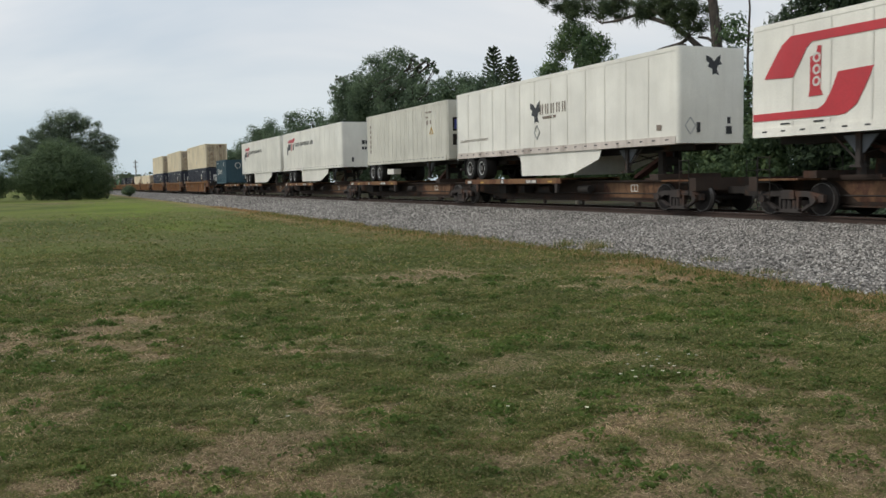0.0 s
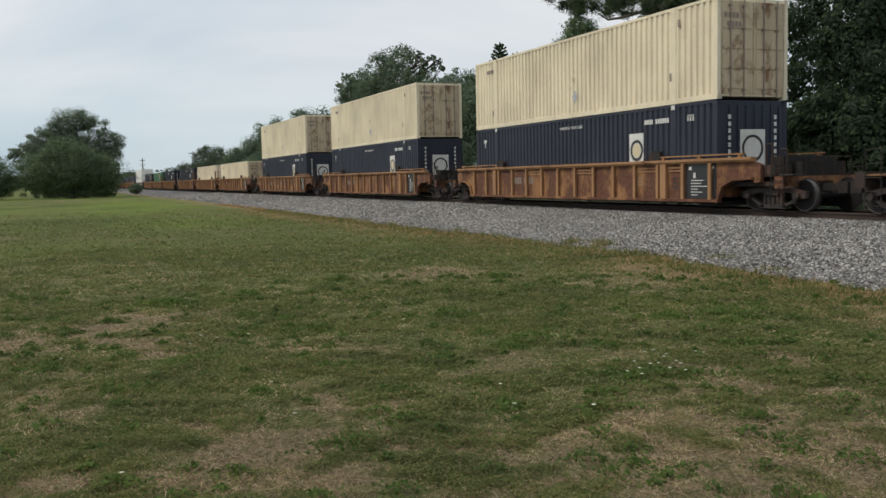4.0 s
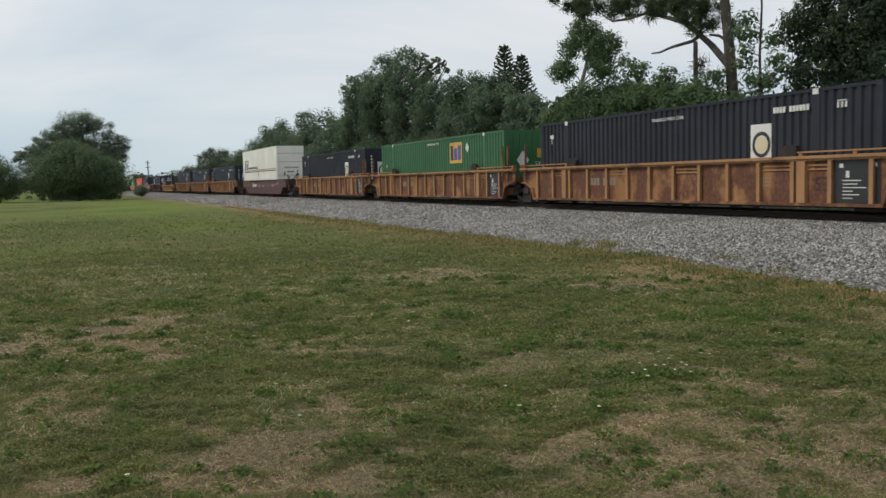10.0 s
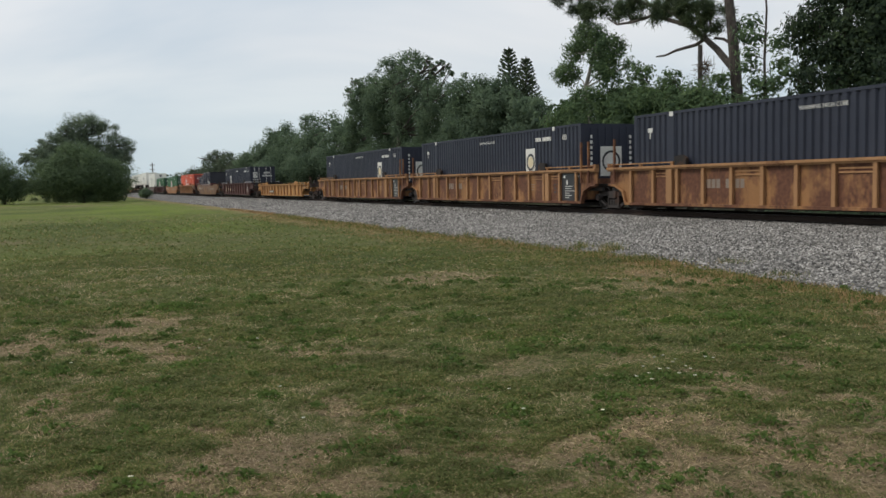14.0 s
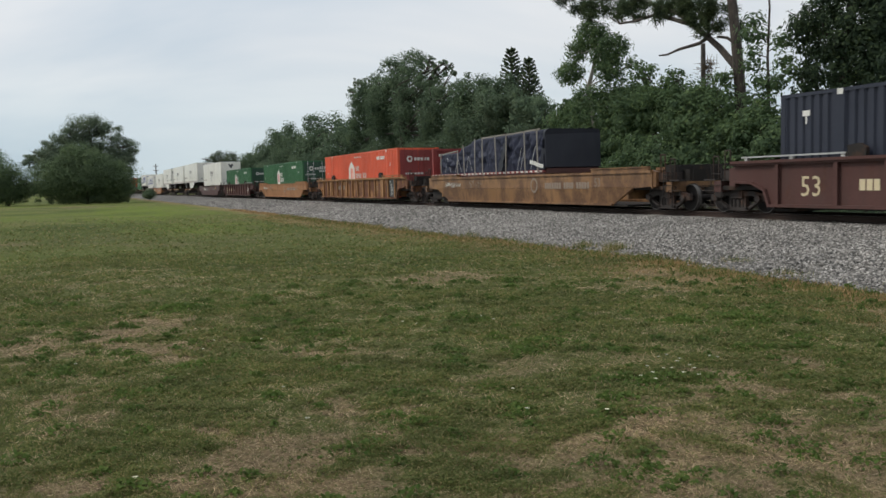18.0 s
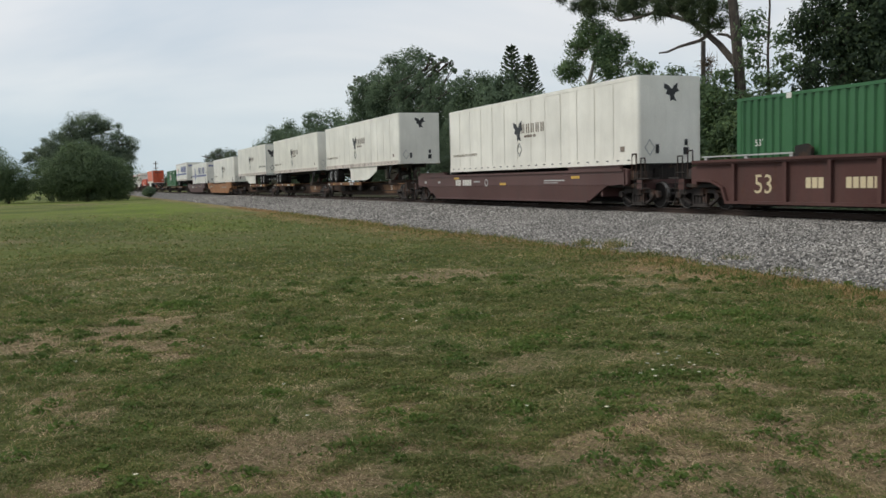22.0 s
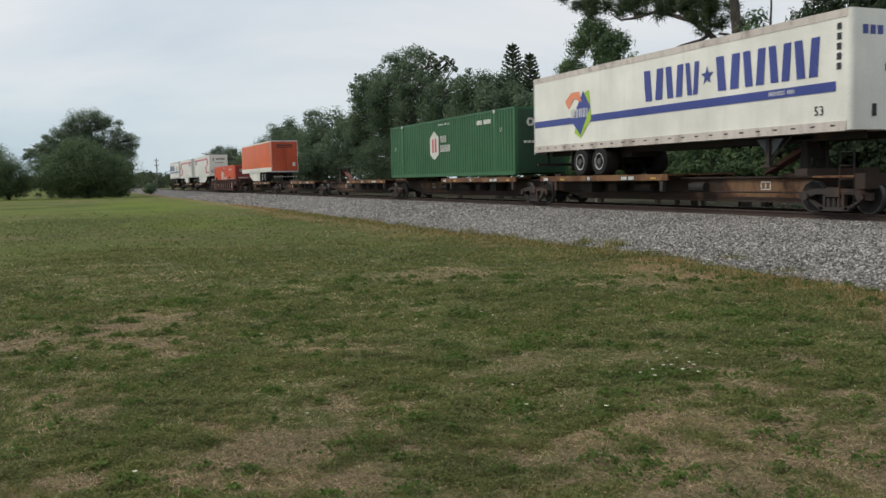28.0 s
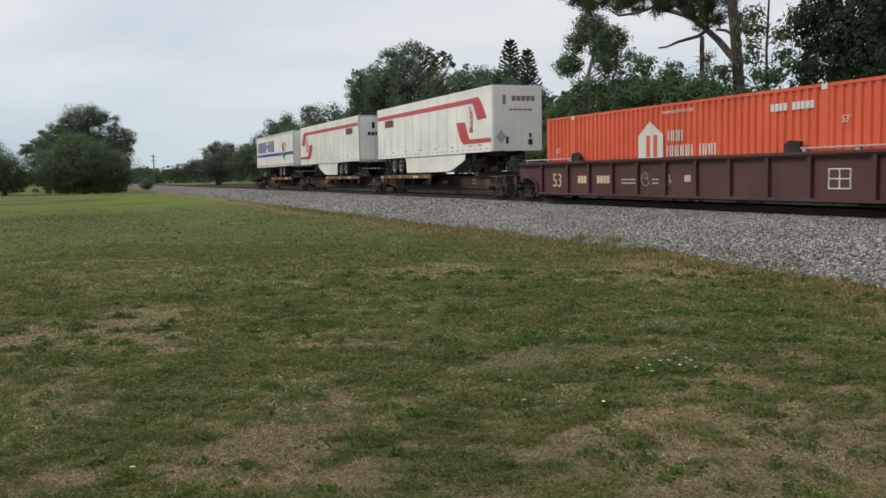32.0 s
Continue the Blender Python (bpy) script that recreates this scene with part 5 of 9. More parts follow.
def trailer(label, L=16.15, mat=None, z_box=2.24, height=2.94, wheels=True, skirt=True, low_band=None, rib=1.22, landing=True, wheel_at=(1.4, 2.6), door_mat=None, ribs=True, deck_z=1.27, skirt_at=(6.1, 11.9), rail_mat=None, top_mat=None):
    """Road trailer, nose towards +x, z from the rail's top; its tyres stand on the wheel deck at 1.27."""
    mat = mat or M_WHITE
    t = thing("semi_trailer", label, "trailer", "trailers on the train")
    W = 2.59
    z1 = z_box + height
    part("box", rounded_box(L, W - 0.02, z_box + 0.02, z1 - 0.01, 0.14, mat), None, t)
    part("roof", Geo().box(-L / 2 + 0.03, L / 2 - 0.1, -W / 2 + 0.06, W / 2 - 0.06, z1 - 0.02, z1 + 0.015), M_ALU, t)
    for s in (-1, 1):
        y = s * W / 2
        part("top_rail", Geo().box(-L / 2, L / 2 - 0.13, min(y, y - s * 0.03), max(y, y - s * 0.03), z1 - (0.2 if top_mat else 0.13), z1), top_mat or (M_WHITE if mat is M_ORANGE else mat), t)
        part("bottom_rail", Geo().box(-L / 2, L / 2 - 0.13, min(y + s * 0.008, y - s * 0.03), max(y + s * 0.008, y - s * 0.03), z_box, z_box + (0.42 if low_band else 0.24)), low_band or rail_mat or mat, t)
        if ribs:
            seam = Geo().box(-0.022, 0.022, min(y, y + s * 0.004), max(y, y + s * 0.004), z_box + 0.24, z1 - 0.13).mesh("panel_joint", M_JOINT if mat is not M_ORANGE else M_ORANGEJOINT)
            for i in range(1, int(L / rib)):
                part("panel_joint", seam, None, t, at=(-L / 2 + i * rib, 0, 0))
        g = Geo()
        for i in range(24):
            x = -L / 2 + 0.5 + i * (L - 1.0) / 23
            g.box(x - 0.13, x + 0.03, min(y + s * 0.009, y + s * 0.013), max(y + s * 0.009, y + s * 0.013), z_box + 0.12, z_box + 0.16)
        part("reflector_strip", g, M_INK, t)["kind"] = "stuff"
    part("underframe", Geo().box(-L / 2 + 0.1, L / 2 - 0.3, -0.5, -0.4, z_box - 0.18, z_box + 0.02).box(-L / 2 + 0.1, L / 2 - 0.3, 0.4, 0.5, z_box - 0.18, z_box + 0.02), M_GRIME, t)
    dm = door_mat or mat
    X = -L / 2
    for s in (-1, 1):
        y0, y1 = sorted((s * 0.012, s * (W / 2 - 0.07)))
        door = part("rear_door", Geo().box(X - 0.035, X + 0.01, y0, y1, z_box + 0.08, z1 - 0.1), dm, t)
        for f in (0.05, 0.15):
            y = s * (W / 2 * f)
            part("locking_rod", Geo().rod((X - 0.06, y, z_box + 0.03), (X - 0.06, y, z1 - 0.06), 0.018, 6), M_ALU if mat is not M_ORANGE else M_ORANGEDOOR, door)
        part("hinge", Geo().box(X - 0.05, X, s * (W / 2 - 0.1), s * (W / 2 - 0.02), z_box + 0.5, z_box + 0.62).box(X - 0.05, X, s * (W / 2 - 0.1), s * (W / 2 - 0.02), z_box + 1.5, z_box + 1.62), M_ALU, door)
    part("door_frame", Geo().box(X - 0.02, X + 0.06, -W / 2, -W / 2 + 0.07, z_box - 0.06, z1).box(X - 0.02, X + 0.06, W / 2 - 0.07, W / 2, z_box - 0.06, z1).box(X - 0.02, X + 0.06, -W / 2, W / 2, z1 - 0.1, z1).box(X - 0.02, X + 0.06, -W / 2, W / 2, z_box - 0.08, z_box + 0.07), M_ALU, t)
    nose = Geo()
    for y, z, w, h in ((-0.55, z_box + 0.35, 0.12, 0.3), (0.62, z_box + 0.3, 0.2, 0.24), (0.62, z_box + 0.62, 0.1, 0.2)):
        nose.box(L / 2 - 0.01, L / 2 + 0.03, y - w / 2, y + w / 2, z, z + h)
    part("nose_fitting", nose, M_INK, t)["kind"] = "stuff"
    if wheels:
        r = 0.50
        slider = Geo().box(X + wheel_at[0] - 0.9, X + wheel_at[1] + 1.0, -0.6, 0.6, z_box - 0.34, z_box - 0.16)
        part("axle_slider", slider, M_GRIME, t)
        tyre, rim = TYRES
        for a in wheel_at:
            part("axle", Geo().cyl((X + a, 0, deck_z + r), "y", 0.07, 1.05, 8), M_GRIME, t)
            for s in (-1, 1):
                w = part("wheel", tyre, None, t, at=(X + a, s * 1.05, deck_z + r))
                rr = part("rim", rim, None, w)
                if s > 0:
                    rr.rotation_euler = (0, 0, math.pi)
        for y0, y1 in ((-1.25, -0.7), (0.7, 1.25)):
            part("mud_flap", Geo().box(X + wheel_at[0] - 0.75, X + wheel_at[0] - 0.72, y0, y1, deck_z + 0.2, z_box - 0.05), M_RUBBER, t)
        part("rear_bumper", Geo().box(X + 0.05, X + 0.15, -1.2, 1.2, z_box - 0.55, z_box - 0.44).box(X + 0.07, X + 0.12, -0.75, -0.66, z_box - 0.45, z_box).box(X + 0.07, X + 0.12, 0.66, 0.75, z_box - 0.45, z_box), M_TRUCK, t)
        strips = Geo()
        for i in range(9):
            strips.box(X + 0.044, X + 0.05, -1.15 + 0.26 * i, -1.02 + 0.26 * i, z_box - 0.53, z_box - 0.46)
        part("bumper_stripes", strips, M_LETTER, t)["kind"] = "stuff"
    if skirt:
        for s in (-1, 1):
            y = s * 1.24
            k0, k1 = skirt_at
            part("side_skirt", Geo().prism([(X + k0 - 0.35, z_box), (X + k0 - 0.1, z_box - 0.12), (X + k0, z_box - 0.35), (X + k0 + 0.04, z_box - 0.86), (X + k1 - 2.4, z_box - 0.86), (X + k1 - 1.7, z_box - 0.78), (X + k1 - 0.15, z_box - 0.34), (X + k1, z_box)], "y", y, y - s * 0.02), mat if mat is not M_ORANGE else M_WHITE, t)
    if landing:
        for s in (-1, 1):
            g = Geo().box(L / 2 - 3.3, L / 2 - 3.16, s * 0.85 - 0.07, s * 0.85 + 0.07, z_box - 0.78, z_box).rod((L / 2 - 3.2, s * 0.85, z_box - 0.7), (L / 2 - 2.4, s * 0.85, z_box - 0.02), 0.03, 5)
            g.box(L / 2 - 3.4, L / 2 - 3.06, s * 0.85 - 0.14, s * 0.85 + 0.14, z_box - 0.84, z_box - 0.78)
            part("leg_gusset", Geo().prism([(L / 2 - 3.75, z_box - 0.06), (L / 2 - 2.72, z_box - 0.06), (L / 2 - 3.12, z_box - 0.5), (L / 2 - 3.34, z_box - 0.5)], "y", s * 0.80, s * 0.84), M_GUSSET, t, "blue-grey gusset plate")
            part("landing_leg", g, M_TRUCK, t)
        part("landing_brace", Geo().rod((L / 2 - 3.23, -0.85, z_box - 0.55), (L / 2 - 3.23, 0.85, z_box - 0.15), 0.022, 5).rod((L / 2 - 3.23, 0.85, z_box - 0.55), (L / 2 - 3.23, -0.85, z_box - 0.15), 0.022, 5), M_TRUCK, t)
    return t


def tyre_meshes():
    g = Geo()
    prof = [(-0.27, 0.30), (-0.27, 0.46), (-0.23, 0.50), (0.23, 0.50), (0.27, 0.46), (0.27, 0.30)]
    n = 26
    for i in range(n):
        a = 2 * math.pi * i / n
        g.v += [(rr * math.sin(a), y, rr * math.cos(a)) for y, rr in prof]
    m = len(prof)
    for i in range(n):
        j = (i + 1) % n
        for k in range(m):
            h = (k + 1) % m
            g.f.append((i * m + k, j * m + k, j * m + h, i * m + h))
    tyre = g.mesh("wheel", M_RUBBER)
    g = Geo().ring((0, -0.235, 0), "y", 0.305, 0.265, 0.03, 24)
    ring = len(g.f)
    g.cyl((0, -0.12, 0), "y", 0.29, 0.03, 24)
    g.cyl((0, -0.20, 0), "y", 0.12, 0.07, 16)
    for i in range(8):
        a = 2 * math.pi * i / 8
        g.cyl((0.19 * math.cos(a), -0.16, 0.19 * math.sin(a)), "y", 0.03, 0.03, 6)
    rim = g.mesh("rim", M_PALE)
    rim.materials.append(M_RIM)
    for k, f in enumerate(rim.polygons):
        f.material_index = 1 if k >= ring else 0
    return tyre, rim


TYRES = tyre_meshes()


# -- the loads' own signs --
BIRD = [(-0.5, 0.45), (-0.2, 0.35), (0, 0.15), (0.15, 0.35), (0.4, 0.5), (0.35, 0.2), (0.5, 0.05), (0.25, -0.02), (0.15, -0.2), (0.3, -0.5), (0.05, -0.42), (-0.1, -0.5), (-0.12, -0.2), (-0.4, -0.1), (-0.3, 0.08), (-0.5, 0.2)]


def face(s, k=0):
    """Depth of a film on the long side that faces the lawn, k films up; s = -1 for a load that is turned round."""
    return -1.301 - 0.001 * k if s > 0 else 1.297 + 0.001 * k


def bird_mark(parent, x, z, size, mat, y=-1.301):
    """Dark spread-winged bird, a plain silhouette."""
    p = BIRD
    return poly_mark(parent, [(x + a * size, z + b * size) for a, b in p], mat, y, "bird_emblem")


def nose_bird(t, L, z, mat, size=0.62, y=0.05):
    p = BIRD
    part("bird_emblem", Geo().prism([(y + a * size, z + b * size) for a, b in p], "x", L / 2 + 0.001, L / 2 + 0.006), mat, t)


def diamond(parent, x, z, h, mat, y=-1.301, open_one=True):
    g = Geo()
    if open_one:
        for a, b in (((0, h), (h * 0.75, 0)), ((h * 0.75, 0), (0, -h)), ((0, -h), (-h * 0.75, 0)), ((-h * 0.75, 0), (0, h))):
            g.rod((x + a[0], y, z + a[1]), (x + b[0], y, z + b[1]), 0.02, 4)
    else:
        g.prism([(x, z + h), (x + h * 0.75, z), (x, z - h), (x - h * 0.75, z)], "y", y, y + 0.004)
    return part("placard", g, mat, parent)


def bird_signs(t, s=1, zb=2.24, nose=True):
    """Bird with a block wordmark, an empty placard, and the slogan low at the tail."""
    side = -1.301 if s > 0 else 1.301
    x0 = 0.0
    if s > 0:
        bird_mark(t, x0 - 0.65, zb + 1.60, 0.85, M_INK)
        bars(t, [(a + 0.12 * q, b + 0.12 * q, p, q0) for q, (a, b, p, q0) in enumerate(word_bars(x0 - 0.32, zb + 1.48, 0.38, 5))], M_GREYINK, -1.300, "wordmark")
        bars(t, word_bars(x0 - 0.1, zb + 1.30, 0.10, 13, (9,)), M_GREYINK, -1.300)
        diamond(t, x0 - 0.55, zb + 0.82, 0.27, M_PALE)
        lettering(t, "OUR DRIVERS MAKE THE DIFFERENCE!", 0.165, M_GREYINK, -7.7, -1.299, zb + 0.72)
        bars(t, [(7.0, 7.25, zb + 0.45, zb + 0.62)], M_GREYINK, -1.300)
    else:
        part("bird_emblem", Geo().prism([(0.65 - q * 0.85, zb + 1.60 + w * 0.85) for q, w in BIRD], "y", 1.297, 1.301), M_INK, t)
        bars(t, [(-b - 0.12 * q, -a - 0.12 * q, p, q0) for q, (a, b, p, q0) in enumerate(word_bars(-0.32, zb + 1.48, 0.38, 5))], M_GREYINK, 1.297, "wordmark")
        diamond(t, 0.5, zb + 0.82, 0.27, M_PALE, 1.299)
        lettering(t, "OUR DRIVERS MAKE THE DIFFERENCE!", 0.20, M_INK, -4.3, 1.299, zb + 0.72, 180)
        part("bird_emblem", Geo().prism([(0.72 - q * 0.72, zb + 2.05 + w * 0.8) for q, w in BIRD], "x", -8.125, -8.112), M_INK, t)
        g = Geo()
        for i in range(5):
            y = 0.35 - i * 0.27
            g.box(-8.125, -8.112, y - 0.21, y, zb + 1.85, zb + 2.15)
        for i in range(8):
            y = 0.15 - i * 0.13
            g.box(-8.125, -8.112, y - 0.1, y, zb + 1.66, zb + 1.76)
        part("wordmark", g, M_INK, t)["kind"] = "stuff"
        g = Geo()
        for q, w in (((0, 1), (0.75, 0)), ((0.75, 0), (0, -1)), ((0, -1), (-0.75, 0)), ((-0.75, 0), (0, 1))):
            g.rod((-8.12, 0.72 + q[0] * 0.26, zb + 0.62 + q[1] * 0.26), (-8.12, 0.72 + w[0] * 0.26, zb + 0.62 + w[1] * 0.26), 0.02, 4)
        part("placard", g, M_INK, t)
    if nose:
        nose_bird(t, 16.15, zb + 2.40, M_INK)
        g = Geo()
        for a, b in (((0, 1), (0.75, 0)), ((0.75, 0), (0, -1)), ((0, -1), (-0.75, 0)), ((-0.75, 0), (0, 1))):
            g.rod((8.08, -0.85 + a[0] * 0.26, zb + 0.55 + a[1] * 0.26), (8.08, -0.85 + b[0] * 0.26, zb + 0.55 + b[1] * 0.26), 0.016, 4)
        part("placard", g, M_PALE, t)


def slanted(x, z, w, h, lean):
    return [(x, z), (x + w, z), (x + w + lean, z + h), (x + lean, z + h)]


def slant_signs(t, zb=2.24):
    """Red and dark slanted monogram with a dark wordmark."""
    y = -1.301
    b = zb + 1.55
    poly_mark(t, slanted(-6.72, b - 0.30, 0.30, 0.62, 0.17), M_INK, y)
    poly_mark(t, slanted(-6.32, b + 0.06, 0.72, 0.46, 0.13), M_INK, y)
    poly_mark(t, slanted(-5.36, b + 0.02, 0.26, 0.52, 0.17), M_REDINK, y)
    poly_mark(t, [(-6.05, b + 0.62), (-4.72, b + 0.62), (-4.78, b + 0.52), (-4.05, b + 0.86), (-4.72, b + 0.98), (-4.70, b + 0.88), (-5.92, b + 0.86)], M_REDINK, y)
    for k in range(3):
        poly_mark(t, slanted(-6.42 + 0.13 * k, b + 0.62, 0.05, 0.22, 0.08), M_REDINK, y)
    poly_mark(t, slanted(-4.86, b + 0.02, 0.26, 0.46, 0.15), M_INK, y)
    bars(t, [(p0 + 0.08 * k, p1 + 0.08 * k, q0, q1) for k, (p0, p1, q0, q1) in enumerate(word_bars(-4.15, b + 0.28, 0.27, 19, (5, 15)))], M_INK, y, "wordmark")
    g = Geo()
    for i in range(3):
        g.box(8.076, 8.082, 0.1 + i * 0.25, 0.3 + i * 0.25, zb + 1.5, zb + 1.75)
    for i in range(4):
        g.box(8.076, 8.082, 0.1 + i * 0.19, 0.24 + i * 0.19, zb + 1.15, zb + 1.33)
    part("wordmark", g, M_INK, t)["kind"] = "stuff"


def hook_signs(t, s=1, zb=2.24):
    """Red stripe under the roof that hooks down near the nose, a second hook that rises from the lower edge, and a slim red figure between them."""
    up = [(7.55, 1.52), (7.21, 1.99), (6.96, 2.31), (6.64, 2.52), (3.86, 2.50), (3.86, 2.28), (5.94, 2.29), (6.12, 2.15), (6.30, 1.85), (6.55, 1.47)]
    low = [(7.95, 0.62), (5.73, 0.62), (5.53, 0.72), (5.31, 1.04), (5.12, 1.46), (4.08, 1.49), (4.33, 1.01), (4.56, 0.64), (4.88, 0.44), (5.13, 0.42), (7.95, 0.43)]
    slim = [(5.99, 1.90), (5.79, 2.01), (5.76, 2.17), (5.64, 2.15), (5.66, 1.11), (5.57, 0.95), (6.03, 0.94), (5.99, 1.13)]
    part("stripe", Geo().box(-7.95, 3.86, face(s), face(s) + 0.004, zb + 2.28, zb + 2.50), M_REDINK, t, "red stripe")
    for p in (up, low):
        poly_mark(t, [(x, zb + z) for x, z in p], M_REDINK, face(s), "hook_emblem")
    fig = poly_mark(t, [(x, zb + z) for x, z in slim], M_REDINK, face(s), "slim_emblem")
    for k in range(3):
        part("white_ring", Geo().ring((5.78, face(s, 2) + 0.002, zb + 1.3 + 0.29 * k), "y", 0.13, 0.07, 0.002, 10), M_LETTER, fig)
    for m, k in ((M_REDINK, 0), (M_INK, 1)):
        w = word_bars(-6.6 - 0.04 * k, zb + 1.80 + 0.02 * k, 0.40, 5)
        bars(t, w, m, face(s, k), "wordmark")
    g = Geo()
    for x in (-5.3, -3.1, -0.9, 1.3, 3.5, 5.7, 6.8):
        g.box(x - 0.16, x + 0.16, face(s, 1), face(s, 1) + 0.004, zb + 0.30, zb + 0.34)
    part("vent_slot", g, M_INK, t)["kind"] = "stuff"
    if s > 0:
        g = Geo()
        for i in range(5):
            g.box(8.076, 8.082, -0.30 + i * 0.24, -0.10 + i * 0.24, zb + 2.25, zb + 2.47)
            g.box(8.076, 8.082, -0.45 + i * 0.24, -0.25 + i * 0.24, zb + 1.82, zb + 1.90)
        g.box(8.076, 8.082, -0.75, -0.6, zb + 2.1, zb + 2.5)
        part("wordmark", g, M_GREYINK, t)["kind"] = "stuff"
        part("placard", Geo().prism([(-0.85, zb + 0.95), (-0.6, zb + 0.65), (-0.85, zb + 0.35), (-1.1, zb + 0.65)], "x", 8.076, 8.082), M_PALE, t)
    else:
        g = Geo()
        for i in range(5):
            g.box(-8.125, -8.112, -0.55 + i * 0.26, -0.35 + i * 0.26, zb + 1.65, zb + 1.87)
        g.box(-8.125, -8.112, 0.2, 0.4, zb + 2.1, zb + 2.5)
        part("wordmark", g, M_INK, t)["kind"] = "stuff"


def block_signs(t, zb=2.24, tilted=False, s=1):
    """Blue band low on the side with a row of tall blue blocks above it, or a tilted blue square across it."""
    z = zb + 0.98
    part("stripe", Geo().box(-8.0, 7.6, face(s), face(s) + 0.004, z, z + 0.24), M_BLUEINK, t, "blue stripe")
    if not tilted:
        h, b = 0.98, z + 0.42
        x = -0.45
        for w in (1.05, 0.88, 0.62, 0.0, 1.02, 0.88, 0.82, 0.85):
            if w:
                for lo, hi in ((x + 0.10, x), (x + 0.62 * w - 0.02, x + 0.62 * w + 0.06)):
                    part("letter_block", Geo().prism([(lo, b), (lo + 0.34 * w, b), (hi + 0.32 * w, b + h), (hi, b + h)], "y", face(s), face(s) + 0.004), M_BLUEINK, t)
            else:
                w, star = 0.55, []
                for i in range(10):
                    r = 0.29 if i % 2 == 0 else 0.115
                    star.append((x + 0.275 + r * math.sin(math.pi * i / 5), b + 0.5 * h + r * math.cos(math.pi * i / 5)))
                poly_mark(t, star, M_BLUEINK, face(s), "star_emblem")
            x += w + 0.12
        bars(t, word_bars(5.3, z + 0.07, 0.11, 11, (7,)), M_LETTER, face(s, 2), "wordmark")
        poly_mark(t, [(-5.1, z + 0.1), (-4.45, z - 0.45), (-3.75, z + 0.55), (-4.25, z + 1.15)], M_BLUEINK, face(s, 3))
        poly_mark(t, [(-4.9, z - 0.35), (-4.45, z - 0.55), (-3.7, z + 0.1), (-3.85, z + 1.15), (-4.25, z + 1.05)], M_LIME, face(s, 2))
        poly_mark(t, [(-5.55, z + 0.85), (-5.1, z + 1.15), (-4.55, z + 1.15), (-4.35, z + 0.75), (-4.9, z + 0.92), (-5.3, z + 0.55)], M_SALMON, face(s, 4))
        bars(t, word_bars(-5.15, z + 0.2, 0.32, 5), M_LETTER, face(s, 5), "wordmark")
    else:
        poly_mark(t, [(-5.35, z + 0.35), (-4.3, z - 0.75), (-3.4, z + 0.45), (-4.45, z + 1.5)], M_BLUEINK, face(s, 3))
        bars(t, word_bars(-5.35, z + 0.45, 0.42, 5), M_LETTER, face(s, 4), "wordmark")
        bars(t, word_bars(-5.0, z + 0.0, 0.36, 4), M_LETTER, face(s, 4), "wordmark")
        bars(t, word_bars(-3.1, z + 0.05, 0.14, 12, (3,)), M_LETTER, face(s, 2), "wordmark")
        bars(t, word_bars(-0.4, z + 0.42, 0.85, 4), M_BLUEINK, face(s), "block_mark")
        bars(t, word_bars(3.4, z + 0.42, 0.85, 4), M_BLUEINK, face(s), "block_mark")
    lettering(t, "53", 0.34, M_INK, 6.9 if s > 0 else 7.3, -1.302 if s > 0 else 1.302, zb + 0.42, 0 if s > 0 else 180)
    g = Geo()
    for i in range(8):
        if i != 3:
            g.box(8.076, 8.082, -0.95 + i * 0.24, -0.77 + i * 0.24, zb + 2.32, zb + 2.54)
    part("wordmark", g, M_BLUEINK, t)["kind"] = "stuff"
    g = Geo()
    for i in range(5):
        g.box(8.076, 8.082, -0.2 + i * 0.16, -0.08 + i * 0.16, zb + 1.45, zb + 1.63)
    part("stencil_mark", g, M_INK, t)["kind"] = "stuff"
    g = Geo()
    for i in range(5):
        g.box(7.62, 7.76, face(s), face(s) + 0.004, zb + 1.5 + i * 0.24, zb + 1.66 + i * 0.24)
    part("stencil_mark", g, M_INK, t)["kind"] = "stuff"


def outline_signs(t, zb):
    """Outlined slanted monogram, a dark wordmark and two long thin lines."""
    y = -1.301
    z = zb + 0.85
    out = [(-6.85, z), (-6.45, z + 1.15), (-5.05, z + 1.15), (-5.45, z)]
    g = Geo()
    for i in range(4):
        a, b = out[i], out[(i + 1) % 4]
        g.rod((a[0], y, a[1]), (b[0], y, b[1]), 0.035, 4)
    part("monogram_outline", g, M_INK, t)
    for k in range(3):
        poly_mark(t, slanted(-6.5 + 0.42 * k, z + 0.22, 0.2, 0.62, 0.2), M_GREYINK, y, "monogram")
    bars(t, word_bars(-5.0, z + 0.27, 0.22, 28, (3, 10, 25)), M_INK, y, "wordmark")
    bars(t, [(-6.8, 7.9, z - 0.03, z + 0.04), (-5.3, 7.9, z + 0.12, z + 0.17)], M_BROWNINK, y, "stripe")
    diamond(t, 0.0, zb + 0.55, 0.26, M_REDINK, open_one=False)
    g = Geo()
    for i in range(14):
        g.box(8.076, 8.082, -0.6 + i * 0.1, -0.53 + i * 0.1, zb + 1.0, zb + 1.12)
    g.box(8.076, 8.082, -0.3, 0.3, zb + 0.62, zb + 0.74)
    for z2 in (1.55, 0.35, 2.3):
        g.box(8.076, 8.082, -1.15, 1.15, zb + z2, zb + z2 + 0.03)
    part("wordmark", g, M_GREYINK, t)["kind"] = "stuff"


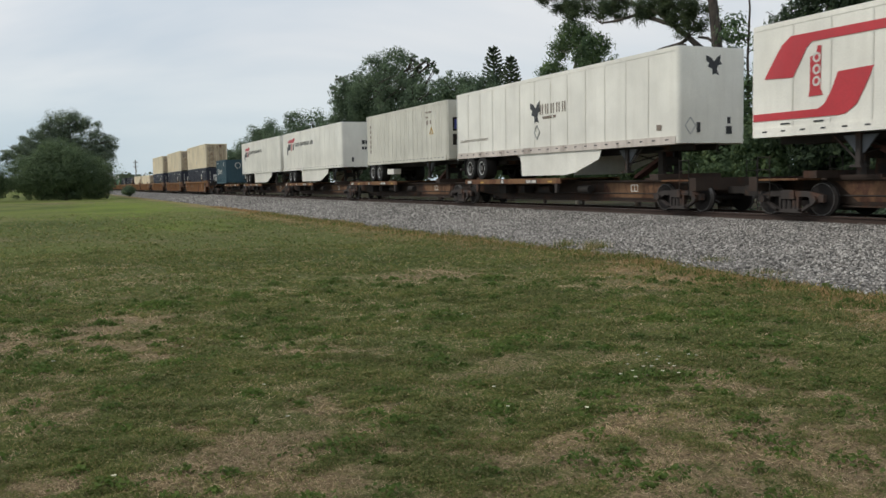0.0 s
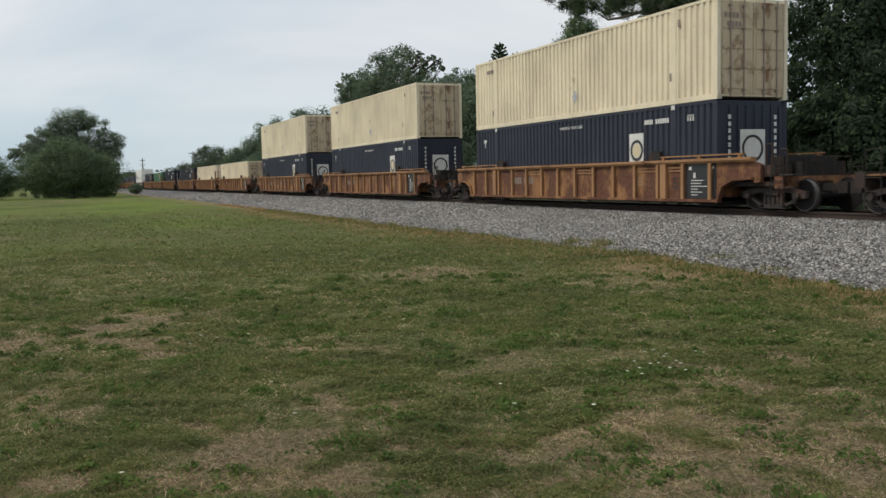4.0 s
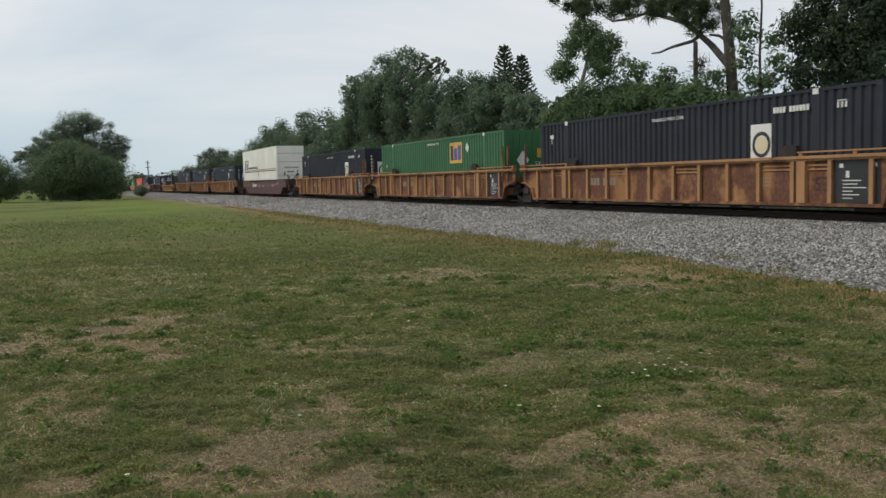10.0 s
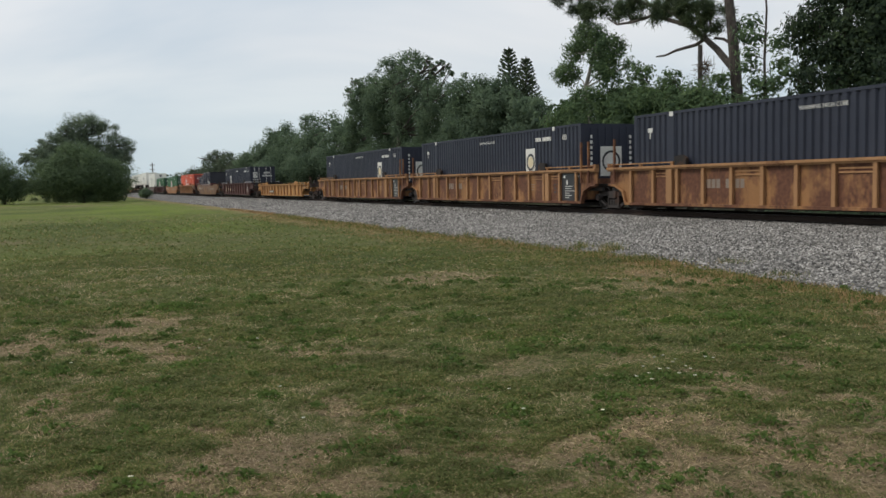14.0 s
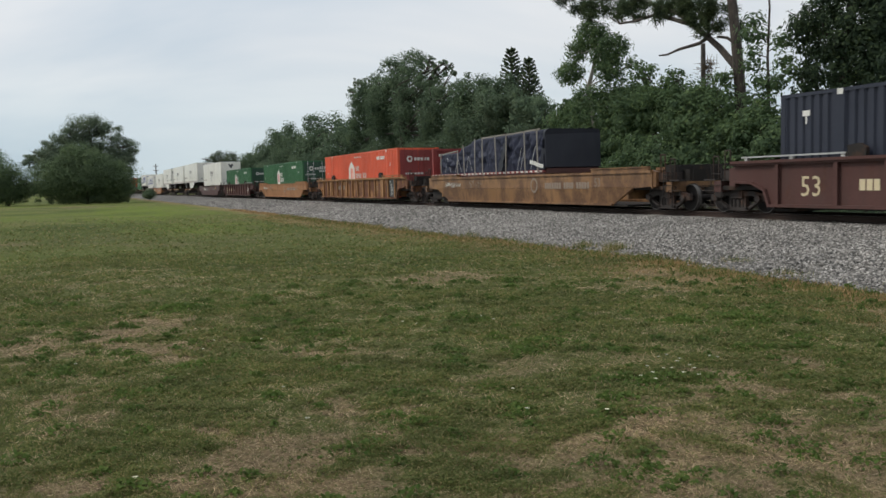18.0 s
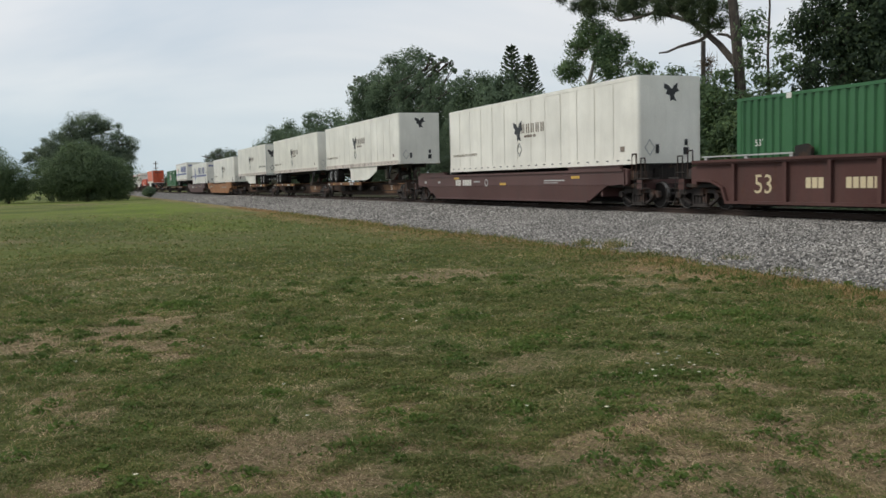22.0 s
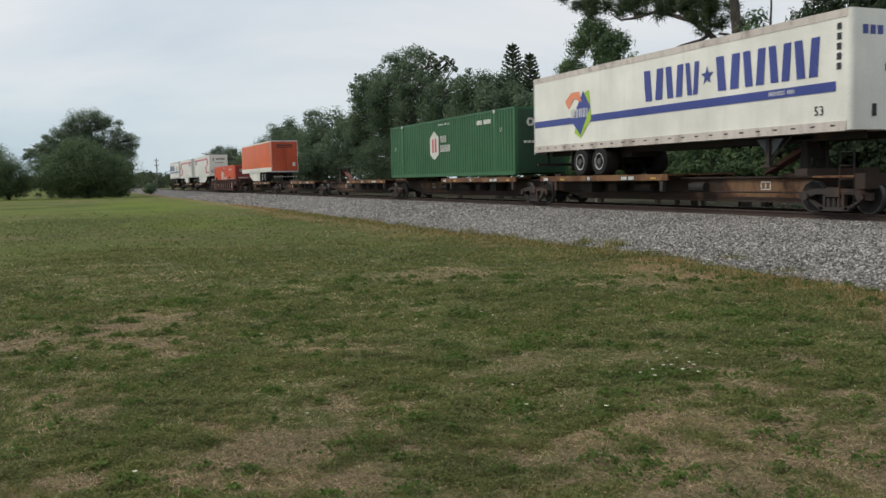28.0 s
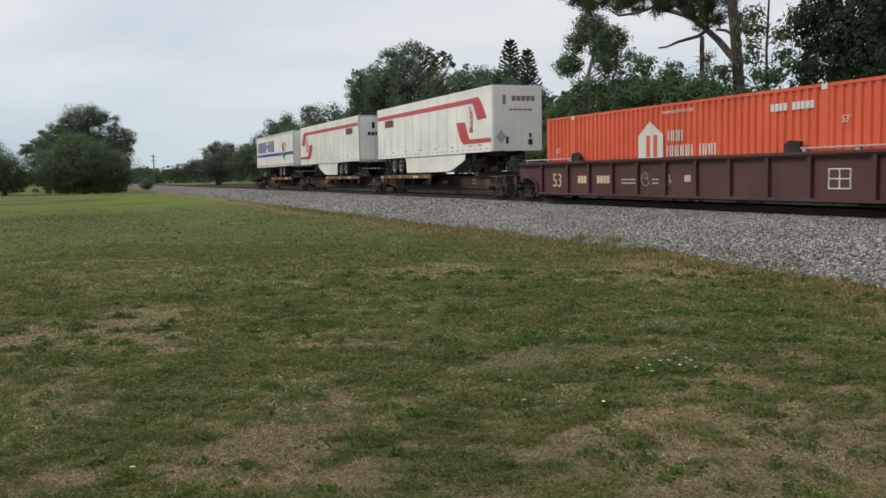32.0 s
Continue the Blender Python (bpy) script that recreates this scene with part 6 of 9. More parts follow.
def badge_signs(c, s, L=16.15, green=True, hut=False):
    """White house- or hexagon-shaped badge with a dark bar sign in it, and two rows of pale blocks."""
    y = -1.302 if s > 0 else 1.298
    f = (lambda a: a) if s > 0 else (lambda a: -a)
    if hut:
        p = [(-1.9, 1.0), (-0.55, 1.0), (-0.55, 1.95), (-1.25, 2.4), (-1.9, 1.95)]
    else:
        p = [(-1.75, 1.15), (-1.15, 0.85), (-0.55, 1.15), (-0.55, 2.0), (-1.15, 2.35), (-1.75, 2.0)]
    badge = poly_mark(c, [(f(a), b) for a, b in p], M_LETTER, y, "badge")
    bar = [(-1.45, -1.24, 1.25, 1.95), (-1.06, -0.85, 1.25, 1.95)]
    bars(badge, [(min(f(a), f(b)), max(f(a), f(b)), p0, q0) for a, b, p0, q0 in bar], M_REDINK if green else M_ORANGERED, y - 0.003 if s > 0 else y + 0.003, "badge_sign")
    w = word_bars(-0.3, 1.72, 0.34, 3) + word_bars(-0.35, 1.25, 0.34, 5) + ([] if green else word_bars(1.25, 1.25, 0.34, 3))
    bars(c, [(min(f(a), f(b)), max(f(a), f(b)), p0, q0) for a, b, p0, q0 in w], M_LETTER, y, "wordmark")
    side_text(c, s, "WARNING HIGH CUBE", 0.15, M_LETTER, -0.6, 2.58)
    side_bars(c, s, word_bars(4.2, 2.32, 0.2, 10, (4,)), M_LETTER)
    side_text(c, s, "53'", 0.26, M_LETTER, -7.35, 1.55)
    side_text(c, s, "53'", 0.26, M_LETTER, 6.6, 1.9)


def stack_marks(c, s):
    side_text(c, s, "WARNING HIGH CUBE", 0.155, M_LETTER, -0.75, 2.5)
    side_bars(c, s, word_bars(4.6, 2.38, 0.15, 11, (4,)) + [(6.75, 6.81, 2.36, 2.5), (6.87, 6.93, 2.36, 2.5), (6.99, 7.05, 2.36, 2.5), (6.75, 7.05, 2.52, 2.545)], M_LETTER)
    side_bars(c, s, [(-7.3, -7.05, 2.3, 2.44), (-7.2, -7.15, 2.1, 2.3)], M_LETTER)


def door_marks(c, s):
    """White sign and stencils on the doors of a dark box."""
    X = -8.075
    g = Geo().box(X - 0.034, X - 0.028, 0.55, 1.0, 1.75, 2.3)
    sign = part("sign_panel", g, M_LETTER, c)
    part("ring_emblem", Geo().ring((X - 0.036, 0.77, 2.03), "x", 0.18, 0.11, 0.003, 16), M_INK, sign)
    g = Geo()
    for i in range(4):
        g.box(X - 0.034, X - 0.028, -0.75 + i * 0.17, -0.62 + i * 0.17, 2.15, 2.32)
    for i in range(6):
        g.box(X - 0.034, X - 0.028, -0.95 + i * 0.17, -0.82 + i * 0.17, 1.85, 2.02)
    for i in range(8):
        g.box(X - 0.034, X - 0.028, 0.25 + i * 0.1, 0.32 + i * 0.1, 1.5, 1.58)
        g.box(X - 0.034, X - 0.028, 0.25 + i * 0.1, 0.32 + i * 0.1, 1.25, 1.33)
    part("stencil_mark", g, M_LETTER, c)["kind"] = "stuff"


# -- the train, from its head to its tail --
PROTO = {}


def again(key, make):
    """The first of a kind is built, the next ones are copies of it."""
    if key not in PROTO:
        PROTO[key] = make()
        return PROTO[key]
    seen = PROTO[key]
    twin = copy_thing(seen, Matrix())
    for ob in twin.children_recursive:
        if ob.name.startswith("wheelset"):
            WHEELSETS[1 if ob.location.x > 0 else -1].append(ob)
    return twin


SINGLE, JOIN = 11.65, 9.72
RUSTY = "weathered yellow ribbed well car, rust-stained steel sides"
BROWN = "dark maroon ribbed well car with white stencils"


def ribbed(u, mat, label, hf, hr, jf, jr, marks="yellow"):
    on_train(again(("ribbed", mat.name, label, hf, hr, jf, jr), lambda: ribbed_well(mat, label, hf, hr, jf, jr, marks)), u)


def smooth(u, mat, label, marks="brown"):
    on_train(again(("smooth", mat.name, label), lambda: smooth_well(mat, label, SINGLE, SINGLE, marks)), u)


def spine(u, half, deck, jf, jr, raised=True):
    def make():
        c = spine_unit("rusty spine car with a wheel deck and " + ("a raised trailer hitch" if raised else "a lowered hitch"), half, deck, jf, jr, False)
        add_hitch(c, deck, raised)
        return c
    on_train(again(("spine", half, deck, jf, jr, raised), make), u)


for u in (86.15, 62.7):
    ribbed(u, M_YELLOWRUST, RUSTY, SINGLE, SINGLE, False, False)
c = ribbed_well(M_YELLOWRUST, "rusty yellow ribbed well car with pale sprayed scrawls", SINGLE, SINGLE, False, False)
scrawls(c, (-2.46, -1.23, 0.0, 1.23), 23)
on_train(c, 39.4)
for us in ((16.05, -3.45, -23.0), (-46.4, -65.8, -85.2), (-132.2, -151.7, -171.1)):
    for i, u in enumerate(us):
        ribbed(u, M_YELLOWRUST, RUSTY, SINGLE if i == 0 else JOIN, SINGLE if i == 2 else JOIN, i > 0, i < 2)
smooth(-108.5, M_BROWNRED, "brown-red well car with smooth plate sides")
on_train(ribbed_well(M_YELLOW, "empty yellow well car with broad worn ribbed sides", SINGLE, SINGLE, False, False, "clean"), -194.4)
ribbed(-217.5, M_MAROON, BROWN, SINGLE, SINGLE, False, False, "brown")
smooth(-240.9, M_BROWNOCHRE, "dirty brown-ochre well car with sprayed scrawls", "tan")
ribbed(-264.2, M_YELLOWRUST, RUSTY, SINGLE, SINGLE, False, False)
smooth(-287.6, M_OCHRE, "ochre well car with faded sprayed scrawls", "tan")
ribbed(-311.0, M_MAROON, BROWN, SINGLE, SINGLE, False, False, "brown")
smooth(-334.3, M_BROWNRED, "brown-red well car with smooth plate sides")
smooth(-416.7, M_OCHRE, "ochre well car with faded sprayed scrawls", "tan")
smooth(-440.1, M_BROWNRED, "brown-red well car with smooth plate sides")
c = ribbed_well(M_MAROON, "dark maroon ribbed well car with pale sprayed scrawls", SINGLE, SINGLE, False, False, "brown")
scrawls(c, (-1.23, 0.0), 29)
on_train(c, -551.3)

spine(196.4, 8.7, 1, True, False)
for i, u in enumerate((177.2, 159.8, 142.4, 125.0, 107.6)):
    spine(u, 8.7, 1 if i == 4 else -1, i > 0, i < 4, i < 4)
for i, u in enumerate((-355.9, -375.2, -394.5)):
    spine(u, 9.65, 1 if i == 2 else -1, i > 0, i < 2)
for i, u in enumerate((-460.7, -478.1, -495.5, -512.9, -530.3)):
    spine(u, 8.7, -1 if i < 1 else 1, i > 0, i < 4, i in (0, 2, 4))
for i, u in enumerate((-572.4, -591.9, -611.3)):
    spine(u, 9.72, -1 if i == 0 else 1, i > 0, i < 2)


def load(ob, u, z=0.0, turned=False):
    ob["turned"] = 1 if turned else 0
    ob["lift"] = z
    return on_train(ob, u)


WELL_Z = 0.44
# trailers at the head
def hook_trailer(s):
    t = trailer("white trailer with a red hook emblem and stripe, " + ("nose ahead" if s > 0 else "doors ahead"), skirt_at=(4.85, 13.1) if s > 0 else (5.5, 10.7), wheel_at=(3.05, 4.2))
    hook_signs(t, s)
    return t


def bird():
    t = trailer("white trailer with a dark bird emblem and side skirt", rail_mat=M_SKIRTING)
    bird_signs(t)
    return t


def slant():
    t = trailer("white trailer with a red and dark slanted monogram", wheel_at=(2.4, 3.65), skirt_at=(5.65, 12.8))
    slant_signs(t)
    return t


def block(s=1):
    t = trailer("white trailer with tall blue block signs over a blue band", skirt=False, wheel_at=(3.6, 4.9), ribs=False, rail_mat=M_SKIRTING, top_mat=M_SKIRTING)
    block_signs(t, s=s)
    return t


load(again("hook_turned", lambda: hook_trailer(-1)), 196.0, 0, True)
load(again("bird", bird), 176.8)
t = trailer("aged cream refrigerated trailer with a column of dark letter blocks", L=11.9, mat=M_CREAM, height=2.85, skirt=False, wheel_at=(1.0, 2.2), ribs=True, rib=0.62)
for i in range(6):
    part("letter_block", Geo().box(-5.35, -5.15, -1.301, -1.297, 4.36 - i * 0.29, 4.56 - i * 0.29), M_GREYINK, t)
part("nose_frame", Geo().box(5.95, 6.02, -1.24, -1.02, 2.3, 5.05).box(5.95, 6.02, 1.02, 1.24, 2.3, 5.05).box(5.95, 6.02, -1.02, 1.02, 4.28, 5.05).box(5.95, 6.03, -1.02, 1.02, 3.48, 3.62).box(5.95, 6.02, -1.02, 1.02, 2.3, 2.95), M_CREAM, t, "cream frame round the machine")
part("cooling_unit", Geo().box(5.952, 5.975, -1.02, 1.02, 3.62, 4.28).box(5.952, 5.965, -1.02, 1.02, 2.95, 3.48), M_GRIME, t, "dark refrigeration unit")
part("cooling_grille", Geo().box(5.975, 5.985, -0.9, 0.9, 3.72, 4.18), M_BLUEINK, t)
part("motor_box", Geo().box(5.965, 6.0, -0.8, 0.1, 2.98, 3.22), M_PALE, t)
part("placard", Geo().cyl((6.024, -0.35, 4.55), "x", 0.13, 0.003, 14), M_GOLD, t)
part("placard", Geo().box(6.021, 6.026, 0.1, 0.55, 4.52, 4.66), M_INK, t)
bars(t, word_bars(3.35, 4.62, 0.09, 11, (4,)) + [(3.4, 3.62, 4.05, 4.27), (3.85, 4.02, 4.08, 4.26), (3.3, 3.62, 4.38, 4.46)], M_GREYINK, -1.300)
tri = Geo()
for p, q in (((3.82, 3.58), (4.22, 3.58)), ((4.22, 3.58), (4.02, 3.9)), ((4.02, 3.9), (3.82, 3.58))):
    tri.rod((p[0], -1.301, p[1]), (q[0], -1.301, q[1]), 0.022, 4)
part("warning_triangle", tri, M_GOLD, t)
part("fuel_tank", Geo().box(-2.75, -1.75, -1.2, -0.75, 1.66, 1.95), M_WHITE, t)
load(t, 161.6)
load(again("slant", slant), 142.4)
load(again("slant", slant), 125.03)
c = container(6.06, 2.59, M_TEAL, "short teal container with a white ring emblem", wide=False)
bars(c, word_bars(-1.35, 1.10, 0.42, 6), M_LETTER, -1.226, "wordmark")
part("ring_emblem", Geo().ring((-1.75, -1.224, 1.32), "y", 0.36, 0.24, 0.004, 20), M_LETTER, c)
part("ring_emblem", Geo().ring((3.035, 0.1, 1.95), "x", 0.34, 0.26, 0.004, 20), M_LETTER, c)
bars(c, [(1.4, 1.9, 1.9, 2.35), (-2.6, -1.4, 2.22, 2.32)], M_PALE, -1.227)
g = Geo()
for i in range(9):
    g.box(3.032, 3.038, 0.82, 0.95, 0.5 + i * 0.2, 0.64 + i * 0.2)
part("stencil_mark", g, M_LETTER, c)["kind"] = "stuff"
load(c, 104.3, 1.36)


# containers in the wells
def dark_box(mat, label):
    c = container(16.15, 2.90, mat, label)
    stack_marks(c, 1)
    q_marks(c, 16.15, 2.90, 1)
    return c


def tan_box(label, turned):
    c = container(16.15, 2.90, M_TAN, label, M_TANDOOR)
    s = -1 if turned else 1
    side_bars(c, s, word_bars(-6.9, 2.35, 0.14, 6), M_GREYINK)
    if s > 0:
        diamond(c, 0.35, 0.75, 0.24, M_PALE, -1.304, False)
    else:
        diamond(c, -0.35, 0.75, 0.24, M_PALE, 1.300, False)
        g = Geo()
        for i in range(4):
            g.box(-8.105, -8.10, 0.55 + 0.14 * i, 0.65 + 0.14 * i, 2.3, 2.45)
            g.box(-8.105, -8.10, 0.45 + 0.14 * i, 0.55 + 0.14 * i, 2.05, 2.2)
        part("stencil_mark", g, M_GREYINK, c)["kind"] = "stuff"
    side_bars(c, s, [(5.9, 6.0, 0.7, 0.95), (-6.4, -6.3, 0.5, 0.75), (6.3, 6.42, 2.3, 2.5)], M_GREYINK)
    return c


NAVY = "navy corrugated container with a ring sign, in a well car"
CHAR = "charcoal corrugated container with a ring sign, in a well car"
for u in (86.15, 62.7, 39.4):
    load(again("navy", lambda: dark_box(M_NAVY, NAVY)), u, WELL_Z)
    load(again("tan_up", lambda: tan_box("cream corrugated container with rusty doors, stacked on another", True)), u, WELL_Z + 2.92, True)
load(again("tan_low", lambda: tan_box("cream corrugated container with rust-stained doors, in a well", True)), 16.05, WELL_Z, True)
load(again("tan_wall", lambda: tan_box("cream corrugated container, closed end ahead, in a well", False)), -3.42, WELL_Z)
for u in (-23.05, -46.37, -85.2):
    load(again("char", lambda: dark_box(M_BLACK, CHAR)), u, WELL_Z)
c = container(16.15, 2.90, M_GREEN, "green corrugated container with a yellow block sign")
g = Geo().box(2.19, 3.66, -1.303, -1.297, 1.6, 2.6)
sign = part("sign_panel", g, M_GOLD, c, "yellow panel with dark block letters")
bars(sign, [(2.3, 2.62, 1.75, 2.45)], M_INK, -1.306, "sign_block")
bars(sign, [(2.72, 3.08, 1.75, 2.32), (3.18, 3.52, 1.75, 2.45)], M_BLUEINK, -1.306, "sign_block")
diamond(c, 4.25, 2.3, 0.24, M_LETTER, -1.302, False)
side_text(c, 1, "WARNING HIGH CUBE", 0.155, M_LETTER, -0.75, 2.58)
side_text(c, 1, "53'", 0.24, M_LETTER, -7.3, 1.6)
part("placard", Geo().prism([(-0.4, 2.0), (-0.1, 1.6), (-0.4, 1.2), (-0.7, 1.6)], "x", 8.077, 8.084), M_LETTER, c)
part("sign_panel", Geo().box(8.077, 8.084, 0.3, 0.75, 1.7, 2.1), M_GOLD, c)
lettering(c, "53'", 0.26, M_LETTER, 8.084, 0.2, 1.35, 90)
load(c, -65.75, WELL_Z)
t = trailer("white trailer with an outlined monogram, sunk in a well car", z_box=1.62, height=2.98, skirt=False, landing=False, deck_z=0.37, wheel_at=(3.4, 4.7), ribs=False)
outline_signs(t, 1.62)
load(t, -110.9)
for u in (-132.2, -151.74, -171.1):
    load(again("navy", lambda: None), u, WELL_Z)
c = dark_box(M_NAVY, "navy corrugated container with white-rodded doors ahead")
c2 = c
for ob in list(c.children_recursive):
    if ob.name.startswith("locking_rod"):
        me = ob.data.copy()
        me.materials.clear()
        me.materials.append(M_LETTER)
        ob.data = me
stack_marks(c, -1)
q_marks(c, 16.15, 2.90, -1, False)
door_marks(c, -1)
load(c, -217.5, WELL_Z, True)


def flat_rack():
    """Red rack on a folded one, its load under a crumpled navy sheet held by battens, with a smooth black sheet over the head end."""
    f = thing("flat_rack", "red open rack loaded under blue and black tarpaulins", "container", "containers on the train")
    x0, x1, dz = -9.95, 2.25, 1.24
    g = Geo().box(x0, x1, -1.2, 1.2, 0.0, 0.55)
    part("folded_rack", g, M_GRIME, f, "dark folded rack underneath")
    part("rack_base", Geo().box(x0, x1, -1.22, 1.22, 0.62, dz - 0.1).box(x0, x1, -1.0, 1.0, 0.55, 0.62), M_MAROON, f)
    part("rack_rail", Geo().box(x0, x1, -1.25, -1.18, dz - 0.1, dz).box(x0, x1, 1.18, 1.25, dz - 0.1, dz), M_DARKRED, f)
    part("rack_deck", Geo().box(x0 + 0.05, x1, -1.18, 1.18, dz - 0.06, dz - 0.01), M_DARKRED, f)
    wall = Geo().box(x0, x0 + 0.16, -1.22, 1.22, dz, dz + 1.36)
    for y in (-1.12, -0.4, 0.3, 1.0):
        wall.box(x0 + 0.16, x0 + 0.22, y, y + 0.12, dz, dz + 1.34)
    wall.box(x0 + 0.16, x0 + 0.24, -1.2, 1.2, dz + 1.22, dz + 1.36)
    end = part("end_wall", wall, M_DARKRED, f, "dark red end wall with stencils")
    g = Geo()
    for i in range(3):
        g.box(x0 + 0.225, x0 + 0.232, -0.95 + 0.2 * i, -0.82 + 0.2 * i, dz + 0.95, dz + 1.08)
        g.box(x0 + 0.225, x0 + 0.232, 0.45 + 0.16 * i, 0.56 + 0.16 * i, dz + 0.95, dz + 1.08)
    part("stencil_mark", g, M_LETTER, end)["kind"] = "stuff"
    strip = Geo()
    for i in range(29):
        x = x0 + 0.05 + i * 0.42
        strip.box(x, x + 0.22, -1.256, -1.25, dz - 0.085, dz - 0.015)
    part("reflector_strip", strip, M_LETTER, f)["kind"] = "stuff"
    # draped sheet: side, roof and far side, sagging between the battens
    px, pz = (-8.6, -6.35, -6.1, -5.1, -4.7, -3.6, 0.0, 2.3), (0.98, 1.05, 1.2, 1.35, 1.52, 1.56, 1.58, 1.62)
    battens = (-8.35, -6.25, -5.4, -4.2, -3.35, -1.9, -0.95, 0.85, 1.95)
    r = np.random.default_rng(5)
    n, m = 220, 51
    xs, js = np.linspace(-8.65, 2.3, n), np.linspace(0, 1, m)
    gx, ga = np.meshgrid(xs, js, indexing="ij")
    top = np.interp(gx, px, pz)
    side = np.clip(ga / 0.4, 0, 1)
    far = np.clip((1 - ga) / 0.4, 0, 1)
    gy = -1.2 + 2.4 * np.clip((ga - 0.4) / 0.2, 0, 1)
    gz = dz + top * np.minimum(side, far)
    near = np.min(np.abs(gx[..., None] - np.array(battens)), -1)
    fold = 0.16 * (patchy(gx + gz * 0.8, gz * 1.3, 0.5, 3) - 0.5) + 0.17 * (np.abs(patchy(gx - gz * 0.6, gz + gx * 0.3, 0.42, 9) - 0.5) * 2 - 0.4) + 0.10 * (np.abs(patchy(gx * 0.7 + gz, gz - gx * 0.5, 0.22, 13) - 0.5) * 2 - 0.4)
    sag = 0.10 * np.clip(near / 0.6, 0, 1)
    belly = np.where(ga < 0.4, -1, np.where(ga > 0.6, 1, 0))
    gy = gy + belly * (0.02 + (sag + fold) * np.sin(np.pi * np.clip(np.minimum(side, far), 0.08, 0.95)))
    gz = gz + np.where((ga >= 0.4) & (ga <= 0.6), 0.05 * (patchy(gx, gy, 0.5, 4) - 0.6), 0) * 1.0
    v = np.stack([gx, gy, gz], -1).reshape(-1, 3)
    g = Geo()
    g.v = [tuple(p) for p in v]
    g.f = [(i * m + j, (i + 1) * m + j, (i + 1) * m + j + 1, i * m + j + 1) for i in range(n - 1) for j in range(m - 1)]
    g.smooth = True
    part("tarpaulin", g, M_TARP, f, "crumpled navy sheet")
    g = Geo()
    for j in range(12):
        a, b = j / 12, (j + 1) / 12
        x = -1.75 + 0.8 * a + 0.05 * math.sin(j * 2.0)
        g.box(x, x + 0.42 - 0.22 * a, -1.375, -1.365 + 0.02 * (j % 2), dz + 0.05 + 1.4 * a, dz + 0.05 + 1.4 * b)
    part("tarpaulin_flap", g, M_TARPBLACK, f, "hanging black flap")
    # black sheet over the head end, with rounded shoulders and a slanting edge along the side
    out = [(-1.26, dz + 0.1), (1.26, dz + 0.1), (1.28, dz + 1.4)] + [(1.06 + 0.22 * math.cos(a), dz + 1.44 + 0.2 * math.sin(a)) for a in np.linspace(0.2, 1.4, 5)] + [(-1.06 - 0.22 * math.cos(a), dz + 1.44 + 0.2 * math.sin(a)) for a in np.linspace(1.4, 0.2, 5)] + [(-1.28, dz + 1.4)]
    g = Geo().prism(out, "x", 1.9, 2.42)
    k = len(out)
    g.v = [(x + (0.22 * (z - dz) if i < k else 0.06 * math.sin(z * 2.2)), y, z) for i, (x, y, z) in enumerate(g.v)]
    part("end_sheet", g, M_TARPBLACK, f, "smooth black sheet over the end")
    for i, x in enumerate(battens):
        h = float(np.interp(x, px, pz))
        lean = 0.10 * math.sin(i * 2.3)
        bat = Geo().prism([(x - 0.035, dz - 0.12), (x + 0.035, dz - 0.12), (x + 0.035 + lean, dz + h + 0.04), (x - 0.035 + lean, dz + h + 0.04)], "y", -1.40, -1.37)
        part("batten", bat, M_STRAP, f, "pale upright batten")
    for a, b in ((-8.6, -6.3), (-3.4, -0.9), (-0.9, 2.2)):
        za, zb2 = dz + float(np.interp(a, px, pz)) - 0.04, dz + float(np.interp(b, px, pz)) - 0.02
        part("batten", Geo().prism([(a, za), (b, zb2), (b, zb2 + 0.06), (a, za + 0.06)], "y", -1.40, -1.37), M_STRAP, f, "pale rail along the top edge")
    g = Geo()
    for i in range(3):
        x = -7.9 + i * 1.3
        g.rod((x, -1.33, dz + 0.1), (x + 0.35, -1.36, dz + 0.8), 0.012, 4)
        g.rod((x + 0.7, -1.33, dz + 0.1), (x + 0.35, -1.36, dz + 0.8), 0.012, 4)
    for x in (0.1, 0.4, 1.3):
        g.rod((x, -1.36, dz + 0.05), (x + 0.45, -1.38, dz + 0.95), 0.014, 4)
    part("lashing", g, M_PALE, f)["kind"] = "stuff"
    g = Geo()
    for k in range(6):
        x, z = 1.35 + 0.16 * k, dz + 0.36 - 0.035 * k
        g.prism([(x, z - 0.10), (x + 0.2, z - 0.12), (x + 0.22, z + 0.03 * (k % 2)), (x - 0.02, z + 0.06)], "y", -1.42 + 0.02 * (k % 3), -1.39 + 0.02 * (k % 3))
    part("torn_sheet", g, M_LETTER, f, "torn white sheet")
    part("front_beam", Geo().box(x1 - 0.02, x1 + 0.16, -1.2, 1.2, dz - 0.14, dz + 0.06), M_MAROON, f)
    return f


load(flat_rack(), -240.9, 0.44)


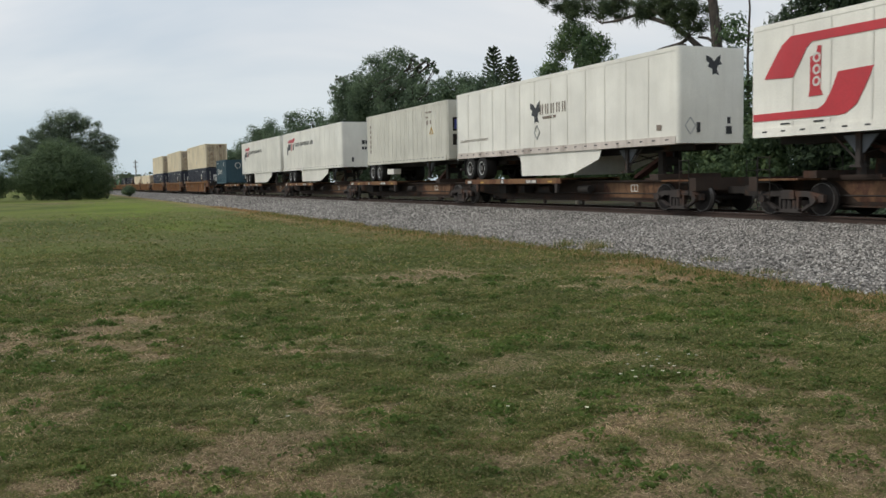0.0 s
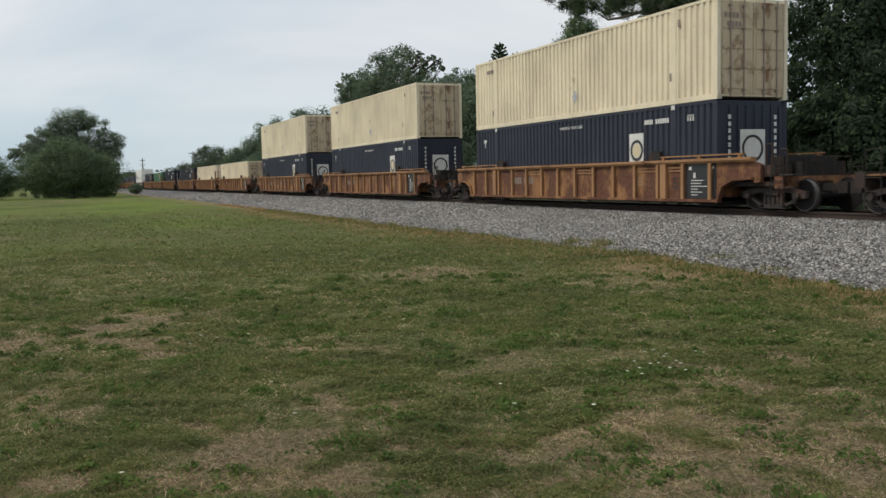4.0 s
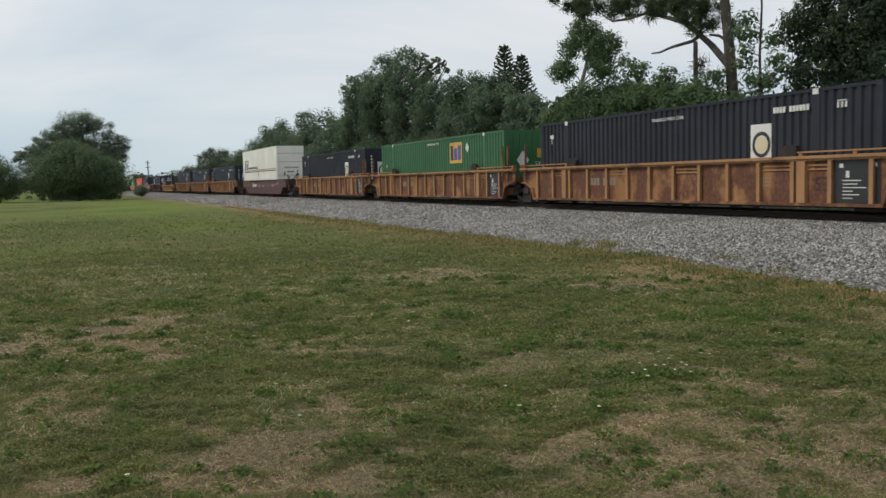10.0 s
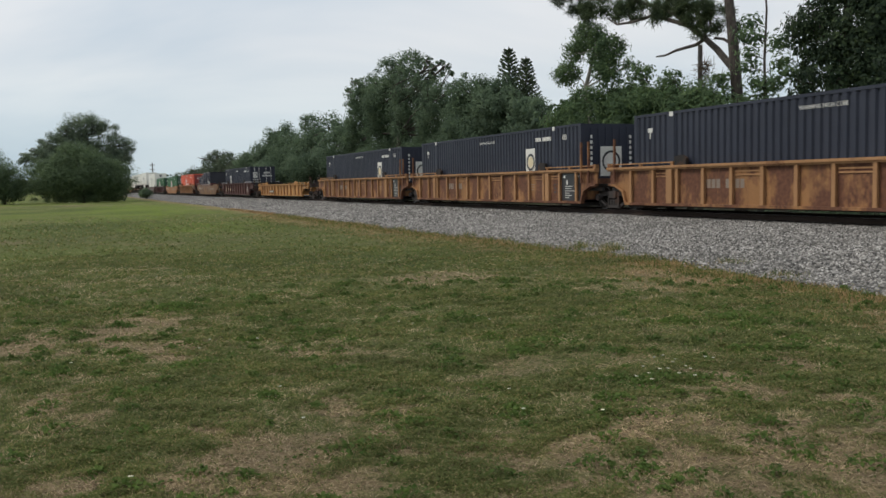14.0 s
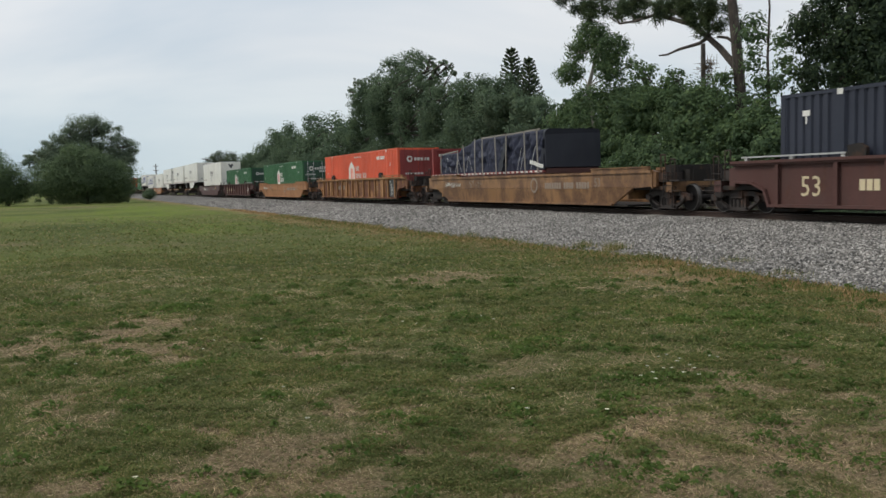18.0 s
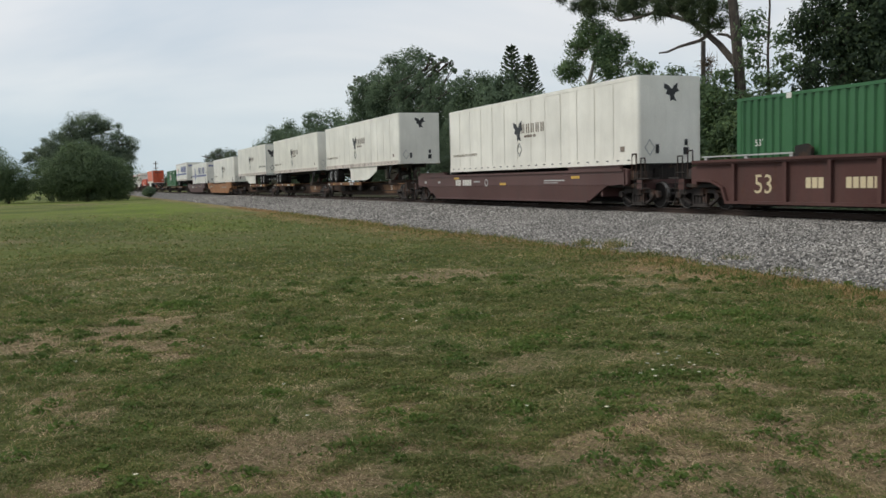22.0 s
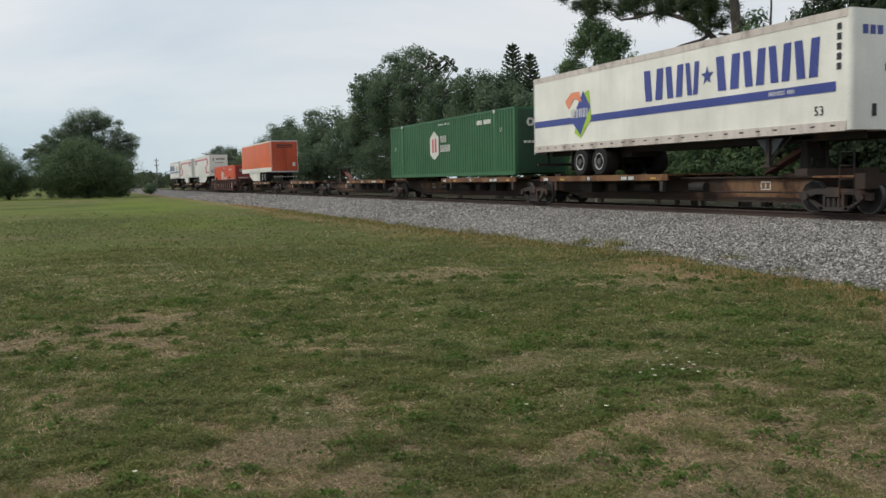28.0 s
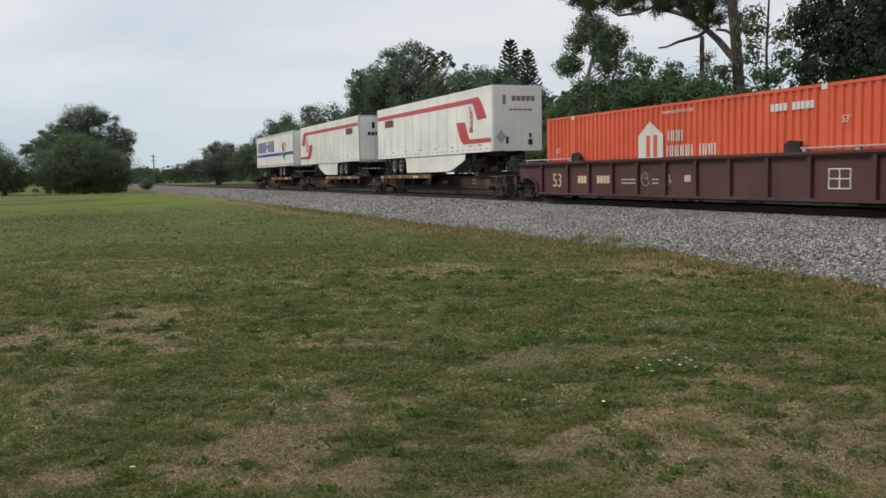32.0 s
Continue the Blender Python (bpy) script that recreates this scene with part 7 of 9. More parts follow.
def badge_box(mat, label, turned, hut, L=16.15):
    # dull paint of the doors; on the closed end it stands for shade
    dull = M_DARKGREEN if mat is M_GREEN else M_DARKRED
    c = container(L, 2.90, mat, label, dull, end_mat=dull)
    s = -1 if turned else 1
    badge_signs(c, s, L, mat is M_GREEN, hut)
    X = -8.075 if turned else 8.075
    if turned and mat is M_GREEN:
        for ob in list(c.children_recursive):
            if ob.name.startswith("locking_rod"):
                ob.data.materials.clear()
                ob.data.materials.append(M_PALE)
        side = Geo()
        for i in range(4):
            side.box(X - 0.032, X, -0.30 - 0.17 * i, -0.18 - 0.17 * i, 2.25, 2.42)
        for i in range(6):
            side.box(X - 0.032, X, -0.22 - 0.15 * i, -0.12 - 0.15 * i, 1.95, 2.10)
        for i in range(7):
            side.box(X - 0.032, X, 0.95 - 0.12 * i, 1.03 - 0.12 * i, 1.72, 1.82)
            side.box(X - 0.032, X, 0.95 - 0.12 * i, 1.03 - 0.12 * i, 0.95, 1.0)
        part("stencil_mark", side, M_LETTER, c)["kind"] = "stuff"
    g = Geo().ring((X + (0.03 if not turned else -0.03), (-0.55 if not turned else 0.55), 2.25), "x", 0.2, 0.1, 0.004, 6)
    part("emblem", g, M_LETTER, c)
    g = Geo()
    for i in range(5):
        y = (-0.2 + i * 0.2) if not turned else (0.2 - i * 0.2)
        g.box(min(X, X + (0.032 if X > 0 else -0.032)), max(X, X + (0.032 if X > 0 else -0.032)), y - 0.07, y + 0.07, 2.15, 2.33)
    for i in range(6):
        y = (-0.8 + i * 0.2) if not turned else (0.8 - i * 0.2)
        g.box(min(X, X + (0.032 if X > 0 else -0.032)), max(X, X + (0.032 if X > 0 else -0.032)), y - 0.07, y + 0.07, 1.35, 1.45)
    part("stencil_mark", g, M_LETTER, c)["kind"] = "stuff"
    return c


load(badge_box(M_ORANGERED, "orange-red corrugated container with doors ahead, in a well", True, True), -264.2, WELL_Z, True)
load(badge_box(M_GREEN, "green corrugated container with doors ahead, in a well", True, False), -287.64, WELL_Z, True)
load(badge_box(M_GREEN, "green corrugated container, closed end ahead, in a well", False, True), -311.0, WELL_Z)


def bird_low():
    t = trailer("white trailer with a dark bird emblem, sunk in a well car", z_box=1.64, height=2.94, skirt=False, landing=False, deck_z=0.37)
    bird_signs(t, zb=1.64)
    return t


load(again("bird_low", bird_low), -331.96)
load(again("bird", bird), -355.74)
t = trailer("white trailer with a dark bird emblem and open underside", rail_mat=M_SKIRTING, skirt=False)
bird_signs(t)
load(t, -374.44)
t = trailer("white trailer with a dark bird emblem, its doors ahead", rail_mat=M_SKIRTING)
bird_signs(t, -1, nose=False)
load(t, -394.34, 0, True)
load(again("bird_low", bird_low), -413.5)
t = trailer("white trailer with a tilted blue square, sunk in a well car", z_box=1.64, height=2.94, skirt=False, landing=False, deck_z=0.37)
block_signs(t, 1.64, tilted=True)
load(t, -436.95)
load(again("block", block), -460.74)
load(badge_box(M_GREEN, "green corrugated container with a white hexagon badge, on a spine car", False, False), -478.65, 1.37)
t = trailer("orange trailer over a white lower band, its doors ahead", mat=M_ORANGE, low_band=M_WHITE, wheel_at=(3.05, 4.3), door_mat=M_ORANGEDOOR)
g = Geo()
for i in range(9):
    g.box(-8.125, -8.112, -0.75 + i * 0.17, -0.62 + i * 0.17, 4.62, 4.82)
g.box(-8.125, -8.112, -0.8, 0.8, 4.5, 4.56)
part("wordmark", g, M_INK, t)["kind"] = "stuff"
part("sign_panel", Geo().box(-8.125, -8.112, -1.0, -0.75, 2.75, 3.1), M_LETTER, t)
load(t, -529.78, 0, True)
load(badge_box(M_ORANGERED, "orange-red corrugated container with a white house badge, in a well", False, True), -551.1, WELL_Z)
load(hook_trailer(1), -572.27)
load(again("hook_turned", lambda: None), -592.3, 0, True)
load(block(-1), -611.04, 0, True)


# ---- trees ----
def leaf_cards(centres, spread, count, size, rng, long=1.0, flat=0.0, heart=None, loose=False, weight=None):
    """Small folded leaves scattered round the clump centres, turned up and outwards: (count, 4, 3) vertices."""
    k = rng.integers(0, len(centres), count) if weight is None else rng.choice(len(centres), count, p=weight / weight.sum())
    g = rng.normal(0, 1, (count, 3))
    if not loose:
        g *= 1.45 * rng.random((count, 1)) ** 0.36 / np.linalg.norm(g, axis=1)[:, None]
    p = centres[k] + g * spread[k][:, None] * (1, 1, 0.75)
    out = g * 0.95 + rng.normal(0, 0.2, (count, 3)) + (0, 0, 0.35 + flat)
    if heart is not None:
        h = centres[k] - heart
        out += 0.5 * h / np.maximum(np.linalg.norm(h, axis=1), 0.1)[:, None]
    out /= np.linalg.norm(out, axis=1)[:, None]
    d = np.cross(out, rng.normal(0, 1, (count, 3)))
    d /= np.linalg.norm(d, axis=1)[:, None]
    e = np.cross(out, d)
    s = size * rng.uniform(0.6, 1.45, (count, 1))
    a, b = d * s * long, e * s * 0.34
    return np.stack([p - a * 0.5, p + b - a * 0.05 + out * s * 0.12, p + a * 0.5, p - b - a * 0.05 + out * s * 0.12], 1)


LEAF_FACES = [(0, 1, 2), (0, 2, 3)]


def bent_limb(g, pts, r0, r1, n=7):
    """A tapered limb through the points."""
    m = len(pts) - 1
    for i in range(m):
        a, b = r0 + (r1 - r0) * i / m, r0 + (r1 - r0) * (i + 1) / m
        g.rod(pts[i], pts[i + 1], a, n, b)
        if i:
            g.cyl(pts[i], "z", a * 0.97, a * 0.5, n)


def tree(name, label, category, group, trunk, r, lobes, leaf, count, mat, bark, spread):
    rng = np.random.default_rng(int(abs(trunk[0][0]) * 100) % 9973)
    root = thing(name, label, category, group)
    base = Vector(trunk[0])
    base.z = 0.0
    root.location = base
    off = lambda p: Vector(p) - base
    g = Geo()
    way = [Vector((trunk[0][0], trunk[0][1], -0.1))] + [Vector(p) for p in trunk[1:]]
    bent_limb(g, [off(p) for p in way], r * 1.25, r * 0.55, 10)
    part("trunk", g, bark, root)
    for x, y, z, rx, ry, rz in lobes:
        start = min(way[1:], key=lambda p: (p - Vector((x, y, z))).length + max(0, p.z - z) * 2)
        end = Vector((x, y, z))
        mid = start.lerp(end, 0.5) + Vector(rng.normal(0, 0.08, 3)) * (end - start).length
        limbs = Geo()
        slim = 0.5 if rz < 0.8 and r > 0.3 else 1.0
        bent_limb(limbs, [off(start), off(mid), off(end)], r * 0.32 * slim, r * 0.09 * slim, 6)
        for _ in range(4):
            tip = end + Vector((rng.uniform(-0.8, 0.8) * rx, rng.uniform(-0.8, 0.8) * ry, rng.uniform(-0.3, 0.9) * rz))
            bent_limb(limbs, [off(mid.lerp(end, 0.6)), off(tip)], r * 0.16, r * 0.05, 5)
        part("limb", limbs, bark, root)
    # clumps lie mostly near the lobes' skins, so that the outline is uneven and light passes between
    total = sum((a * b * c) ** (2 / 3) for *_, a, b, c in lobes)
    cen, spr = [], []
    for x, y, z, rx, ry, rz in lobes:
        n = max(10, int((240 if spread > 0.9 else 105) * (rx * ry * rz) ** (2 / 3) / total * len(lobes) ** 0.7))
        q = rng.normal(0, 1, (n, 3))
        q /= np.linalg.norm(q, axis=1)[:, None]
        q *= (rng.uniform(0.15, 1.0, (n, 1)) ** 0.42) * rng.uniform(0.88, 1.12, (n, 1))
        c = np.array((x, y, z)) + q * (rx, ry, rz)
        cen.append(c)
        mean_r = (rx * ry * rz) ** (1 / 3)
        spr.append(np.full(n, mean_r * (0.22 if spread > 0.9 else 0.40) * spread) * rng.uniform(0.6, 1.35, n))
        # sprays that stand out past the skin, each on its twig
        m = 6 if leaf < 0.2 and y > 20 else 1
        q = rng.normal(0, 1, (m, 3)) + (0, 0, 0.25)
        q /= np.linalg.norm(q, axis=1)[:, None]
        c = np.array((x, y, z)) + q * (rx, ry, rz) * rng.uniform(1.02, 1.28, (m, 1))
        twigs = Geo()
        for tip in c:
            bent_limb(twigs, [off((x, y, z)), off(tip)], r * 0.10, r * 0.03, 4)
        part("twig_spray", twigs, bark, root)["kind"] = "stuff"
        cen.append(c)
        spr.append(mean_r * 0.17 * rng.uniform(0.7, 1.3, m))
    cen, spr = np.concatenate(cen), np.concatenate(spr)
    cen[:, 2] = np.maximum(cen[:, 2], 0.35)
    cards = leaf_cards(cen, spr, count, leaf, rng, long=1.35, heart=cen.mean(0), loose=spread > 0.9, weight=spr ** 1.15)
    cards = cards[cards[:, :, 2].min(1) > (0.85 if 24 < base.y < 32 else 0.02)] - np.array(base)
    part("crown", cloud_mesh("crown", cards, LEAF_FACES, mat), None, root)
    return root


def norfolk(label, trunk, width):
    """Straight stem with rings of upturned fingers, shorter towards the tip."""
    root = thing("conifer", label, "tree", "trees behind the track")
    base = Vector((trunk[0][0], trunk[0][1], 0))
    root.location = base
    h = trunk[1][2]
    part("trunk", Geo().rod((0, 0, -0.1), (0, 0, h), 0.22, 8, 0.03), M_BARK, root)
    rng = np.random.default_rng(11)
    cen, g = [], Geo()
    tiers = 24
    for i in range(tiers):
        z = h * (0.42 + 0.57 * i / tiers)
        reach = width * (1.15 * (1 - i / tiers) ** 0.75 + 0.10) * rng.uniform(0.88, 1.08)
        for k in range(6):
            a = 2 * math.pi * (k + 0.5 * (i % 2)) / 6 + rng.uniform(-0.2, 0.2)
            tip = Vector((math.cos(a) * reach, math.sin(a) * reach, z + reach * 0.55))
            g.rod((0, 0, z), tip, 0.035, 4, 0.012)
            for f in np.linspace(0.15, 1.0, 8):
                cen.append((tip.x * f, tip.y * f, z + (tip.z - z) * f))
    part("branches", g, M_BARK, root)["kind"] = "stuff"
    cen = np.array(cen)
    cards = leaf_cards(cen, np.full(len(cen), 0.05), len(cen) * 4, 0.15, rng, 1.3)
    part("crown", cloud_mesh("crown", cards, LEAF_FACES, M_CONIFER), None, root)


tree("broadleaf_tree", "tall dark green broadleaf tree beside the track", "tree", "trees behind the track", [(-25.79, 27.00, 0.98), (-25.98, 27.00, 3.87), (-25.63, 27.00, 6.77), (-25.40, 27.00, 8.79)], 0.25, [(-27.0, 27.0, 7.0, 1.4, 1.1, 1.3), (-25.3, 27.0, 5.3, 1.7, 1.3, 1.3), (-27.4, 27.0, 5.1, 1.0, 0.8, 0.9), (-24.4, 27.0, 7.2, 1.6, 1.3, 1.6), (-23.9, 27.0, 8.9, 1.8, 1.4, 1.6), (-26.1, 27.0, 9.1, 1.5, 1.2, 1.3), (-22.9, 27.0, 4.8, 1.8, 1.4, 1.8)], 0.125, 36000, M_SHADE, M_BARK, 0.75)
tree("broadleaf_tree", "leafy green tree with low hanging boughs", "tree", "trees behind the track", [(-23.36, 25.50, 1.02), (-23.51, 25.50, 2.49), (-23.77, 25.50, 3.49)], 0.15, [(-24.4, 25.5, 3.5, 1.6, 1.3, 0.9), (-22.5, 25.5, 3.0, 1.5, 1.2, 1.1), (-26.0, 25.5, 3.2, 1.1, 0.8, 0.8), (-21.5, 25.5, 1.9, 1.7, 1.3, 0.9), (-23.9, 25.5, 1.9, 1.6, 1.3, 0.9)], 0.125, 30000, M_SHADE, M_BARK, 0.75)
tree("broadleaf_tree", "bushy mid-green tree in the trackside growth", "tree", "trees behind the track", [(-28.92, 26.00, 0.99), (-29.00, 26.00, 2.49), (-29.11, 26.00, 3.41)], 0.12, [(-29.3, 26.0, 3.5, 1.2, 0.9, 1.0), (-27.7, 26.0, 2.8, 1.2, 1.0, 1.0), (-30.6, 26.0, 3.0, 1.2, 1.0, 1.0), (-28.9, 26.0, 1.9, 1.8, 1.5, 0.9), (-27.1, 26.0, 1.8, 1.3, 1.1, 0.9)], 0.12, 25500, M_LEAF, M_BARK, 0.75)
tree("broadleaf_tree", "bushy mid-green tree in the trackside growth", "tree", "trees behind the track", [(-34.10, 26.50, 0.97), (-34.18, 26.50, 2.92), (-34.31, 26.50, 4.74)], 0.14, [(-35.1, 26.5, 4.9, 1.2, 1.0, 1.1), (-33.5, 26.5, 5.4, 1.0, 0.8, 0.8), (-32.3, 26.5, 4.5, 1.0, 0.8, 1.0), (-34.1, 26.5, 3.6, 1.6, 1.2, 1.2), (-36.9, 26.5, 5.5, 1.0, 0.8, 0.8), (-37.9, 26.5, 6.8, 0.7, 0.6, 0.6), (-35.6, 26.5, 6.4, 0.6, 0.5, 0.4), (-32.0, 26.5, 5.9, 0.4, 0.5, 0.6)], 0.12, 16500, M_LEAF, M_BARK, 0.75)
tree("broadleaf_tree", "bushy mid-green tree in the trackside growth", "tree", "trees behind the track", [(-34.70, 26.00, 0.98), (-34.78, 26.00, 1.90), (-34.91, 26.00, 2.30)], 0.1, [(-34.9, 26.0, 2.2, 1.9, 1.5, 1.2), (-32.1, 26.0, 2.1, 1.5, 1.2, 1.0), (-37.6, 26.0, 2.2, 1.7, 1.3, 1.3)], 0.12, 21000, M_LEAF, M_BARK, 0.75)
tree("broadleaf_tree", "bushy dark green tree behind the trackside growth", "tree", "trees behind the track", [(-39.00, 28.00, 0.98), (-39.10, 28.00, 3.00), (-39.30, 28.00, 4.60)], 0.14, [(-42.7, 28.0, 5.6, 0.9, 0.9, 0.8), (-40.3, 28.0, 5.8, 0.9, 0.8, 0.8), (-37.9, 28.0, 5.6, 0.8, 0.7, 0.7), (-35.6, 28.0, 5.2, 0.7, 0.6, 0.6), (-47.2, 28.0, 5.6, 0.9, 0.9, 0.7), (-33.6, 28.0, 4.4, 0.6, 0.5, 0.5), (-31.8, 28.0, 4.1, 0.5, 0.5, 0.4), (-39.3, 28.0, 4.7, 0.9, 0.9, 0.7), (-36.1, 28.0, 4.4, 0.8, 0.8, 0.6)], 0.125, 26000, M_LEAF, M_BARK, 0.8)
tree("slender_tree", "slender tree with a pale leaning trunk", "tree", "trees behind the track", [(-43.17, 27.00, 1.09), (-43.41, 27.00, 4.70), (-43.98, 27.00, 6.79), (-42.89, 27.00, 8.82)], 0.15, [(-43.6, 27.0, 9.6, 0.9, 0.9, 0.8), (-41.4, 27.0, 8.6, 0.8, 0.7, 0.7), (-45.1, 27.0, 8.9, 0.7, 0.6, 0.6), (-46.0, 27.0, 7.8, 0.8, 0.7, 0.7), (-41.7, 27.0, 7.5, 0.8, 0.7, 0.7), (-44.3, 27.0, 6.3, 0.8, 0.7, 0.6), (-39.8, 27.0, 7.5, 0.4, 0.3, 0.4), (-42.6, 27.0, 8.3, 0.7, 0.6, 0.6)], 0.10, 15000, M_LEAF, M_PALEBARK, 0.95)
tree("broadleaf_tree", "dense dark green tree beside the track", "tree", "trees behind the track", [(-43.67, 27.50, 1.08), (-43.64, 27.50, 3.62), (-43.50, 27.50, 5.18)], 0.15, [(-46.7, 27.5, 4.9, 1.5, 1.2, 1.3), (-42.7, 27.5, 5.6, 1.4, 1.2, 1.6), (-40.3, 27.5, 5.2, 1.3, 1.1, 1.3), (-44.2, 27.5, 4.0, 1.9, 1.5, 1.4), (-41.1, 27.5, 3.5, 1.5, 1.2, 1.4)], 0.125, 26000, M_LEAF, M_BARK, 0.75)
tree("broadleaf_tree", "dense dark green bush beside the track", "tree", "trees behind the track", [(-46.06, 26.50, 1.10), (-46.17, 26.50, 2.09), (-46.36, 26.50, 2.59)], 0.1, [(-46.4, 26.5, 2.4, 1.7, 1.3, 1.3), (-42.1, 26.5, 2.2, 1.7, 1.4, 1.2), (-49.9, 26.5, 3.0, 1.4, 1.1, 1.4)], 0.125, 18000, M_LEAF, M_BARK, 0.75)
tree("live_oak", "large dark green oak with a broad rounded crown", "tree", "trees behind the track", [(-83.70, 30.00, 1.32), (-83.01, 30.00, 6.53), (-83.88, 30.00, 10.43)], 0.4, [(-79.7, 30.0, 12.2, 1.7, 1.6, 1.5), (-85.0, 30.0, 12.3, 1.8, 1.6, 1.6), (-91.9, 30.0, 12.0, 1.7, 1.6, 1.6), (-96.0, 30.0, 10.7, 1.7, 1.6, 1.7), (-87.2, 30.0, 9.9, 2.4, 2.2, 2.2), (-75.5, 30.0, 12.4, 0.5, 0.5, 0.5), (-73.7, 30.0, 11.8, 0.5, 0.4, 0.4), (-72.1, 30.0, 11.8, 0.3, 0.3, 0.3), (-70.9, 30.0, 11.4, 0.3, 0.3, 0.3), (-71.9, 30.0, 11.0, 0.4, 0.3, 0.3), (-70.2, 30.0, 10.8, 0.3, 0.2, 0.2), (-74.0, 30.0, 11.2, 0.5, 0.5, 0.4), (-76.2, 30.0, 10.4, 1.4, 1.3, 1.2), (-68.6, 30.0, 9.3, 1.0, 0.9, 0.8), (-73.6, 30.0, 8.6, 1.7, 1.6, 1.4), (-97.9, 30.0, 13.0, 0.5, 0.5, 0.5), (-79.9, 30.0, 9.3, 2.0, 1.8, 1.8), (-99.8, 30.0, 12.1, 0.6, 0.6, 0.6), (-98.2, 31.0, 8.6, 2.0, 1.9, 1.9), (-90.3, 31.0, 7.6, 2.3, 2.1, 2.0), (-82.7, 31.0, 7.1, 2.1, 2.0, 1.9), (-76.1, 31.0, 7.1, 1.9, 1.8, 1.7), (-71.0, 31.0, 7.4, 1.5, 1.4, 1.4), (-100.5, 31.0, 6.5, 2.0, 1.8, 1.7), (-88.7, 31.0, 5.3, 2.1, 1.9, 1.5), (-77.6, 31.0, 5.0, 1.9, 1.7, 1.4)], 0.14, 100000, M_OAK, M_BARK, 0.75)
tree("live_oak", "dark green oak with a lumpy spreading crown", "tree", "trees behind the track", [(-62.00, 30.00, 1.25), (-62.07, 30.00, 4.90), (-61.31, 30.00, 6.97)], 0.35, [(-65.9, 30.0, 8.0, 2.3, 1.8, 2.0), (-60.8, 30.0, 7.3, 2.1, 1.7, 1.9), (-56.4, 30.0, 6.4, 1.6, 1.3, 1.5), (-63.9, 30.0, 5.2, 3.3, 2.6, 2.0), (-56.4, 30.0, 4.6, 2.0, 1.6, 1.6), (-54.0, 30.0, 5.6, 0.8, 0.8, 1.0)], 0.151, 58000, M_OAK, M_BARK, 0.75)
tree("live_oak", "dark green oak in the tree line", "tree", "trees behind the track", [(-67.32, 29.00, 1.15), (-67.23, 29.00, 2.89), (-66.96, 29.00, 3.79)], 0.2, [(-67.2, 29.0, 3.8, 2.7, 2.2, 1.8), (-59.9, 29.0, 2.9, 2.5, 2.0, 1.7), (-76.2, 29.0, 3.4, 3.1, 2.4, 1.8), (-87.6, 29.0, 3.6, 3.5, 2.8, 2.0)], 0.12, 37500, M_OAK, M_BARK, 0.75)
tree("live_oak", "rounded dark oak further along the track", "tree", "trees behind the track", [(-118.45, 30.00, 1.43), (-117.89, 30.00, 5.93), (-116.12, 30.00, 8.08)], 0.35, [(-136.6, 30.0, 8.5, 2.7, 2.2, 2.4), (-117.5, 30.0, 8.9, 2.2, 1.8, 2.2), (-107.8, 30.0, 8.3, 2.2, 1.8, 2.2), (-122.6, 30.0, 6.1, 4.7, 3.7, 2.7), (-103.1, 30.0, 5.7, 2.7, 2.1, 2.7), (-113.7, 30.0, 4.0, 5.1, 4.1, 2.0)], 0.209, 40000, M_OAK, M_BARK, 0.75)
tree("live_oak", "rounded dark oak further along the track", "tree", "trees behind the track", [(-141.33, 29.00, 1.44), (-140.79, 29.00, 4.61), (-140.56, 29.00, 5.92)], 0.25, [(-140.5, 29.0, 6.4, 3.1, 2.5, 2.6), (-154.8, 29.0, 5.4, 3.4, 2.7, 2.1), (-132.7, 29.0, 4.0, 4.2, 3.3, 1.8)], 0.232, 20000, M_OAK, M_BARK, 0.75)
tree("live_oak", "distant flat-topped dark tree beside the track", "tree", "trees behind the track", [(-213.48, 32.00, 2.09), (-212.75, 32.00, 4.96), (-212.93, 32.00, 7.56)], 0.4, [(-213.5, 32.0, 8.6, 3.7, 2.9, 1.6), (-197.9, 32.0, 6.9, 2.9, 2.3, 2.0), (-230.3, 32.0, 8.3, 2.1, 1.7, 1.4), (-203.0, 32.0, 4.8, 3.7, 3.0, 2.7), (-226.4, 32.0, 4.9, 3.3, 2.7, 2.5)], 0.232, 12500, M_FAR, M_BARK, 0.75)
tree("live_oak", "distant low trees along the track", "tree", "trees behind the track", [(-204.31, 30.00, 1.84), (-203.91, 30.00, 3.33), (-203.65, 30.00, 4.33)], 0.25, [(-168.7, 30.0, 4.4, 4.2, 3.4, 2.3), (-203.7, 30.0, 4.1, 4.4, 3.5, 2.2), (-237.4, 30.0, 4.3, 4.3, 3.5, 2.3), (-269.0, 30.0, 3.5, 4.1, 3.3, 1.8), (-300.6, 30.0, 3.3, 3.3, 2.6, 1.4)], 0.232, 20000, M_FAR, M_BARK, 0.75)
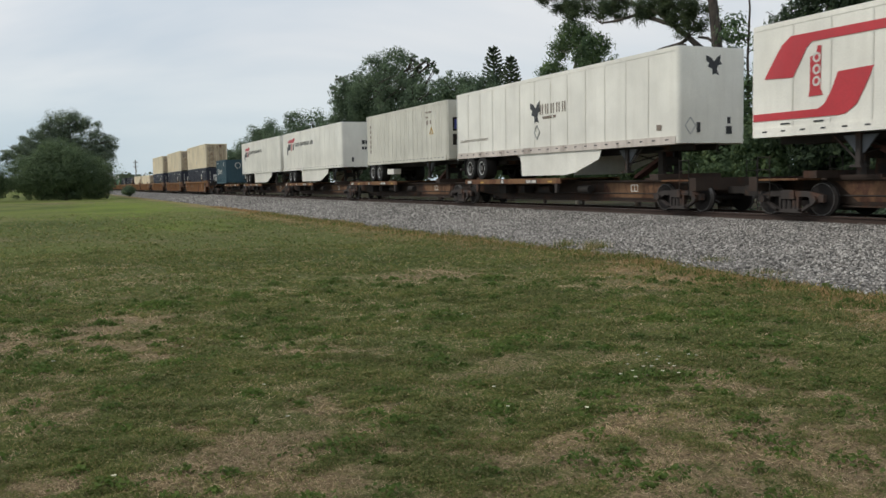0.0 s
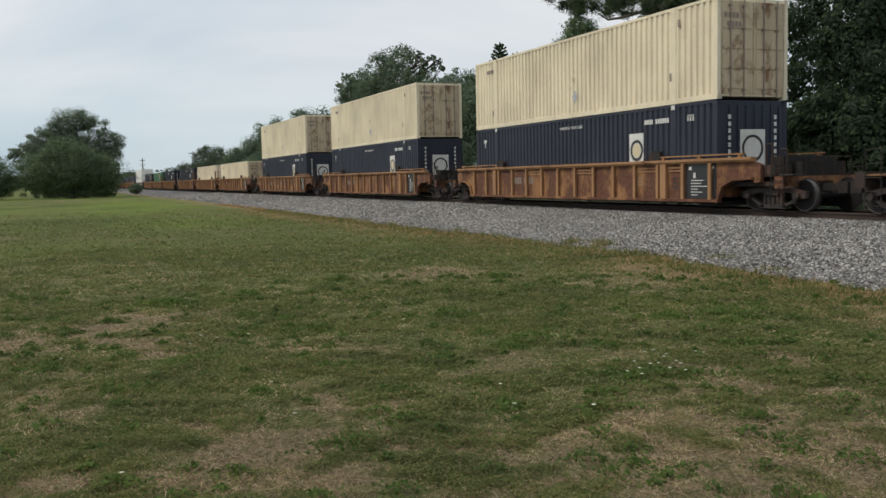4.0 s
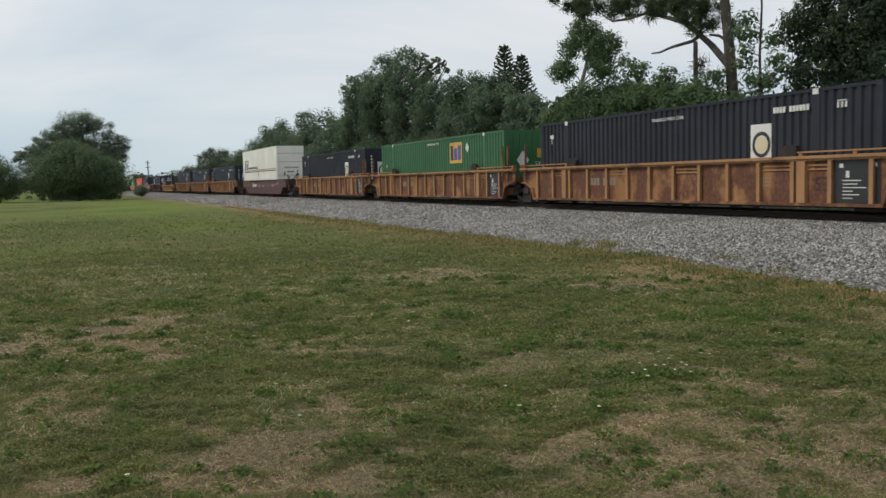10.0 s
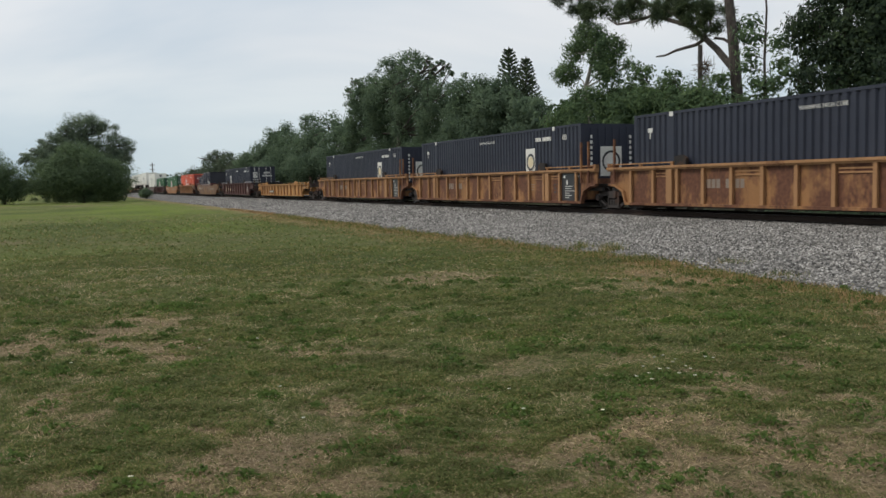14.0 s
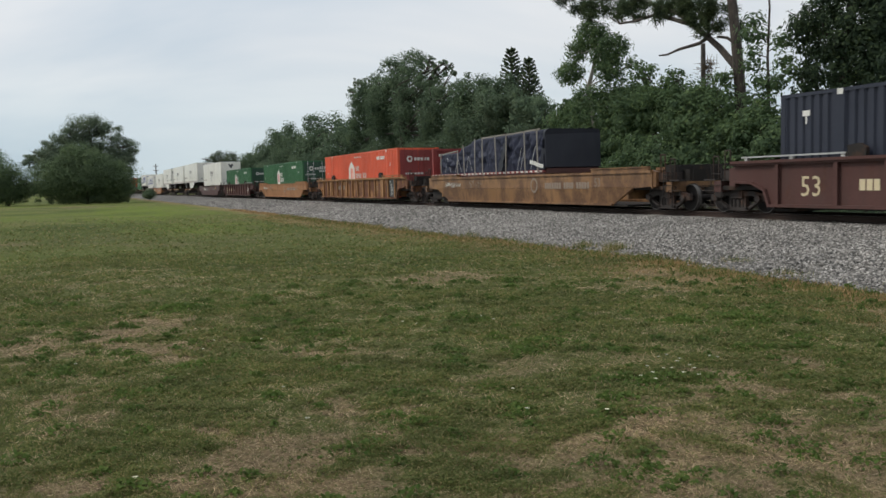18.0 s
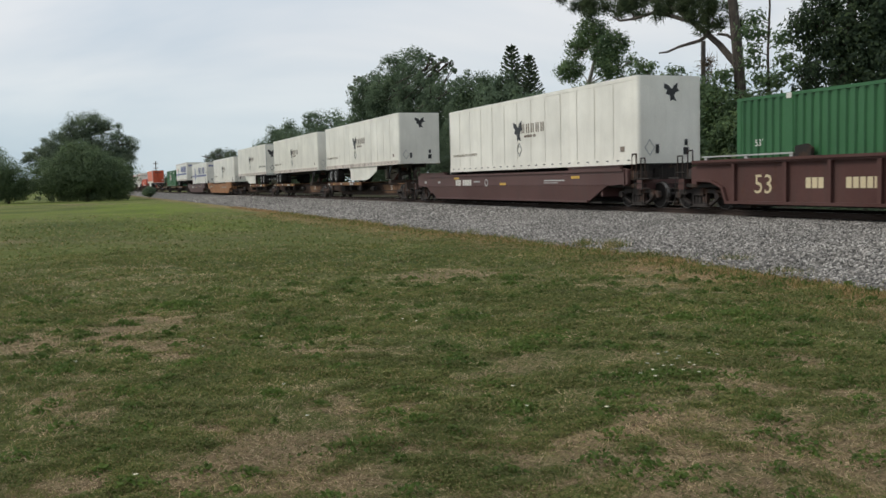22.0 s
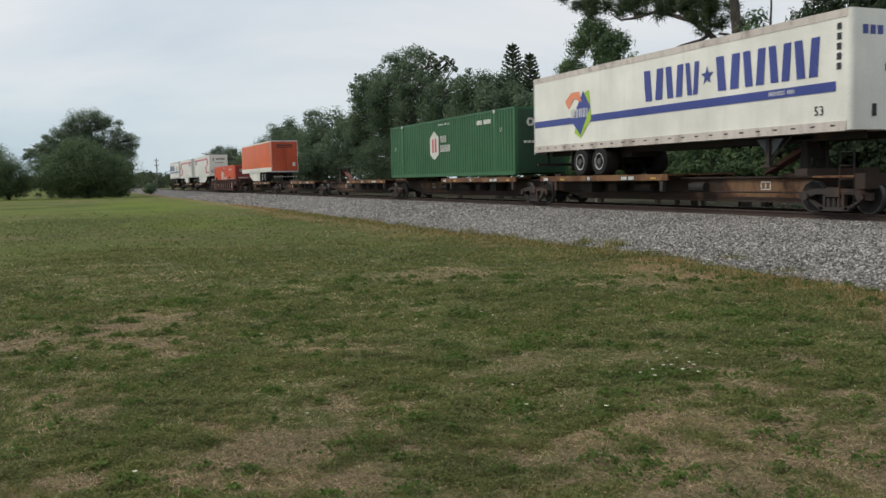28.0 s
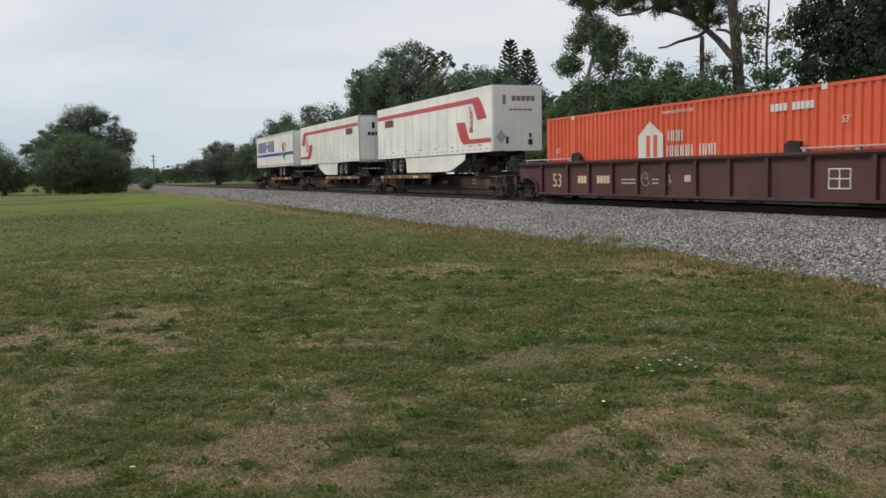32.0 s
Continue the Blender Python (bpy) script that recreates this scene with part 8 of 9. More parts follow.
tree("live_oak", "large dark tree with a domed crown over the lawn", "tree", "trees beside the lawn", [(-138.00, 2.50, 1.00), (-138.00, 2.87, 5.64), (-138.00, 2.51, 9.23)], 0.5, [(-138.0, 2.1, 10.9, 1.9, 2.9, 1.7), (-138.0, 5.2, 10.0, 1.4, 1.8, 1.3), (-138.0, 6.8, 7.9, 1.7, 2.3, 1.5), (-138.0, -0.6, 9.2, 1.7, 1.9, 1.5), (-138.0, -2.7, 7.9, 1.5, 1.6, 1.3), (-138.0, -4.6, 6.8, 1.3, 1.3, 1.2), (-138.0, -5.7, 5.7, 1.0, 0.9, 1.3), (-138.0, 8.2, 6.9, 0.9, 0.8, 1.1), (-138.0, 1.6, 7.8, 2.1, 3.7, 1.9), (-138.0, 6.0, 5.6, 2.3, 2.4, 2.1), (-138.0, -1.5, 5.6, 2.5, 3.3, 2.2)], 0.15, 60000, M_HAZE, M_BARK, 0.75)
tree("broadleaf_bush", "broad dark green bush at the edge of the lawn", "bush", "trees beside the lawn", [(-124.00, 1.54, 0.29), (-124.00, 1.64, 2.38), (-124.00, 1.70, 3.81)], 0.2, [(-124.0, 0.4, 5.7, 2.1, 3.3, 1.9), (-124.0, -1.4, 3.5, 2.7, 3.4, 2.4), (-124.0, 2.3, 3.8, 2.9, 3.5, 2.6), (-124.0, 5.0, 3.3, 2.6, 2.6, 2.3), (-124.0, 6.1, 2.0, 1.8, 1.6, 1.8), (-124.0, -2.5, 1.9, 1.7, 2.3, 1.6), (-124.0, 1.2, 1.4, 1.6, 4.2, 1.4), (-124.0, 4.9, 1.2, 1.4, 2.5, 1.3), (-124.0, -2.2, 0.8, 0.9, 2.4, 0.9), (-124.0, 0.4, 0.5, 1.0, 2.6, 0.9), (-124.0, 3.1, 0.5, 1.0, 2.6, 0.9), (-124.0, 5.5, 0.6, 1.0, 1.6, 0.9)], 0.15, 70000, M_BUSH, M_BARK, 0.75)
tree("broadleaf_bush", "low green bush at the edge of the lawn", "bush", "trees beside the lawn", [(-126.00, -7.66, 0.51), (-126.00, -7.59, 1.85), (-126.00, -7.55, 2.70)], 0.15, [(-126.0, -7.2, 2.9, 2.6, 2.0, 2.6), (-126.0, -10.0, 3.7, 3.9, 3.1, 3.2), (-126.0, -5.6, 2.4, 1.1, 1.1, 1.4), (-126.0, -7.6, 1.0, 2.8, 2.3, 0.7), (-126.0, -10.2, 1.1, 2.8, 2.3, 0.7), (-126.0, -5.8, 1.0, 1.1, 0.9, 0.6)], 0.16, 30000, M_BUSH, M_BARK, 0.75)
tree("broadleaf_bush", "small rounded shrub near the track", "bush", "trees beside the lawn", [(-150.00, 11.09, 0.13), (-150.00, 11.11, 0.57), (-150.00, 11.12, 0.84)], 0.05, [(-150.0, 11.1, 0.9, 1.2, 0.9, 0.8)], 0.174, 1750, M_OAK, M_BARK, 0.75)
norfolk("tall narrow conifer with tiered branches", [(-61.40, 31.00, 1.44), (-61.09, 31.00, 11.75)], 1.55)
norfolk("narrow conifer with tiered branches", [(-58.65, 31.00, 1.43), (-58.42, 31.00, 10.65)], 1.35)
PINE_TRUNK = [(-31.25, 27.00, 0.97), (-31.45, 27.00, 3.54), (-31.54, 27.00, 5.14), (-31.81, 27.00, 7.48), (-32.08, 27.00, 9.22), (-32.46, 27.00, 11.49)]
PINE_LIMB = [(-31.55, 27.00, 6.11), (-32.88, 27.00, 7.34), (-33.74, 27.00, 7.97), (-34.88, 27.00, 8.71), (-37.61, 27.00, 9.66), (-39.45, 27.00, 9.64), (-40.84, 27.00, 9.76)]
PINE_DEAD = [(-33.74, 27.00, 7.92), (-34.30, 27.00, 7.75), (-35.81, 27.00, 7.70), (-36.70, 27.00, 7.58), (-37.38, 27.00, 7.62)]
PINE_UPPER = [(-34.76, 27.00, 8.64), (-36.03, 27.00, 9.49), (-38.08, 27.00, 10.29), (-40.56, 27.00, 11.16), (-43.32, 27.00, 11.79)]
PINE_TWIG = [(-31.81, 27.00, 7.36), (-32.40, 27.00, 7.71), (-33.04, 27.00, 7.86)]
PINE_TUFTS = [(-44.82, 27.00, 11.36), (-43.32, 27.00, 11.27), (-42.08, 27.00, 10.68), (-40.57, 27.00, 10.53), (-39.54, 27.00, 10.51), (-38.56, 27.00, 10.05), (-41.37, 27.00, 10.23), (-43.92, 27.00, 10.89), (-45.74, 27.00, 12.04), (-37.61, 27.00, 10.12), (-36.47, 27.00, 9.73), (-35.38, 27.00, 9.64), (-34.47, 27.00, 9.42), (-33.55, 27.00, 8.95), (-33.16, 27.00, 9.30), (-33.94, 27.00, 8.61), (-34.96, 27.00, 9.20), (-36.25, 27.00, 10.22), (-42.18, 27.00, 11.57), (-39.04, 27.00, 10.95), (-33.36, 27.00, 9.84), (-44.50, 27.00, 12.33), (-32.66, 27.00, 8.35)]
SAPLING = [(-29.15, 26.50, 1.10), (-29.25, 26.50, 4.11), (-29.34, 26.50, 6.41), (-29.23, 26.50, 8.43), (-29.41, 26.50, 10.05)]
SAPLING_TUFTS = [(-30.27, 26.50, 6.25), (-29.88, 26.50, 7.36), (-28.38, 26.50, 6.17), (-29.36, 26.50, 5.27), (-30.49, 26.50, 7.50), (-30.05, 26.50, 8.01), (-28.52, 26.50, 6.97), (-29.86, 26.50, 5.55), (-28.72, 26.50, 5.31), (-30.21, 26.50, 6.76), (-28.10, 26.50, 5.69), (-29.52, 26.50, 4.71), (-30.53, 26.50, 4.80)]
DEAD_POLE = [(-36.56, 29.00, 1.89), (-36.67, 29.00, 8.15)]
FAR_POLE = [(-300.00, 24.51, 1.23), (-300.00, 24.88, 9.81)]


def needle_tufts(at, rng, per, radius, size):
    """Round tufts of long thin needles."""
    out = []
    for c in at:
        for _ in range(3):
            m = np.array(c) + rng.normal(0, radius * 0.55, 3)
            d = rng.normal(0, 1, (per, 3))
            d[:, 2] += 0.25
            d /= np.linalg.norm(d, axis=1)[:, None]
            e = np.cross(d, rng.normal(0, 1, (per, 3)))
            e /= np.linalg.norm(e, axis=1)[:, None]
            s = size * rng.uniform(0.6, 1.2, (per, 1))
            root = m + rng.normal(0, radius * 0.45, (per, 3))
            out.append(np.stack([root - e * 0.018, root + e * 0.018, root + d * s + e * 0.006, root + d * s - e * 0.006], 1))
    return np.concatenate(out)


def build_pine():
    root = thing("pine_tree", "tall pine with crooked limbs and dark needle tufts", "tree", "trees behind the track")
    base = Vector((PINE_TRUNK[0][0], PINE_TRUNK[0][1], 0))
    root.location = base
    off = lambda pts: [Vector(p) - base for p in pts]
    g = Geo()
    way = off(PINE_TRUNK)
    way[0].z = -0.1
    bent_limb(g, way, 0.29, 0.18, 12)
    part("trunk", g, M_BARK, root)
    for pts, a, b in ((PINE_LIMB, 0.165, 0.05), (PINE_UPPER, 0.11, 0.035), (PINE_DEAD, 0.10, 0.035), (PINE_TWIG, 0.08, 0.05)):
        g = Geo()
        bent_limb(g, off(pts), a, b, 8)
        part("limb", g, M_BARK, root)
    rng = np.random.default_rng(21)
    g = Geo()
    limb_pts = [Vector(p) for p in PINE_LIMB[2:] + PINE_UPPER]
    for c in PINE_TUFTS:
        near = min(limb_pts, key=lambda p: (p - Vector(c)).length)
        bent_limb(g, [near - base, (near.lerp(Vector(c), 0.5) + Vector(rng.normal(0, 0.1, 3))) - base, Vector(c) - base], 0.04, 0.015, 5)
    part("twig_spray", g, M_BARK, root)["kind"] = "stuff"
    more = [tuple(np.array(c) + rng.normal(0, (0.25, 0.7, 0.18))) for c in PINE_TUFTS for _ in range(2)]
    cards = needle_tufts(PINE_TUFTS + more, rng, 70, 0.26, 0.32) - np.array(base)
    part("needles", cloud_mesh("needles", cards, [(0, 1, 2, 3)], M_PINE), None, root)


def build_sapling():
    root = thing("sapling", "thin sapling with feathery leaf sprays", "tree", "trees behind the track")
    base = Vector((SAPLING[0][0], SAPLING[0][1], 0))
    root.location = base
    g = Geo()
    way = [Vector(p) - base for p in SAPLING]
    way[0].z = -0.1
    bent_limb(g, way, 0.075, 0.03, 7)
    part("trunk", g, M_BARK, root)
    rng = np.random.default_rng(31)
    twigs = Geo()
    for c in SAPLING_TUFTS:
        v = Vector(c) - base
        near = min(way, key=lambda p: abs(p.z - v.z + 0.5))
        twigs.rod(Vector((near.x, near.y, v.z - 0.35)), v, 0.022, 5, 0.01)
    part("twig_spray", twigs, M_BARK, root)["kind"] = "stuff"
    cen = np.array(SAPLING_TUFTS)
    cards = leaf_cards(cen, np.full(len(cen), 0.25), 2000, 0.13, rng, 1.5, loose=True) - np.array(base)
    part("crown", cloud_mesh("crown", cards, LEAF_FACES, M_LEAF), None, root)


def build_poles():
    p = thing("pole", "dark weathered wooden pole among the trees", "pole")
    (x, y, _), (_, _, h) = DEAD_POLE
    p.location = (x, y, 0)
    part("shaft", Geo().rod((0, 0, -0.1), (0, 0, h), 0.14, 9, 0.11), M_WOODPOLE, p)
    rng = np.random.default_rng(8)
    cards = needle_tufts([(0.3, 0.1, h - 1.0), (0.55, 0, h - 1.4), (0.3, 0, h - 1.9)], rng, 26, 0.3, 0.4)
    part("creeper", cloud_mesh("creeper", cards, [(0, 1, 2, 3)], mat_blades("dry_creeper", (0.0, (0.07, 0.055, 0.04)), (1.0, (0.16, 0.13, 0.10)))), None, p, "dry hanging creeper")
    u = thing("utility_pole", "distant wooden utility pole with crossarms", "pole")
    (x, y, _), (_, _, h) = FAR_POLE
    u.location = (x, y, 0)
    part("shaft", Geo().rod((0, 0, -0.1), (0, 0, h), 0.20, 8, 0.15), M_WOODPOLE, u)
    for z in (h - 0.8, h - 2.2):
        arm = part("crossarm", Geo().box(-0.08, 0.08, -0.75, 0.75, z - 0.08, z + 0.08), M_WOODPOLE, u)
        for y in (-0.65, 0.65):
            part("insulator", Geo().cyl((0, y, z + 0.2), "z", 0.09, 0.12, 6), M_PALE, arm)
    part("transformer", Geo().cyl((0.35, 0.1, h - 3.4), "z", 0.28, 0.5, 8), M_PALE, u)


def build_far_woods():
    """Low woods behind the hedge and beyond the end of the lawn."""
    rng = np.random.default_rng(41)
    sets = []
    n = 640
    x = rng.uniform(-330, 40, n)
    y = rng.uniform(33, 62, n)
    z = rng.uniform(0.14, 1.0, n) ** 0.8 * np.interp(-x, (0, 40, 120, 330), (7.0, 7.0, 7.5, 8.0)) * 0.85
    sets.append(leaf_cards(np.stack([x, y, z], 1), np.full(n, 1.1), 46000, 0.5, rng))
    n = 700
    x = rng.uniform(-440, -380, n)
    y = rng.uniform(-130, 75, n)
    z = rng.uniform(0.0, 1.0, n) * (3.5 + 3.5 * patchy(y, y * 0, 14.0, 5))
    sets.append(leaf_cards(np.stack([x, y, z], 1), np.full(n, 1.6), 26000, 0.9, rng))
    n = 300
    x = rng.uniform(-900, -700, n)
    y = rng.uniform(-500, 200, n)
    sets.append(leaf_cards(np.stack([x, y, rng.uniform(0, 9, n)], 1), np.full(n, 4.0), 12000, 3.0, rng))
    cards = np.concatenate(sets)
    cards[:, :, 2] = np.maximum(cards[:, :, 2], 0.0)
    tagged(new("far_woods", cloud_mesh("far_woods", cards, LEAF_FACES, M_FAR)), "hazy low woods along the horizon", "woods", kind="stuff")
    # weeds on the far side of the track
    n = 5000
    x = rng.uniform(-26, -8, n)
    y = rng.uniform(23.4, 27, n)
    cards = leaf_cards(np.stack([x, y, rng.uniform(0.05, 0.5, n)], 1), np.full(n, 0.10), 5000, 0.11, rng, 1.4)
    cards[:, :, 2] = np.maximum(cards[:, :, 2], 0.0)
    tagged(new("trackside_weeds", cloud_mesh("trackside_weeds", cards, LEAF_FACES, M_OAK)), "low green weeds beyond the track", "weeds", kind="stuff")
    # the trees go on past the view on both sides, and behind the viewer stands a far tree line
    sets = []
    n = 260
    x = rng.uniform(-8, 160, n)
    y = rng.uniform(27, 40, n)
    sets.append(leaf_cards(np.stack([x, y, rng.uniform(0.3, 8, n)], 1), np.full(n, 1.3), 14000, 0.6, rng))
    tagged(new("trackside_woods", cloud_mesh("trackside_woods", np.concatenate(sets), LEAF_FACES, M_OAK)), "dark woods further along the track", "woods", kind="stuff")


build_pine()
build_sapling()
build_poles()
build_far_woods()



def lawn_points(n, r0, r1, rng):
    r = np.sqrt(rng.uniform(r0 * r0, r1 * r1, n))
    a = radians(157.3) + rng.uniform(-0.53, 0.53, n)
    x, y = r * np.cos(a), r * np.sin(a)
    keep = y < toe(x) + 0.25 * (patchy(x, y, 0.5, 77) - 0.2) + 0.05
    return x[keep], y[keep]


def blades(x, y, tall, wide, lean, rng):
    n = len(x)
    a = rng.uniform(0, 6.28, n)
    h = tall * rng.uniform(0.45, 1.3, n)
    l = lean * rng.uniform(0.2, 1.4, n) * h
    z = ground_height(x, y) - 0.004
    ca, sa = np.cos(a), np.sin(a)
    b = rng.uniform(0, 6.28, n)
    w = wide * rng.uniform(0.6, 1.3, n)
    p0 = np.stack([x - ca * w, y - sa * w, z], 1)
    p1 = np.stack([x + ca * w, y + sa * w, z], 1)
    p2 = np.stack([x + np.cos(b) * l, y + np.sin(b) * l, z + h], 1)
    return np.stack([p0, p1, p2], 1)


def leaflets(x, y, z, size, flat, rng):
    """Small pointed leaves, one each, lying mostly level."""
    n = len(x)
    up = rng.normal(0, 1, (n, 3)) * (1 - flat) + (0, 0, 1)
    up /= np.linalg.norm(up, axis=1)[:, None]
    d = np.cross(up, rng.normal(0, 1, (n, 3)))
    d /= np.linalg.norm(d, axis=1)[:, None]
    e = np.cross(up, d)
    s = (size * rng.uniform(0.6, 1.5, n))[:, None]
    p = np.stack([x, y, z], 1)
    return np.stack([p - d * s * 0.5, p + d * s * 0.35 + e * s * 0.36, p + d * s * 0.5 - e * s * 0.30], 1)


def build_lawn():
    rng = np.random.default_rng(3)
    green, cover, dry, brown, weed = [], [], [], [], []
    for r0, r1, n, size in ((4.2, 6.2, 190000, 0.015), (6.2, 9, 190000, 0.020), (9, 14, 170000, 0.030), (14, 24, 130000, 0.050), (24, 60, 90000, 0.085)):
        # low cover that mounds up where it is thick
        x, y = lawn_points(n, r0, r1, rng)
        d = within(x, y, DRY)
        g = within(x, y, GREEN, 1)
        lump = lawn_lumps(x, y)
        near_toe = np.clip((y - toe(x) + 1.4) / 1.2, 0, 1)
        fade = np.clip((60 - np.hypot(x, y)) / 25, 0, 1)
        thick = np.clip((lump - 0.47) * 3.6 + 0.30 - d * (0.25 + 0.5 * patchy(x, y, 0.16, 93)) + g * 0.4 - 0.15 * near_toe, 0.08, 1)
        keep = rng.random(len(x)) < thick * fade
        x, y, thick = x[keep], y[keep], thick[keep]
        z = ground_height(x, y) + (0.006 + 0.038 * thick ** 1.5) * rng.uniform(0.1, 1, len(x)) ** 0.6
        cover.append(leaflets(x, y, z, size, 0.55, rng))
        # blades among it
        x, y = lawn_points(n // 5, r0, r1, rng)
        p = np.clip((lawn_lumps(x, y) - 0.42) * 4 + 0.3 - within(x, y, DRY) * 0.5, 0.08, 1) * np.clip((60 - np.hypot(x, y)) / 25, 0, 1)
        keep = rng.random(len(x)) < p
        green.append(blades(x[keep], y[keep], 0.032 + size * 0.6, size * 0.16, 1.3, rng))
        # straw lying flat in the gaps
        x, y = lawn_points(int(n * (0.45 if r1 < 15 else 0.2)), r0, r1, rng)
        p = np.clip(within(x, y, DRY) * (0.35 + 0.6 * patchy(x, y, 0.2, 94)) + 2.4 * np.clip(0.51 - lawn_lumps(x, y), 0, 1) + 0.10 + 0.4 * np.clip((y - toe(x) + 1.6) / 1.6, 0, 1) - 0.5 * within(x, y, GREEN, 1), 0.03, 1) * np.clip((60 - np.hypot(x, y)) / 25, 0, 1)
        keep = rng.random(len(x)) < p
        dry.append(blades(x[keep], y[keep], 0.012 + size * 0.25, size * 0.13, 3.8, rng))
    # broad-leaved weeds in mounded clumps
    px, py = lawn_points(420, 4.6, 15, rng)
    small = [(a, b, c, c) for a, b, c in zip(px, py, rng.uniform(0.05, 0.24, len(px)))]
    for cx, cy, across, along in GREEN + small:
        k = int(2000 * min(across * along, 1.0) + 50)
        a, b = rng.normal(0, 0.42, k), rng.normal(0, 0.42, k)
        x, y = cx + a * across, cy + b * max(along, across)
        dome = np.clip(1 - 0.5 * (a * a + b * b) / 0.18, 0.1, 1)
        z = ground_height(x, y) + dome * rng.uniform(0.2, 1, k) * min(0.085, 0.03 + 0.22 * across)
        weed.append(leaf_cards(np.stack([x, y, z], 1), np.full(k, 0.008), k, 0.022 + 0.0012 * math.hypot(cx, cy), rng, 1.0, 0.6))
    # straw in loose heaps, and single bleached stalks
    px, py = lawn_points(520, 4.6, 20, rng)
    for cx, cy, c in zip(px, py, rng.uniform(0.06, 0.28, len(px))):
        k = int(30 + 300 * c)
        dry.append(blades(cx + rng.normal(0, c, k), cy + rng.normal(0, c, k), 0.020, 0.0016 + 0.0003 * math.hypot(cx, cy), 3.2, rng))
    x, y = lawn_points(1400, 4.4, 14, rng)
    dry.append(blades(x, y, 0.05, 0.0022, 1.6, rng))
    # a ragged straw fringe along the ballast
    x = -6 - 62 * rng.random(15000) ** 1.6
    y = toe(x) + rng.normal(-0.28, 0.30, len(x)) + 0.35 * (patchy(x, x * 0, 1.3, 71) - 0.5)
    brown.append(blades(x, y, 0.045 + 0.05 * patchy(x, y, 0.7, 72), 0.006 + 0.00025 * np.hypot(x, y), 0.9, rng))
    x = -6 - 45 * rng.random(26000) ** 1.4
    y = toe(x) - 2.4 * rng.random(len(x)) ** 1.5
    keep = rng.random(len(x)) < 0.2 + patchy(x, y, 0.8, 91)
    brown.append(blades(x[keep], y[keep], 0.035, 0.004 + 0.00025 * np.hypot(x, y)[keep], 1.6, rng))
    x = x[:8000] + 0.03
    y = toe(x) + rng.normal(-0.35, 0.35, len(x))
    green.append(blades(x, y, 0.10, 0.006 + 0.00025 * np.hypot(x, y), 0.8, rng))
    # taller tufts at the ballast's foot
    for cx, cy, k, tall in ((-18.3, 11.1, 220, 0.22), (-17.2, 11.2, 260, 0.24), (-13.2, 11.2, 260, 0.16), (-15.2, 10.7, 160, 0.15), (-11.2, 10.6, 200, 0.14), (-24.5, 10.9, 120, 0.2), (-30.0, 10.8, 120, 0.18)):
        x, y = cx + rng.normal(0, 0.20, k), cy + rng.normal(0, 0.11, k)
        green.append(blades(x, y, tall, 0.008, 0.5, rng))
        dry.append(blades(x[: k // 2], y[: k // 2], tall * 0.8, 0.006, 0.7, rng))
    tagged(new("grass", cloud_mesh("grass", np.concatenate(green), [(0, 1, 2)], M_GRASS)), "short green lawn grass in uneven tufts", "grass", kind="stuff")
    tagged(new("ground_cover", cloud_mesh("ground_cover", np.concatenate(cover), [(0, 1, 2)], M_COVER)), "low matted green ground cover in mounded tufts", "grass", kind="stuff")
    tagged(new("brown_grass", cloud_mesh("brown_grass", np.concatenate(brown), [(0, 1, 2)], M_BROWNGRASS)), "red-brown dry grass along the stones", "grass", kind="stuff")
    tagged(new("dry_grass", cloud_mesh("dry_grass", np.concatenate(dry), [(0, 1, 2)], M_STRAW)), "dry straw-coloured grass lying flat", "grass", kind="stuff")
    tagged(new("lawn_weeds", cloud_mesh("lawn_weeds", np.concatenate(weed), LEAF_FACES, M_WEED)), "bright green broad-leaved weeds in clumps", "weeds", kind="stuff")
    petals, stems = [], []
    for x, y in FLOWERS:
        z = float(ground_height(np.array(x), np.array(y))) + rng.uniform(0.09, 0.20)
        for k in range(5):
            a = 2 * math.pi * k / 5
            c, s = math.cos(a) * 0.013, math.sin(a) * 0.013
            petals.append([(x, y, z), (x + c - s * 0.5, y + s + c * 0.5, z + 0.006), (x + c * 1.25, y + s * 1.25, z + 0.004), (x + c + s * 0.5, y + s - c * 0.5, z + 0.006)])
        stems.append([(x - 0.003, y, 0.0), (x + 0.003, y, 0.0), (x, y, z)])
    tagged(new("daisies", cloud_mesh("daisies", np.array(petals), LEAF_FACES, M_FLOWER)), "tiny white wildflowers in the lawn", "flowers", kind="stuff")
    tagged(new("flower_stems", cloud_mesh("flower_stems", np.array(stems), [(0, 1, 2)], M_WEED)), "thin green stems under white wildflowers", "flowers", kind="stuff")


build_lawn()


# ---- what moves ----
def run(t):
    """How far the train has come at t seconds, from where it is at nine seconds."""
    return 22.99347 * (t - 9) - 0.0019901 * (t - 9) ** 2


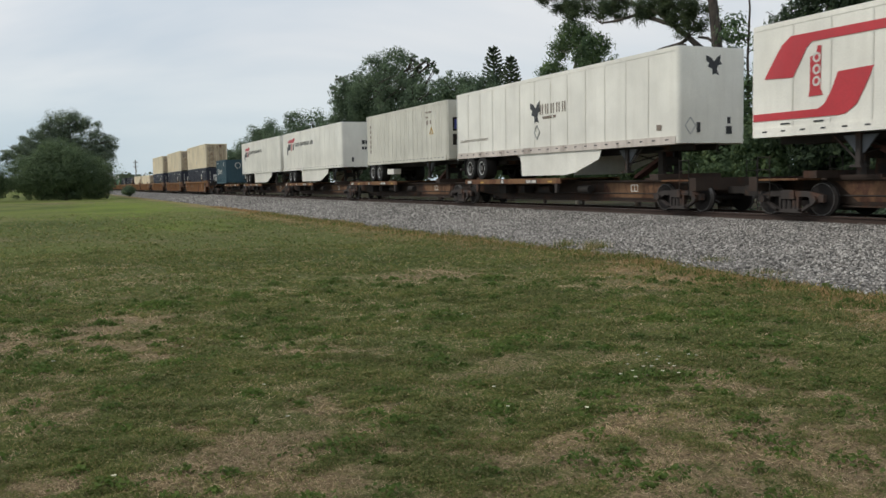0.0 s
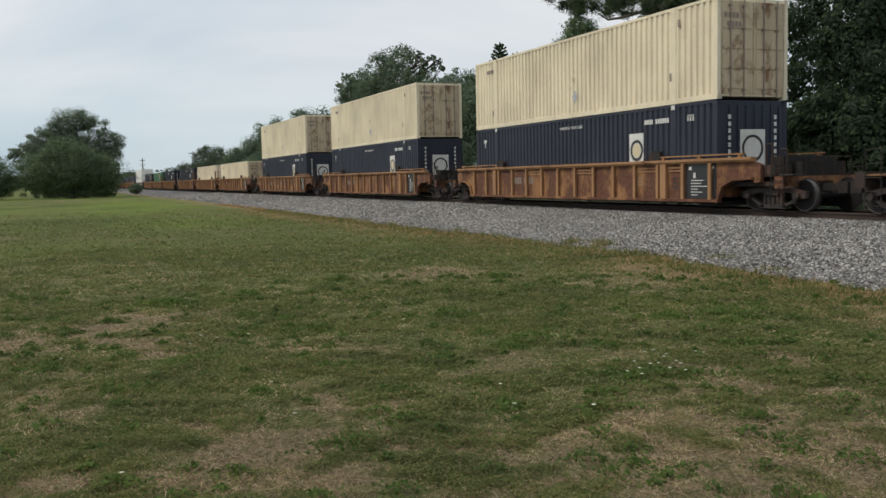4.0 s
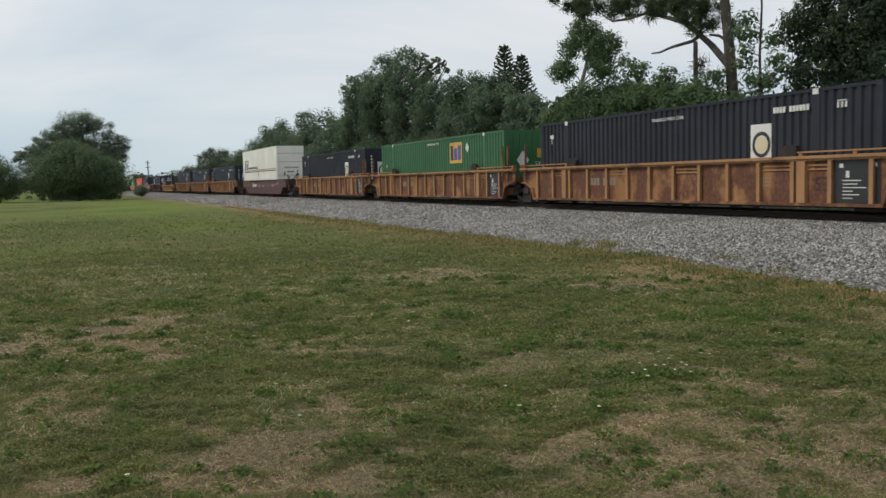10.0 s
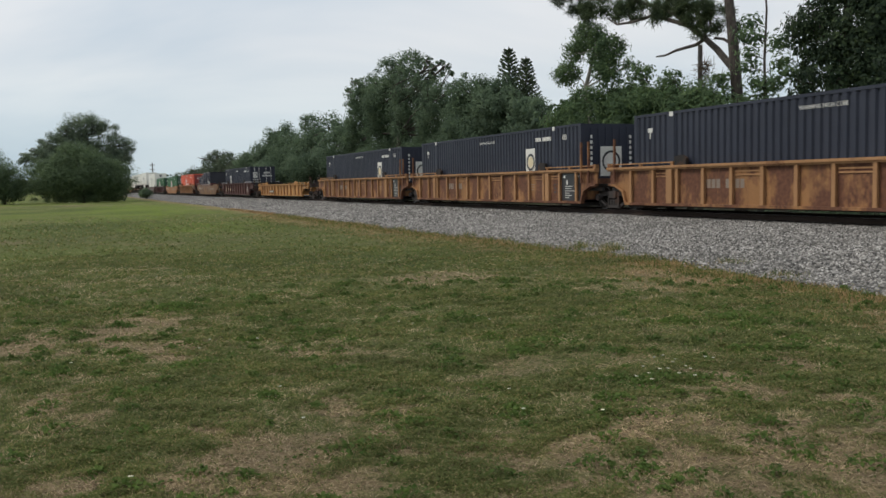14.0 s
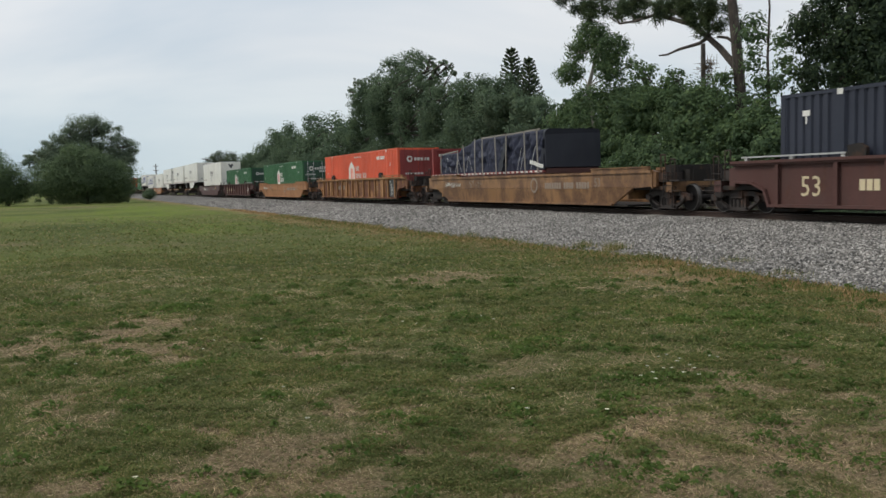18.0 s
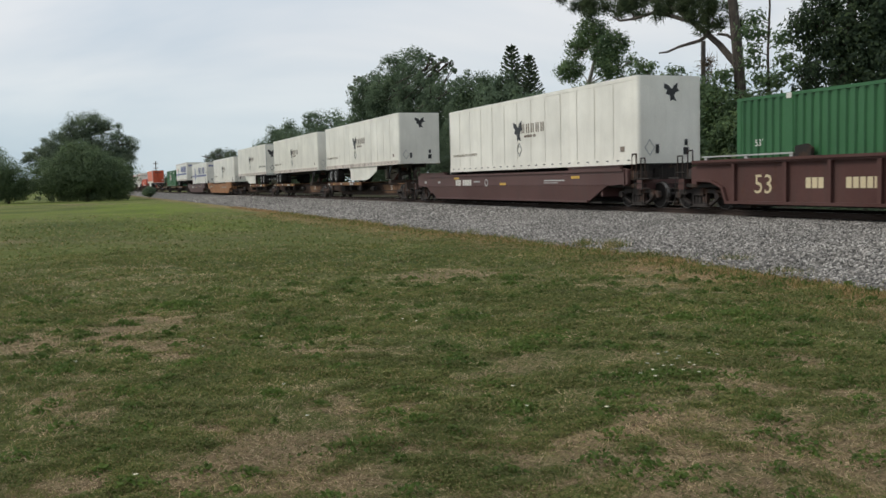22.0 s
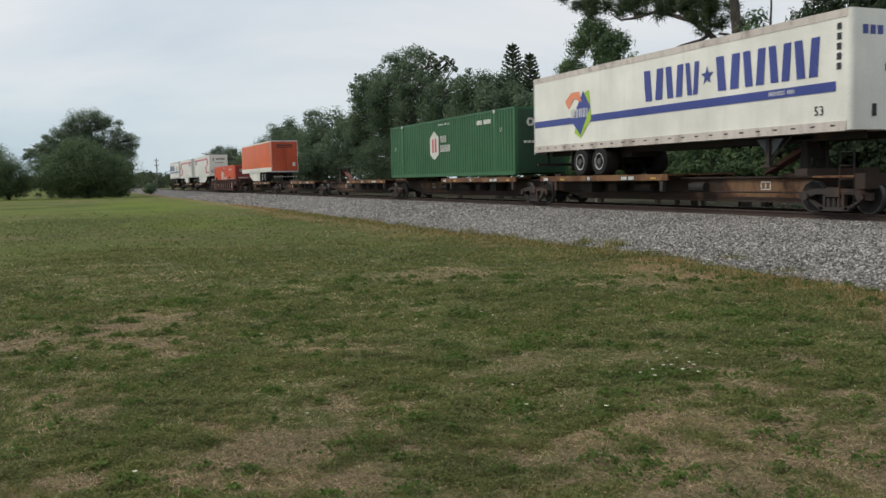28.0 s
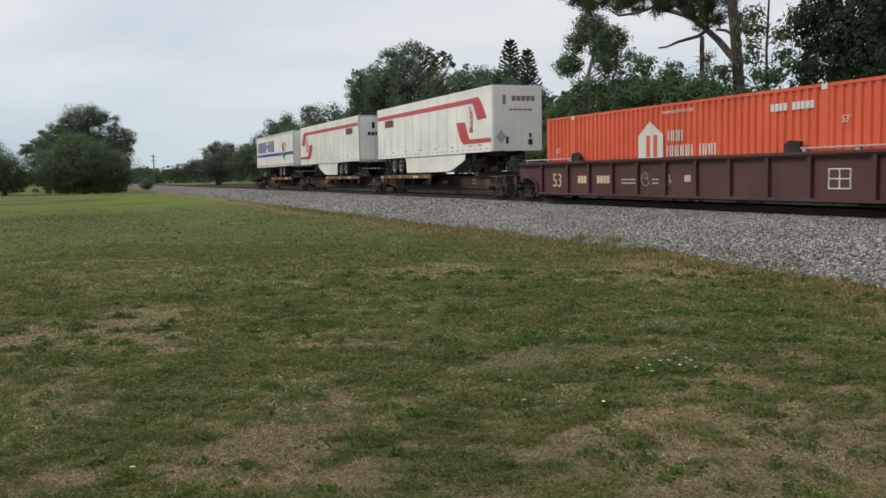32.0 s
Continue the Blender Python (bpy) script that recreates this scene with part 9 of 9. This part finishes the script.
def motions():
    step = 1 / FPS
    times = [0, step, 2, 4, 6, 8, 10, 12, 14, 16, 18, 20, 22, 24, 26, 28, 30, 32 - step, 32]
    for ob, u in MOVERS:
        lift = ob["lift"] if "lift" in ob else 0.0
        turn = 180 if "turned" in ob and ob["turned"] else 0
        walk(ob, [(t, pose(u + run(t), TRACK_Y, CAR_Z + lift, 0, 0, turn)) for t in times])
        for key in ("lift", "turned"):
            if key in ob:
                del ob[key]
    # the wheels roll: one set of rows for the leading, one for the trailing axle of every truck
    for side, sets in WHEELSETS.items():
        first = sets[0]
        walk(first, [(k * step, pose(side * 0.89, 0, WHEEL_R, 0, 88.0 * k, 0)) for k in range(32 * FPS + 1)])
        for other in sets[1:]:
            other.rotation_mode = "QUATERNION"
            keys = other.animation_data_create()
            keys.action, keys.action_slot = first.animation_data.action, first.animation_data.action_slot


motions()
